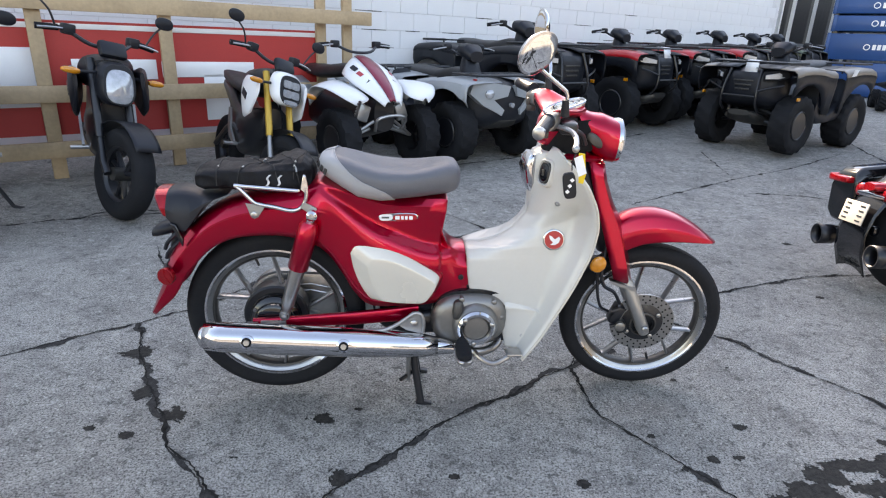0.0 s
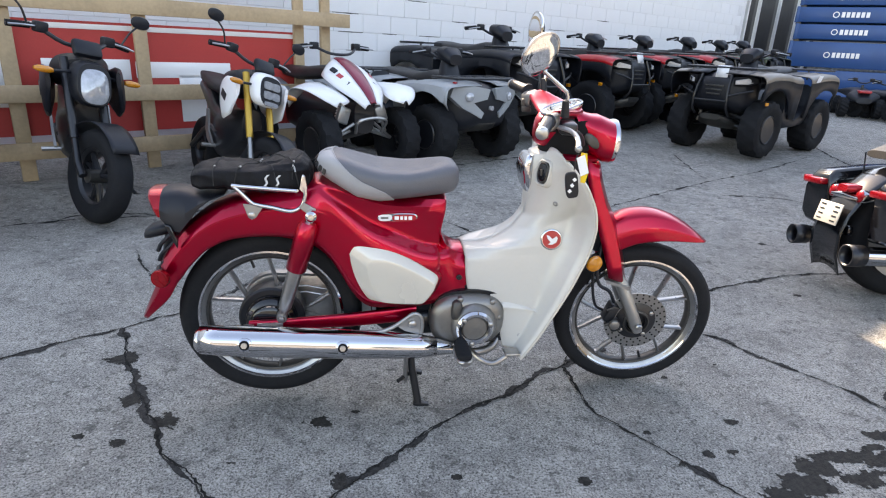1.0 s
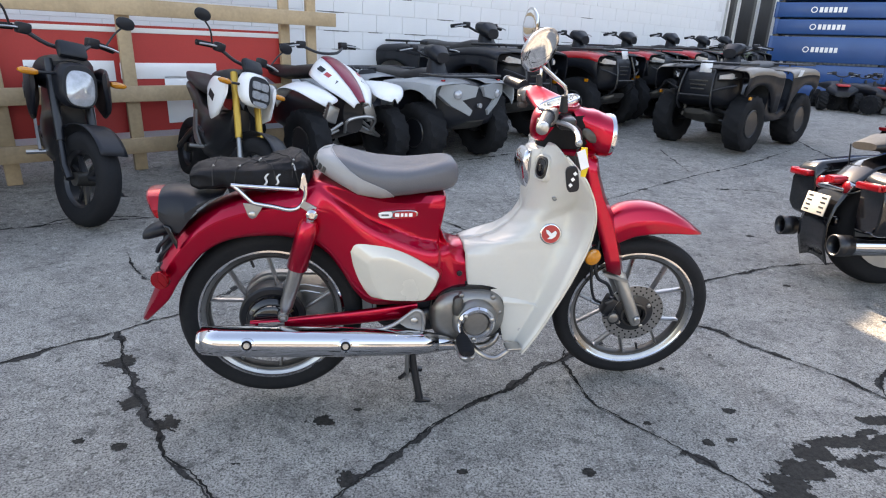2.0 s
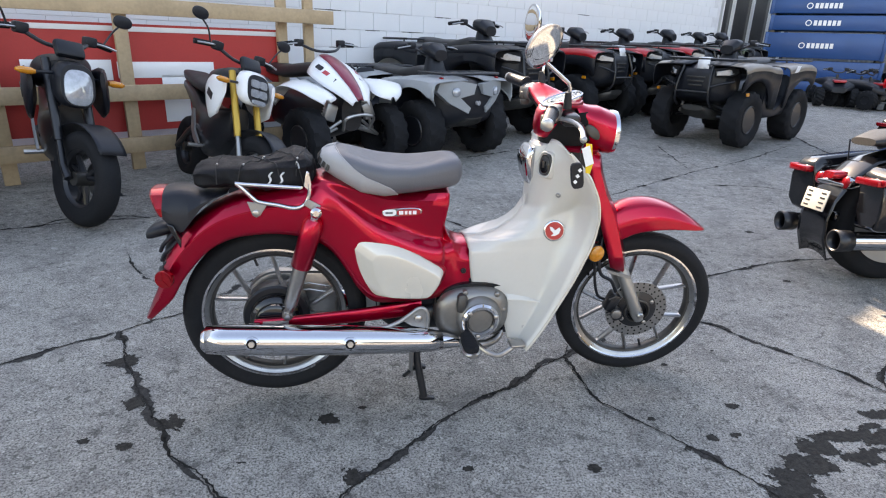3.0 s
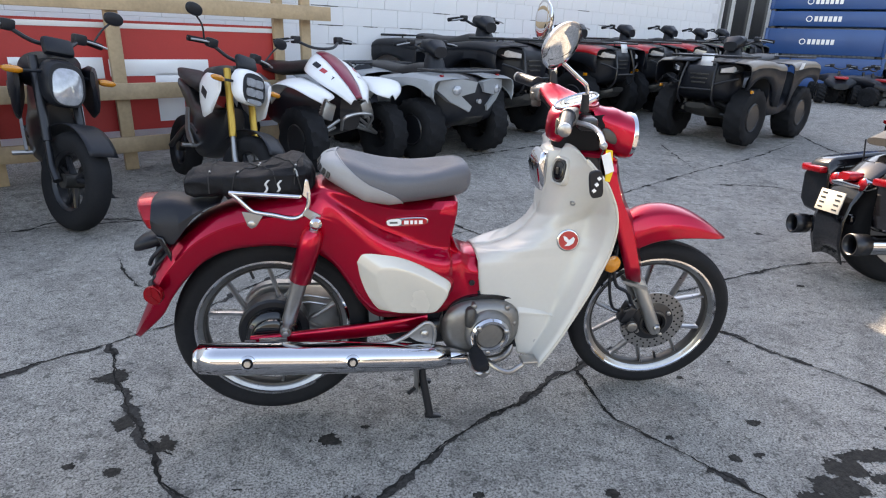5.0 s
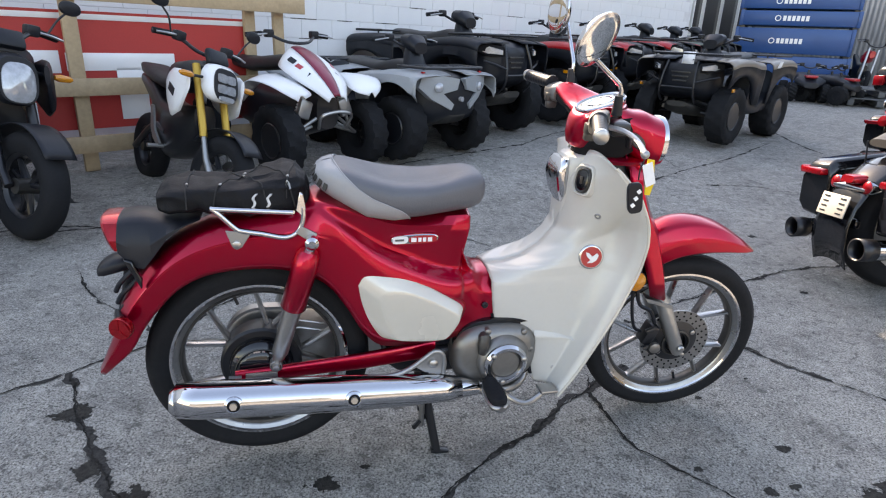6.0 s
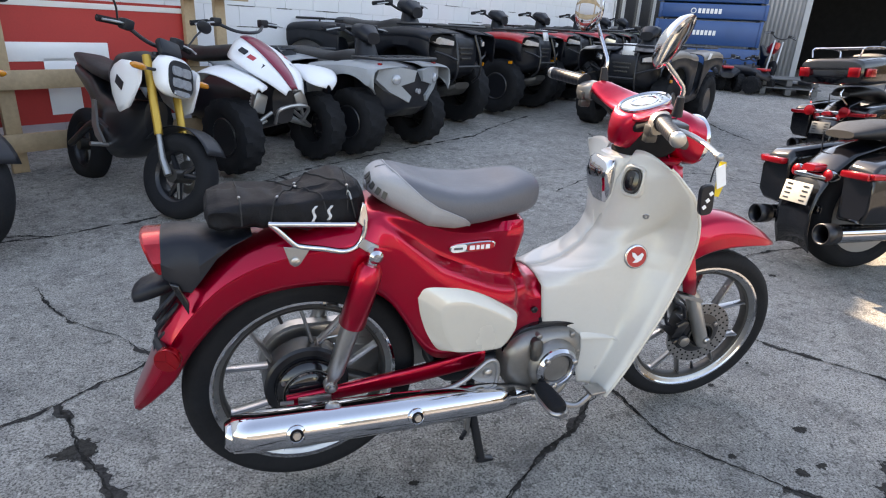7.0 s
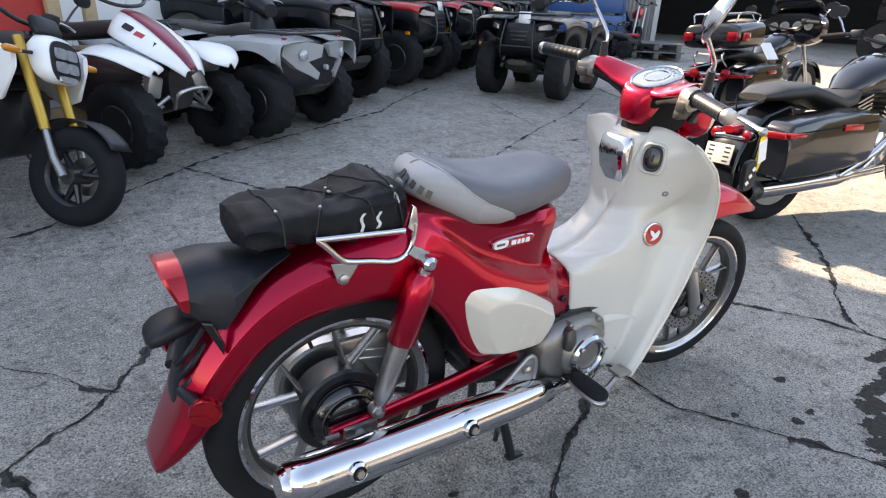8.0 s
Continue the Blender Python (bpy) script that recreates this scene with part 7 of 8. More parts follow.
# ---- small motorcycles ----
def moto_wheel(parent, x, r, w, n=3):
    c = V((x, 0, r))
    bm = B()
    prof = [(r - w * 0.5 + w * 0.5 * math.sin(math.pi * k / 10) ** 0.7, -w / 2 * math.cos(math.pi * k / 10)) for k in range(11)]
    lathe(bm, prof + [(r * 0.60, w * 0.36), (r * 0.60, -w * 0.36)], c, (0, 1, 0), 44, True)
    t = part("tyre", bm, "tyre", parent)
    bm = B()
    lathe(bm, [(r * 0.64, -w * 0.38), (r * 0.60, -w * 0.34), (r * 0.54, -w * 0.2), (r * 0.54, w * 0.2), (r * 0.60, w * 0.34), (r * 0.64, w * 0.38)], c, (0, 1, 0), 36, True)
    part("rim", bm, "black_metal", t)
    for k in range(n):
        bm = B()
        a = 2 * math.pi * k / n + 0.4
        d = V((math.cos(a), 0, math.sin(a)))
        for da in (-0.28, 0.28):
            e = V((math.cos(a + da), 0, math.sin(a + da)))
            tube(bm, [c + d * 0.03, c + e * r * 0.56], [0.022, 0.013], 8)
        part("spoke", bm, "black_metal", t)
    bm = B()
    lathe(bm, [(0.04, -0.07), (0.04, 0.07)], c, (0, 1, 0), 16)
    part("hub", bm, "dark_alloy", t)
    bm = B()
    lathe(bm, [(0.10, 0.058), (0.10, 0.062), (0.05, 0.062), (0.05, 0.058)], c, (0, 1, 0), 32, True)
    part("brake_disc", bm, "steel", t)
    return t


def moto(name, label, m, fork="gold", shroud="white_plastic", lamp="square", wheel=0.255, width=0.125, steer=0.0):
    """Small naked motorcycle facing +x, origin under its front axle."""
    t = thing(name, label, "motorcycle", m, "motorcycles on the lot")
    front = moto_wheel(t, 0.0, wheel, width)
    moto_wheel(t, -1.22, wheel, width + 0.01)
    top = V((-0.30, 0, 0.90))
    for s in (-1, 1):
        o = V((0, s * 0.095, 0))
        bm = B()
        tube(bm, [top + o, V((-0.115, 0, 0.47)) + o], 0.024, 14)
        f = part("fork_tube", bm, fork, t)
        bm = B()
        tube(bm, [V((-0.115, 0, 0.47)) + o, V((-0.06, 0, 0.34)) + o, V((0.0, 0, wheel)) + o], [0.016, 0.019, 0.022], 12)
        part("fork_slider", bm, "silver" if fork == "gold" else "black_metal", f)
        bm = B()
        quad_rings(bm, [oval((x, s * y, z), a, h, (0, 1, 0), (0, 0, 1), 16, 2.6) for x, y, z, a, h in ((-0.16, 0.175, 0.80, 0.012, 0.05), (-0.24, 0.190, 0.74, 0.022, 0.13), (-0.36, 0.185, 0.72, 0.026, 0.15), (-0.50, 0.155, 0.74, 0.022, 0.10), (-0.58, 0.14, 0.76, 0.012, 0.04))], True, True, True)
        sh = part("tank_shroud", bm, shroud, t)
        bm = B()
        box(bm, (-0.32, s * 0.214, 0.74), (0.09, 0.004, 0.05), Matrix.Rotation(radians(25), 3, "Y"))
        part("graphic_bar", bm, "black_plastic" if shroud != "black_plastic" else "dark_alloy", sh)
        bm = B()
        tube(bm, [(-0.20, s * 0.10, 0.83), (-0.19, s * 0.20, 0.82)], 0.009, 8)
        sg = part("signal_stalk", bm, "black_plastic", t)
        bm = B()
        quad_rings(bm, [oval((-0.18, s * y, 0.82), a, h, (1, 0, 0), (0, 0, 1), 14, 2.4) for y, a, h in ((0.20, 0.012, 0.012), (0.225, 0.024, 0.020), (0.275, 0.022, 0.018), (0.295, 0.008, 0.008))], True, True, True)
        part("turn_signal", bm, "amber_lens", sg, "amber turn signal")
        bm = B()
        tube(bm, ease([(-0.36, s * 0.26, 1.04), (-0.35, s * 0.30, 1.12), (-0.36, s * 0.35, 1.17)], 4), 0.006, 8)
        mi = part("mirror_stalk", bm, "black_metal", t)
        bm = B()
        quad_rings(bm, [oval((-0.36 + dx, s * 0.37, 1.20), 0.062 * k, 0.040 * k, (0, 1, 0), (0, 0, 1), 24, 2.2) for dx, k in ((0.016, 0.55), (0.010, 0.9), (0, 1.0), (-0.006, 0.96))], True, True, True)
        part("mirror_head", bm, "black_plastic", mi)
        bm = B()
        tube(bm, [(-0.62, s * 0.10, 0.34), (-0.62, s * 0.24, 0.34)], 0.014, 8)
        part("foot_peg", bm, "steel", t)
        bm = B()
        tube(bm, ease([(-0.60, s * 0.13, 0.44), (-0.80, s * 0.14, 0.46), (-1.22, s * 0.12, wheel)], 4), 0.022, 8)
        part("swing_arm", bm, "black_metal", t)
        bm = B()
        plate(bm, [(-0.78, 0.60), (-0.74, 0.60), (-0.70, 0.44), (-0.60, 0.36), (-0.62, 0.33), (-0.72, 0.38), (-0.77, 0.45)], 0.015)
        part("peg_bracket", moved(bm, Matrix.Translation((0, s * 0.165, 0))), "silver", t)
    # lamp
    bm = B()
    if lamp == "square":
        quad_rings(bm, [oval((-0.16 + dx, 0, 0.815), 0.115 * k, 0.115 * k, (0, 1, 0), (-0.25, 0, 1), 28, 3.0) for dx, k in ((-0.10, 0.7), (-0.04, 1.0), (0.02, 1.0), (0.045, 0.86))], True, True, True)
        hl = part("headlamp_shell", bm, shroud, t)
        bm = B()
        quad_rings(bm, [oval((-0.16 + dx, 0, 0.812), 0.098 * k, 0.103 * k, (0, 1, 0), (-0.25, 0, 1), 28, 3.0) for dx, k in ((0.03, 1.0), (0.052, 0.95))], True, True, True)
        part("headlamp_mask", bm, "black_plastic", hl)
        for y, z in ((-0.034, 0.045), (0.034, 0.045), (-0.034, -0.020), (0.034, -0.020)):
            bm = B()
            quad_rings(bm, [oval((-0.16 + dx - 0.25 * z, y, 0.805 + z), 0.036 * k, 0.028 * k, (0, 1, 0), (-0.25, 0, 1), 16, 4.0) for dx, k in ((0.05, 1.0), (0.064, 0.95))], True, True, True)
            part("headlamp_cell", bm, "clear_lens", hl)
        bm = B()
        quad_rings(bm, [oval((-0.16 + dx + 0.02, 0, 0.728), 0.06 * k, 0.016 * k, (0, 1, 0), (-0.25, 0, 1), 16, 4.0) for dx, k in ((0.05, 1.0), (0.062, 0.95))], True, True, True)
        part("headlamp_cell", bm, "clear_lens", hl)
    else:
        quad_rings(bm, [oval((-0.17 + dx, 0, 0.78), 0.105 * k, 0.125 * k, (0, 1, 0), (-0.2, 0, 1), 28, 2.8) for dx, k in ((-0.10, 0.7), (-0.04, 1.0), (0.02, 1.0), (0.045, 0.9))], True, True, True)
        hl = part("headlamp_shell", bm, "black_plastic", t)
        bm = B()
        quad_rings(bm, [oval((-0.17 + dx, 0, 0.77), 0.082 * k, 0.10 * k, (0, 1, 0), (-0.2, 0, 1), 28, 2.8) for dx, k in ((0.03, 1.0), (0.052, 0.96), (0.068, 0.6))], True, True, True)
        part("headlamp_lens", bm, "clear_lens", hl)
    bm = B()
    quad_rings(bm, [oval((x, 0, z), w, h, (0, 1, 0), (0, 0, 1), 24, 2.8) for x, z, w, h in ((-0.26, 0.84, 0.10, 0.07), (-0.36, 0.84, 0.15, 0.10), (-0.55, 0.82, 0.15, 0.10), (-0.68, 0.77, 0.12, 0.06))], True, True, True)
    part("tank", bm, "black_plastic", t)
    bm = B()
    quad_rings(bm, [oval((x, 0, z), w, h, (0, 1, 0), (0, 0, 1), 24, 3.0) for x, z, w, h in ((-0.62, 0.775, 0.10, 0.03), (-0.75, 0.76, 0.13, 0.045), (-0.95, 0.79, 0.13, 0.05), (-1.18, 0.83, 0.11, 0.045), (-1.32, 0.85, 0.07, 0.025))], True, True, True)
    part("seat", bm, "leather", t)
    bm = B()
    quad_rings(bm, [oval((x, 0, z), w, h, (0, 1, 0), (0, 0, 1), 20, 3.0) for x, z, w, h in ((-0.30, 0.56, 0.07, 0.10), (-0.42, 0.48, 0.13, 0.17), (-0.65, 0.44, 0.15, 0.19), (-0.85, 0.52, 0.12, 0.14), (-1.0, 0.66, 0.10, 0.09), (-1.3, 0.76, 0.07, 0.04))], True, True, True)
    part("engine_and_frame", bm, "black_metal", t)
    bm = B()
    quad_rings(bm, [[V((0.0 + math.cos(radians(a)) * (wheel + 0.035), y, wheel + math.sin(radians(a)) * (wheel + 0.035) - 0.25 * y * y)) for y in (-0.075, -0.05, 0, 0.05, 0.075)] for a in range(35, 150, 9)], False)
    part("front_mudguard", bm, "black_plastic", t, solid=0.004)
    handlebar(t, -0.32, 1.0, 0.34, 0.04, 0.10, False)
    bm = B()
    box(bm, (-0.24, 0, 0.97), (0.05, 0.16, 0.10), Matrix.Rotation(radians(-30), 3, "Y"), 0.02)
    part("display_pod", bm, "black_plastic", t)
    pivot = V((-0.22, 0, 0.70))
    turn = Matrix.Translation(pivot) @ Matrix.Rotation(radians(steer), 4, V((-0.40, 0, 0.92))) @ Matrix.Translation(-pivot)
    for o in list(t.children):
        base = o.name.split(".")[0]
        if base in ("fork_tube", "headlamp_shell", "front_mudguard", "handlebar", "display_pod", "mirror_stalk", "signal_stalk") or o == front:
            o.matrix_local = turn
    bm = B()
    tube(bm, [(-0.62, 0.10, 0.32), (-0.55, 0.26, 0.03), (-0.53, 0.30, 0.012)], [0.012, 0.012, 0.02], 8)
    part("side_stand", bm, "black_metal", t)
    return t


moto("motorcycle", "white and black small motorcycle with gold fork on its stand", facing(-0.39, 2.40, -60.0, -9.5), steer=18.0)
moto("motorcycle", "black small motorcycle with a rounded clear headlamp", facing(-1.32, 2.08, -64.0, -2.0) @ Matrix.Scale(1.08, 4), "black_metal", "black_plastic", "round", 0.275, 0.125, steer=24.0)
moto("motorcycle", "black small motorcycle beside its twin at the fence", facing(-2.12, 1.64, -64.0, -2.0) @ Matrix.Scale(1.08, 4), "black_metal", "black_plastic", "round", 0.275, 0.125, steer=24.0)


# ---- touring motorcycles ----
def tourer(name, label, m, pack=False, bag="black_gloss"):
    """Large touring motorcycle facing +x, origin under its rear axle."""
    t = thing(name, label, "motorcycle", m, "touring motorcycles")
    for x, r, w in ((0.0, 0.325, 0.18), (1.62, 0.33, 0.13)):
        c = V((x, 0, r))
        bm = B()
        prof = [(r - w * 0.45 + w * 0.45 * math.sin(math.pi * k / 10) ** 0.6, -w / 2 * math.cos(math.pi * k / 10)) for k in range(11)]
        lathe(bm, prof + [(r * 0.66, w * 0.36), (r * 0.66, -w * 0.36)], c, (0, 1, 0), 44, True)
        ty = part("tyre", bm, "tyre", t)
        bm = B()
        lathe(bm, [(r * 0.68, -w * 0.40), (r * 0.60, -w * 0.30), (r * 0.2, -w * 0.25), (r * 0.2, w * 0.25), (r * 0.60, w * 0.30), (r * 0.68, w * 0.40)], c, (0, 1, 0), 36)
        part("rim", bm, "silver", ty)
    bm = B()
    quad_rings(bm, [[V((math.cos(radians(a)) * rr, y * 0.115, 0.325 + math.sin(radians(a)) * rr - 0.03 * y * y)) for y in (-1, -0.8, -0.4, 0, 0.4, 0.8, 1)] for a, rr in ((205, 0.41), (190, 0.41), (175, 0.41), (160, 0.405), (140, 0.40), (120, 0.40), (95, 0.40), (70, 0.40))], False)
    part("rear_mudguard", bm, "black_gloss", t, "gloss black rear mudguard", solid=0.006)
    for s in (-1, 1):
        bm = B()
        quad_rings(bm, [[V((x, s * y, z)) for x, y, z in ((bx, 0.185, zb), (bx, 0.335, zb + 0.01), (bx - 0.02, 0.36, zb + 0.06), (bx - 0.02, 0.365, zt - 0.08), (bx + 0.0, 0.345, zt - 0.01), (bx, 0.20, zt), (bx, 0.175, zt - 0.05))] for bx, zb, zt in ((-0.325, 0.33, 0.605), (-0.29, 0.32, 0.64), (-0.05, 0.325, 0.675), (0.20, 0.345, 0.69), (0.40, 0.38, 0.685), (0.43, 0.41, 0.645))], True, True, True)
        bagp = part("saddlebag", bm, bag, t, "gloss black hard saddlebag", bevel=0.015)
        bm = B()
        tube(bm, [(-0.30, s * 0.366, 0.585), (0.05, s * 0.370, 0.605), (0.40, s * 0.366, 0.625)], 0.004, 6)
        part("lid_seam", bm, "dark", bagp)
        bm = B()
        box(bm, (-0.345, s * 0.275, 0.570), (0.05, 0.16, 0.035), None, 0.010)
        box(bm, (-0.29, s * 0.362, 0.575), (0.13, 0.03, 0.03), None, 0.008)
        part("marker_lamp", bm, "red_lens", bagp, "red marker lamp")
        bm = B()
        box(bm, (0.16, s * 0.370, 0.60), (0.16, 0.012, 0.035), None, 0.006)
        part("side_reflector", bm, "red_lens", bagp)
        # exhaust with a slash-cut tip
        y = s * 0.235
        bm = B()
        tube(bm, [(-0.43, y, 0.262), (-0.38, y, 0.262), (-0.1, y, 0.265), (0.30, y * 0.98, 0.275), (0.42, y * 0.95, 0.28), (0.80, y * 0.85, 0.30)], [0.052, 0.050, 0.047, 0.045, 0.034, 0.032], 24, False)
        ex = part("exhaust", bm, "chrome", t, "chromed slip-on exhaust", solid=0.003)
        bm = B()
        tube(bm, [(-0.44, y, 0.262), (-0.36, y, 0.262)], [0.056, 0.054], 24, False)
        part("exhaust_tip", bm, "black_metal", ex, solid=0.008)
        # near-black disc closing the pipe, for the shade deep in its bore
        bm = B()
        lathe(bm, [(0.048, 0), (0.001, 0.001)], (-0.33, y, 0.262), (-1, 0, 0), 20)
        part("exhaust_bore", bm, "dark", ex)
        bm = B()
        lathe(bm, [(0.020, -0.02), (0.034, 0.015), (0.036, 0.035), (0.033, 0.045)], (-0.30, s * 0.105, 0.535), (-1, 0, 0.1), 20)
        sg = part("rear_signal", bm, "chrome", t)
        bm = B()
        lathe(bm, [(0.033, 0.043), (0.026, 0.050), (0.001, 0.053)], (-0.30, s * 0.105, 0.535), (-1, 0, 0.1), 20)
        part("signal_lens", bm, "red_lens", sg)
        bm = B()
        tube(bm, ease([(0.30, s * 0.26, 0.30), (0.50, s * 0.30, 0.42), (0.62, s * 0.30, 0.50), (0.66, s * 0.24, 0.40), (0.60, s * 0.20, 0.30)], 5), 0.019, 10)
        part("engine_guard", bm, "chrome", t)
        bm = B()
        lathe(bm, [(0.11, 0.0), (0.11, 0.05), (0.08, 0.07), (0.001, 0.07)], (0.70, s * 0.16, 0.42), (0, s, 0), 28)
        part("engine_cover", bm, "chrome", t)
        bm = B()
        tube(bm, [(1.25, s * 0.11, 0.92), (1.50, s * 0.11, 0.45), (1.62, s * 0.11, 0.33)], [0.026, 0.028, 0.03], 12)
        part("fork_leg", bm, "chrome", t)
        bm = B()
        tube(bm, ease([(1.05, s * 0.36, 1.10), (1.04, s * 0.40, 1.18), (1.05, s * 0.43, 1.22)], 3), 0.007, 8)
        mi = part("mirror_stalk", bm, "chrome", t)
        bm = B()
        quad_rings(bm, [oval((1.05 + dx, s * 0.44, 1.25), 0.07 * k, 0.042 * k, (0, 1, 0), (0, 0, 1), 20, 2.4) for dx, k in ((0.02, 0.6), (0.005, 1.0), (-0.006, 0.95))], True, True, True)
        part("mirror_head", bm, "black_gloss", mi)
    # tail bar, lamp, plate
    bm = B()
    quad_rings(bm, [oval((-0.335, y, 0.525), 0.020, h, (1, 0, 0), (0, 0, 1), 14, 2.2) for y, h in ((-0.105, 0.014), (-0.07, 0.018), (0, 0.024), (0.07, 0.018), (0.105, 0.014))], True, True, True)
    part("light_bar", bm, "chrome", t)
    bm = B()
    quad_rings(bm, [oval((-0.325 + dx, 0, 0.568), 0.052 * k, 0.022 * k, (0, 1, 0), (0.2, 0, 1), 20, 3.5) for dx, k in ((0.03, 1.0), (-0.03, 1.0), (-0.045, 0.8))], True, True, True)
    part("tail_lamp", bm, "red_lens", t, "red tail lamp")
    if pack:
        for y in (-0.17, 0.17):
            bm = B()
            lathe(bm, [(0.030, -0.03), (0.050, 0.010), (0.052, 0.028), (0.046, 0.040), (0.001, 0.048)], (-0.345, y, 0.585), (-1, 0, 0.1), 22)
            part("round_tail_lamp", bm, "red_lens", t, "round red tail lamp")
        bm = B()
        tube(bm, [(-0.335, -0.20, 0.580), (-0.335, 0.20, 0.580)], 0.020, 12)
        part("lamp_bar", bm, "chrome", t)
    bm = B()
    box(bm, (-0.415, 0, 0.435), (0.006, 0.185, 0.112), Matrix.Rotation(radians(12), 3, "Y"), 0.002)
    pl = part("number_plate", bm, "pallet_grey" if pack else "plate_cream", t, "plate with plain dark bars")
    for y in (-0.055, 0.055):
        for k in range(4):
            bm = B()
            box(bm, (-0.4195 - (0.435 - (0.475 - 0.024 * k)) * 0.21 + 0.0, y, 0.473 - 0.025 * k), (0.004, 0.035, 0.007), Matrix.Rotation(radians(12), 3, "Y"))
            part("plate_bar", bm, "black_plastic", pl)
    bm = B()
    box(bm, (-0.36, 0, 0.36), (0.03, 0.24, 0.05), None, 0.01)
    part("bumper", bm, "black_gloss", t)
    # seat, tank, engine, fairing
    bm = B()
    quad_rings(bm, [oval((x, 0, z), w, h, (0, 1, 0), (0, 0, 1), 24, 2.8) for x, z, w, h in ((-0.22, 0.745, 0.09, 0.02), (-0.1, 0.765, 0.15, 0.045), (0.08, 0.775, 0.17, 0.05), (0.20, 0.745, 0.18, 0.05), (0.35, 0.70, 0.19, 0.05), (0.50, 0.72, 0.16, 0.05), (0.62, 0.76, 0.10, 0.03))], True, True, True)
    part("seat", bm, "leather", t, "black leather two-up seat")
    bm = B()
    quad_rings(bm, [oval((x, 0, z), w, h, (0, 1, 0), (0, 0, 1), 24, 2.5) for x, z, w, h in ((0.52, 0.74, 0.06, 0.04), (0.64, 0.80, 0.13, 0.09), (0.80, 0.85, 0.17, 0.12), (0.98, 0.87, 0.17, 0.12), (1.12, 0.88, 0.12, 0.09), (1.18, 0.88, 0.06, 0.05))], True, True, True)
    part("tank", bm, "black_gloss", t, "gloss black fuel tank")
    bm = B()
    lathe(bm, [(0.04, 0), (0.045, 0.01), (0.03, 0.02), (0.001, 0.022)], (0.86, 0, 0.965), (0, 0, 1), 20)
    part("fuel_cap", bm, "chrome", t)
    bm = B()
    quad_rings(bm, [oval((x, 0, z), w, h, (0, 1, 0), (0, 0, 1), 20, 3.2) for x, z, w, h in ((0.25, 0.45, 0.12, 0.15), (0.5, 0.42, 0.16, 0.20), (0.8, 0.42, 0.17, 0.22), (1.05, 0.45, 0.10, 0.20), (1.15, 0.5, 0.05, 0.15))], True, True, True)
    part("engine_and_frame", bm, "dark_alloy", t)
    for x, lean in ((0.66, -20), (0.88, 20)):
        for k in range(9):
            bm = B()
            box(bm, (x + 0.10 * math.sin(radians(lean)) * k / 8, 0, 0.52 + 0.20 * k / 8), (0.14, 0.25, 0.010), Matrix.Rotation(radians(lean), 3, "Y"))
            part("cylinder_fin", bm, "steel", t)
    bm = B()
    quad_rings(bm, [[V((math.cos(radians(a)) * 0.37 + 1.62, y * 0.09, 0.33 + math.sin(radians(a)) * 0.37 - 0.02 * y * y)) for y in (-1, -0.6, 0, 0.6, 1)] for a in range(15, 200, 12)], False)
    part("front_mudguard", bm, "black_gloss", t, solid=0.005)
    bm = B()
    rr = []
    for x, z, w, h in ((1.16, 1.04, 0.34, 0.15), (1.24, 1.04, 0.36, 0.18), (1.36, 1.02, 0.31, 0.18), (1.46, 1.00, 0.18, 0.13), (1.50, 0.99, 0.08, 0.06)):
        rr.append(oval((x, 0, z), w, h, (0, 1, 0), (0, 0, 1), 28, 2.5))
    quad_rings(bm, rr, True, True, True)
    fa = part("fairing", bm, "black_gloss", t, "gloss black fork-mounted fairing")
    for y in (-0.19, -0.07, 0.07, 0.19):
        bm = B()
        lathe(bm, [(0.045 if abs(y) > 0.1 else 0.05, 0.0), (0.045 if abs(y) > 0.1 else 0.05, 0.012), (0.038, 0.012), (0.036, 0.004), (0.001, 0.004)], (1.155, y, 1.06), (-1, 0, 0), 20)
        part("gauge", bm, "silver", fa)
    bm = B()
    quad_rings(bm, [[V((x, y, z)) for y in np.linspace(-w, w, 7)] for x, z, w in ((1.26, 1.20, 0.30), (1.22, 1.28, 0.28), (1.16, 1.36, 0.22))], False)
    part("windscreen", bm, "black_gloss", fa, solid=0.004)
    handlebar(t, 1.10, 1.06, 0.42, 0.04, 0.22, False)
    bm = B()
    tube(bm, [(-0.20, 0.10, 0.56), (-0.22, 0.10, 0.75)], 0.004, 6)
    part("aerial", bm, "black_metal", t)
    if pack:
        bm = B()
        quad_rings(bm, [oval((x, 0, z), w, h, (0, 1, 0), (0, 0, 1), 28, 4.5) for x, z, w, h in ((-0.44, 0.94, 0.27, 0.095), (-0.42, 0.945, 0.30, 0.115), (-0.2, 0.955, 0.315, 0.13), (0.02, 0.965, 0.30, 0.13), (0.05, 0.965, 0.25, 0.11))], True, True, True)
        tp = part("tour_pack", bm, "black_gloss", t, "gloss black top case with red lamps")
        bm = B()
        for z in (0.905, 0.975):
            box(bm, (-0.452, 0, z), (0.012, 0.36, 0.012))
        part("case_trim", bm, "chrome", tp)
        for s in (-1, 1):
            bm = B()
            box(bm, (-0.448, s * 0.235, 0.940), (0.03, 0.10, 0.085), None, 0.008)
            box(bm, (-0.34, s * 0.312, 0.940), (0.13, 0.02, 0.075), None, 0.008)
            part("case_lamp", bm, "red_lens", tp, "red side lamp")
            bm = B()
            tube(bm, ease([(0.0, s * 0.22, 1.07), (-0.02, s * 0.24, 1.15), (-0.36, s * 0.24, 1.155), (-0.40, s * 0.22, 1.07)], 3), 0.008, 8)
            part("case_rail", bm, "chrome", tp)
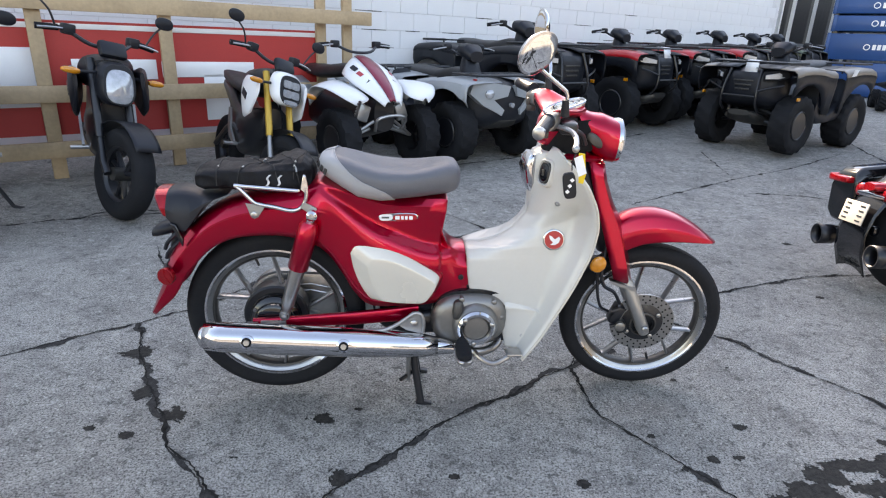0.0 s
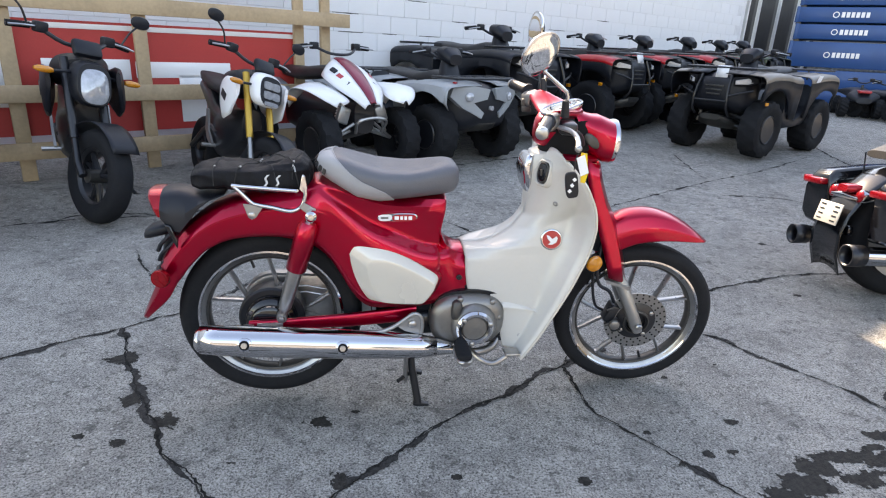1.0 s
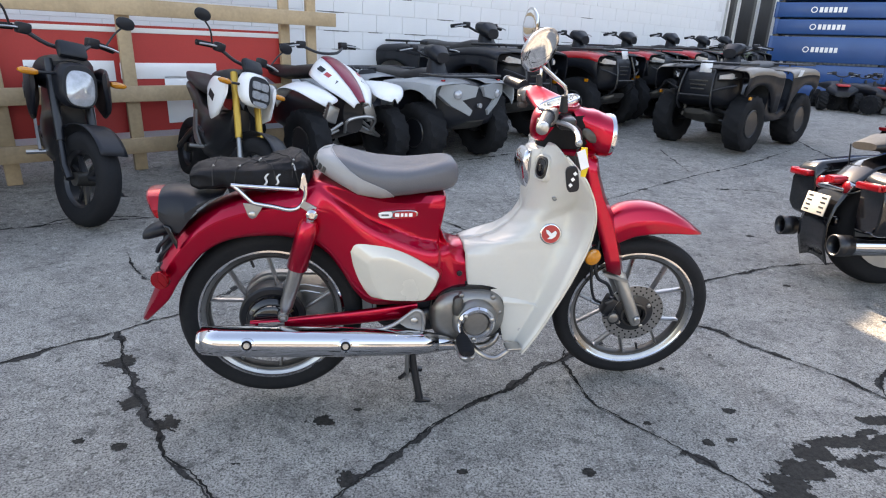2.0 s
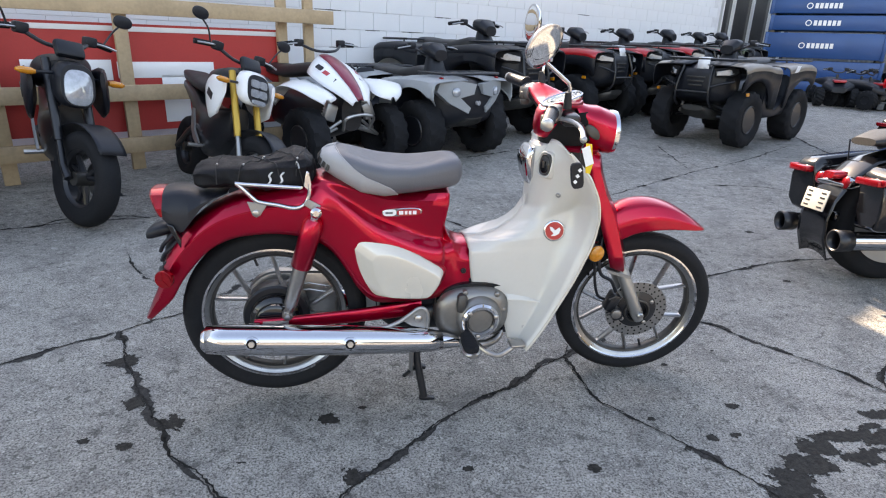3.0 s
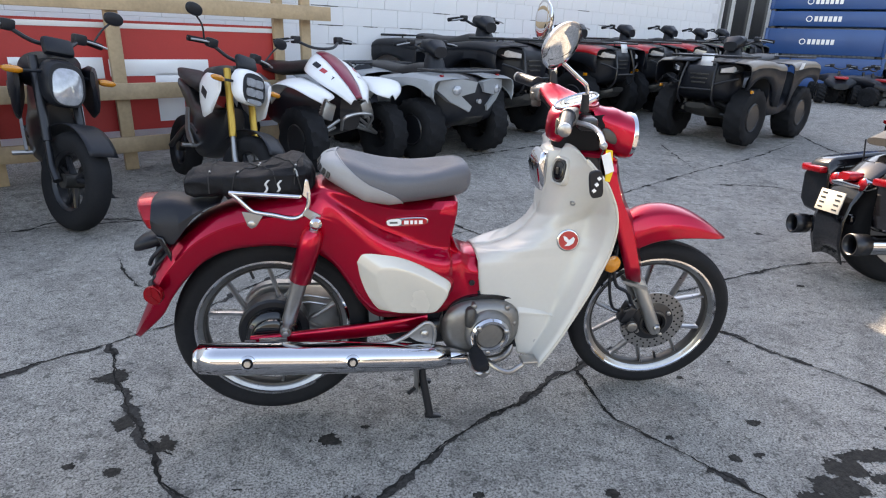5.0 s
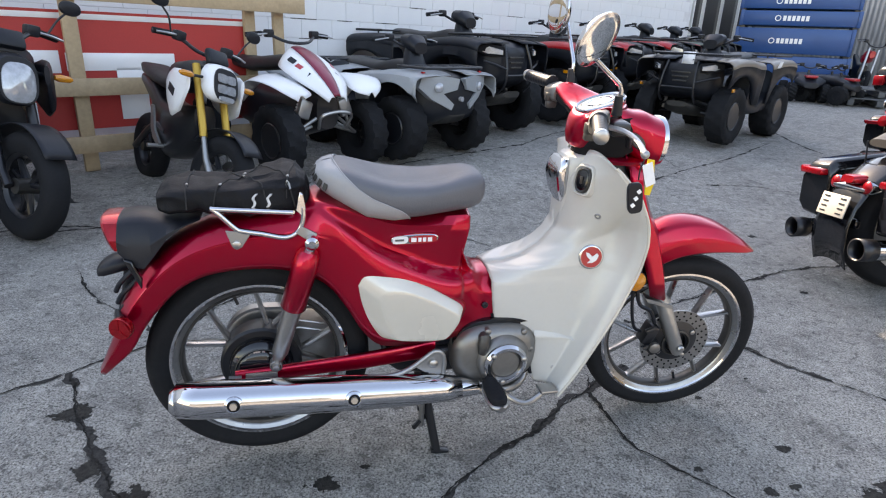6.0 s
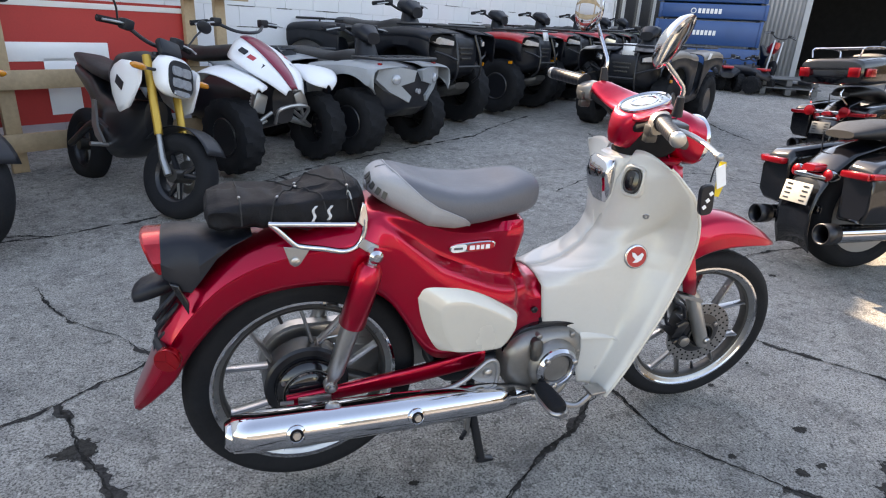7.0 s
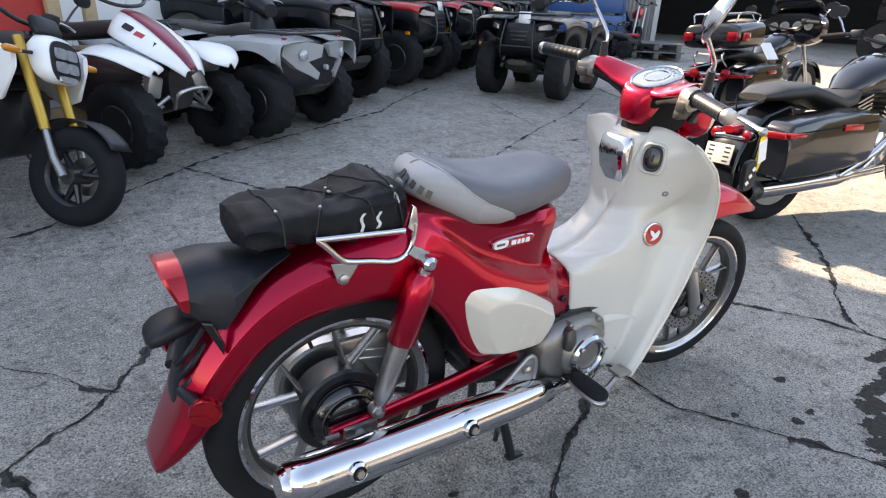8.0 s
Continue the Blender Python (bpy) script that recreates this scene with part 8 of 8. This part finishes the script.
        for k in range(5):
            bm = B()
            tube(bm, [(-0.36 + 0.08 * k, -0.24, 1.155), (-0.36 + 0.08 * k, 0.24, 1.155)], 0.006, 6)
            part("case_rail_bar", bm, "chrome", tp)
        bm = B()
        quad_rings(bm, [oval((x, 0, 1.02), 0.20, h, (0, 1, 0), (0, 0, 1), 20, 2.6) for x, h in ((0.03, 0.05), (0.07, 0.10), (0.12, 0.10), (0.15, 0.05))], True, True, True)
        part("backrest", bm, "leather", t)
        for s in (-1, 1):
            bm = B()
            tube(bm, ease([(-0.40, s * 0.14, 0.80), (-0.44, s * 0.15, 0.74), (-0.36, s * 0.17, 0.66)], 4), 0.008, 8)
            part("guard_rail", bm, "chrome", t)
        bm = B()
        box(bm, (0.42, -0.17, 0.80), (0.22, 0.006, 0.20), Matrix.Rotation(radians(-35), 3, "X"))
        part("paper_sheet", bm, "paper", t)
    return t


tourer("touring_motorcycle", "gloss black touring motorcycle with hard saddlebags", facing(3.15, 0.76, -9.0, -4.0))
tourer("touring_motorcycle", "black touring motorcycle with top case and red lamps", facing(5.66, 2.62, 2.0, -4.0), True)
tourer("touring_motorcycle", "black touring motorcycle with fairing beyond the others", facing(5.95, 1.05, -6.0, -4.0))


# ---- stacked blue crates ----
CR_C, CR_AZ = V((11.1, 9.9, 0)), 43.0
cr_r = V((math.cos(radians(CR_AZ)), -math.sin(radians(CR_AZ)), 0))
cr_f = V((-math.sin(radians(CR_AZ)), -math.cos(radians(CR_AZ)), 0))
cr_rot = Matrix.Rotation(math.atan2(cr_r.y, cr_r.x), 3, "Z")
for k, (z0, z1) in enumerate(((0.34, 0.60), (0.64, 1.04), (1.09, 1.62), (1.67, 1.98), (2.02, 2.33), (2.37, 2.68))):
    c = thing("steel_crate", "blue steel shipping crate with white lettering bars", "crate", None, "stacked blue crates")
    base = CR_C + cr_r * (0.04 * (k % 2) - 0.31) - cr_f * 0.6
    bm = B()
    box(bm, base + V((0, 0, (z0 + z1) / 2)), (2.32, 1.2, z1 - z0), cr_rot, 0.012)
    body = part("panel", bm, "blue_steel", c)
    for s in (-1, 1):
        bm = B()
        box(bm, base + cr_r * s * 1.13 + cr_f * 0.6 + V((0, 0, (z0 + z1) / 2)), (0.07, 0.03, z1 - z0 + 0.02), cr_rot, 0.004)
        part("corner_post", bm, "blue_steel", c)
        for sy in (-1, 1):
            bm = B()
            box(bm, base + cr_r * s * 1.09 + cr_f * sy * 0.5 + V((0, 0, z0 - 0.025)), (0.10, 0.10, 0.05), cr_rot)
            part("crate_foot", bm, "black_metal", c)
    if k >= 2:
        for j in range(6):
            bm = B()
            box(bm, base + cr_r * (-0.27 + 0.088 * j) + cr_f * 0.603 + V((0, 0, (z0 + z1) / 2)), (0.062, 0.008, 0.105), cr_rot)
            part("lettering_bar", bm, "white_mark", c)
        bm = B()
        lathe(bm, [(0.062, 0), (0.062, 0.006), (0.044, 0.006), (0.044, 0)], base + cr_r * -0.40 + cr_f * 0.602 + V((0, 0, (z0 + z1) / 2)), cr_f, 20, True)
        part("round_mark", bm, "white_mark", c)

# clutter in front of the crates
for x, y, turn, lean in ((9.45, 8.05, -120, 0.0), (9.72, 7.72, -75, 0.0), (10.02, 7.92, -140, 8.0)):
    jt = thing("mini_quad_bike", "small black mini quad bike low on the ground", "quad bike", facing(x, y, turn, lean), "small vehicles by the crates")
    for sx in (-0.32, 0.32):
        for s in (-1, 1):
            knobby(jt, sx, s * 0.27, 0.17, 0.14)
    bm = B()
    quad_rings(bm, [oval((px, 0, z), ww, h, (0, 1, 0), (0, 0, 1), 16, 2.8) for px, z, ww, h in ((0.48, 0.30, 0.12, 0.05), (0.36, 0.36, 0.26, 0.08), (0.1, 0.40, 0.16, 0.10), (-0.2, 0.42, 0.18, 0.09), (-0.45, 0.42, 0.26, 0.05))], True, True, True)
    part("body", bm, "black_plastic", jt)
    bm = B()
    box(bm, (0.35, 0, 0.45), (0.2, 0.2, 0.05), None, 0.02)
    part("front_panel", bm, "red_plastic", jt)
    handlebar(jt, 0.15, 0.62, 0.24, 0.03, 0.06, False)
db = thing("dirt_bike", "small red dirt bike leaning by the sheet wall", "motorcycle", facing(11.75, 8.95, -120, -10))
for px in (0.0, -1.0):
    moto_wheel(db, px, 0.26, 0.08)
bm = B()
quad_rings(bm, [oval((x, 0, z), w, h, (0, 1, 0), (0, 0, 1), 16, 2.6) for x, z, w, h in ((-0.15, 0.84, 0.05, 0.07), (-0.3, 0.80, 0.11, 0.13), (-0.45, 0.75, 0.09, 0.10), (-0.6, 0.78, 0.06, 0.05))], True, True, True)
part("tank", bm, "red_plastic", db)
bm = B()
quad_rings(bm, [oval((x, 0, z), w, h, (0, 1, 0), (0, 0, 1), 16, 3) for x, z, w, h in ((-0.3, 0.5, 0.08, 0.12), (-0.5, 0.45, 0.12, 0.18), (-0.75, 0.6, 0.08, 0.1), (-1.1, 0.8, 0.05, 0.04))], True, True, True)
part("engine_and_frame", bm, "black_metal", db)
handlebar(db, -0.2, 1.02, 0.36, 0.06, 0.05, False)
for s in (-1, 1):
    bm = B()
    tube(bm, [(-0.2, s * 0.09, 0.95), (0, s * 0.09, 0.26)], 0.025, 10)
    part("fork_leg", bm, "steel", db)
for k, (x, y, z) in enumerate(((10.62, 7.55, 0.0), (11.35, 8.15, 0.0), (10.66, 7.60, 0.16))):
    pt = thing("plastic_pallet", "dark grey plastic pallet on the ground", "pallet", facing(x, y, -38), "pallets by the shed")
    for j in range(7):
        bm = B()
        box(bm, (0, -0.5 + j * 0.166, z + 0.14), (1.1, 0.12, 0.022), None, 0.003)
        part("slat", bm, "pallet_grey", pt)
    for sx in (-0.45, 0, 0.45):
        bm = B()
        box(bm, (sx, 0, z + 0.07), (0.1, 1.1, 0.11), None, 0.004)
        part("runner", bm, "pallet_grey", pt)


# ---- blocks of the painted wall ----
def block_mesh(w, h, d):
    bm = B()
    box(bm, (0, 0, 0), (w, d, h), None, 0.002)
    me = bpy.data.meshes.new("block")
    bm.to_mesh(me)
    bm.free()
    me.materials.append(M["block_wall"])
    return me


BW, BH = 0.406, 0.203
whole = block_mesh(BW - 0.005, BH - 0.005, 0.03)
wall_owner = bpy.data.objects["wall_north"]
wall_low = bpy.data.objects["wall_north_low"]
count, rest = 0, B()
rnd = random.Random(11)
for row in range(22):
    z = 0.05 + BH * (row + 0.5)
    for k in range(int((W_END - W_LEFT) / BW)):
        u = W_LEFT + BW * (k + 0.5 + 0.5 * (row % 2))
        if u + BW / 2 > W_END or z + BH / 2 > (H_LEFT if u < W_STEP else H_RIGHT) - 0.08:
            continue
        if abs(u - W_STEP) < BW / 2 and z + BH / 2 > H_RIGHT - 0.1:
            continue
        p = on_wall(u, -0.004 + rnd.uniform(-0.0012, 0.0012), z)
        if 3 <= row <= 9 and -6.5 < u < 9.1 and count < 300:
            ob = new("block", whole)
            ob.matrix_world = Matrix.Translation(p) @ wrot.to_4x4()
            owner = wall_owner if u < W_STEP else wall_low
            ob.parent = owner
            count += 1
        else:
            box(rest, p, (BW - 0.005, 0.03, BH - 0.005), wrot)
ob = part("block_rest", rest, "block_wall", wall_owner, smooth=20)
ob["kind"] = "stuff"
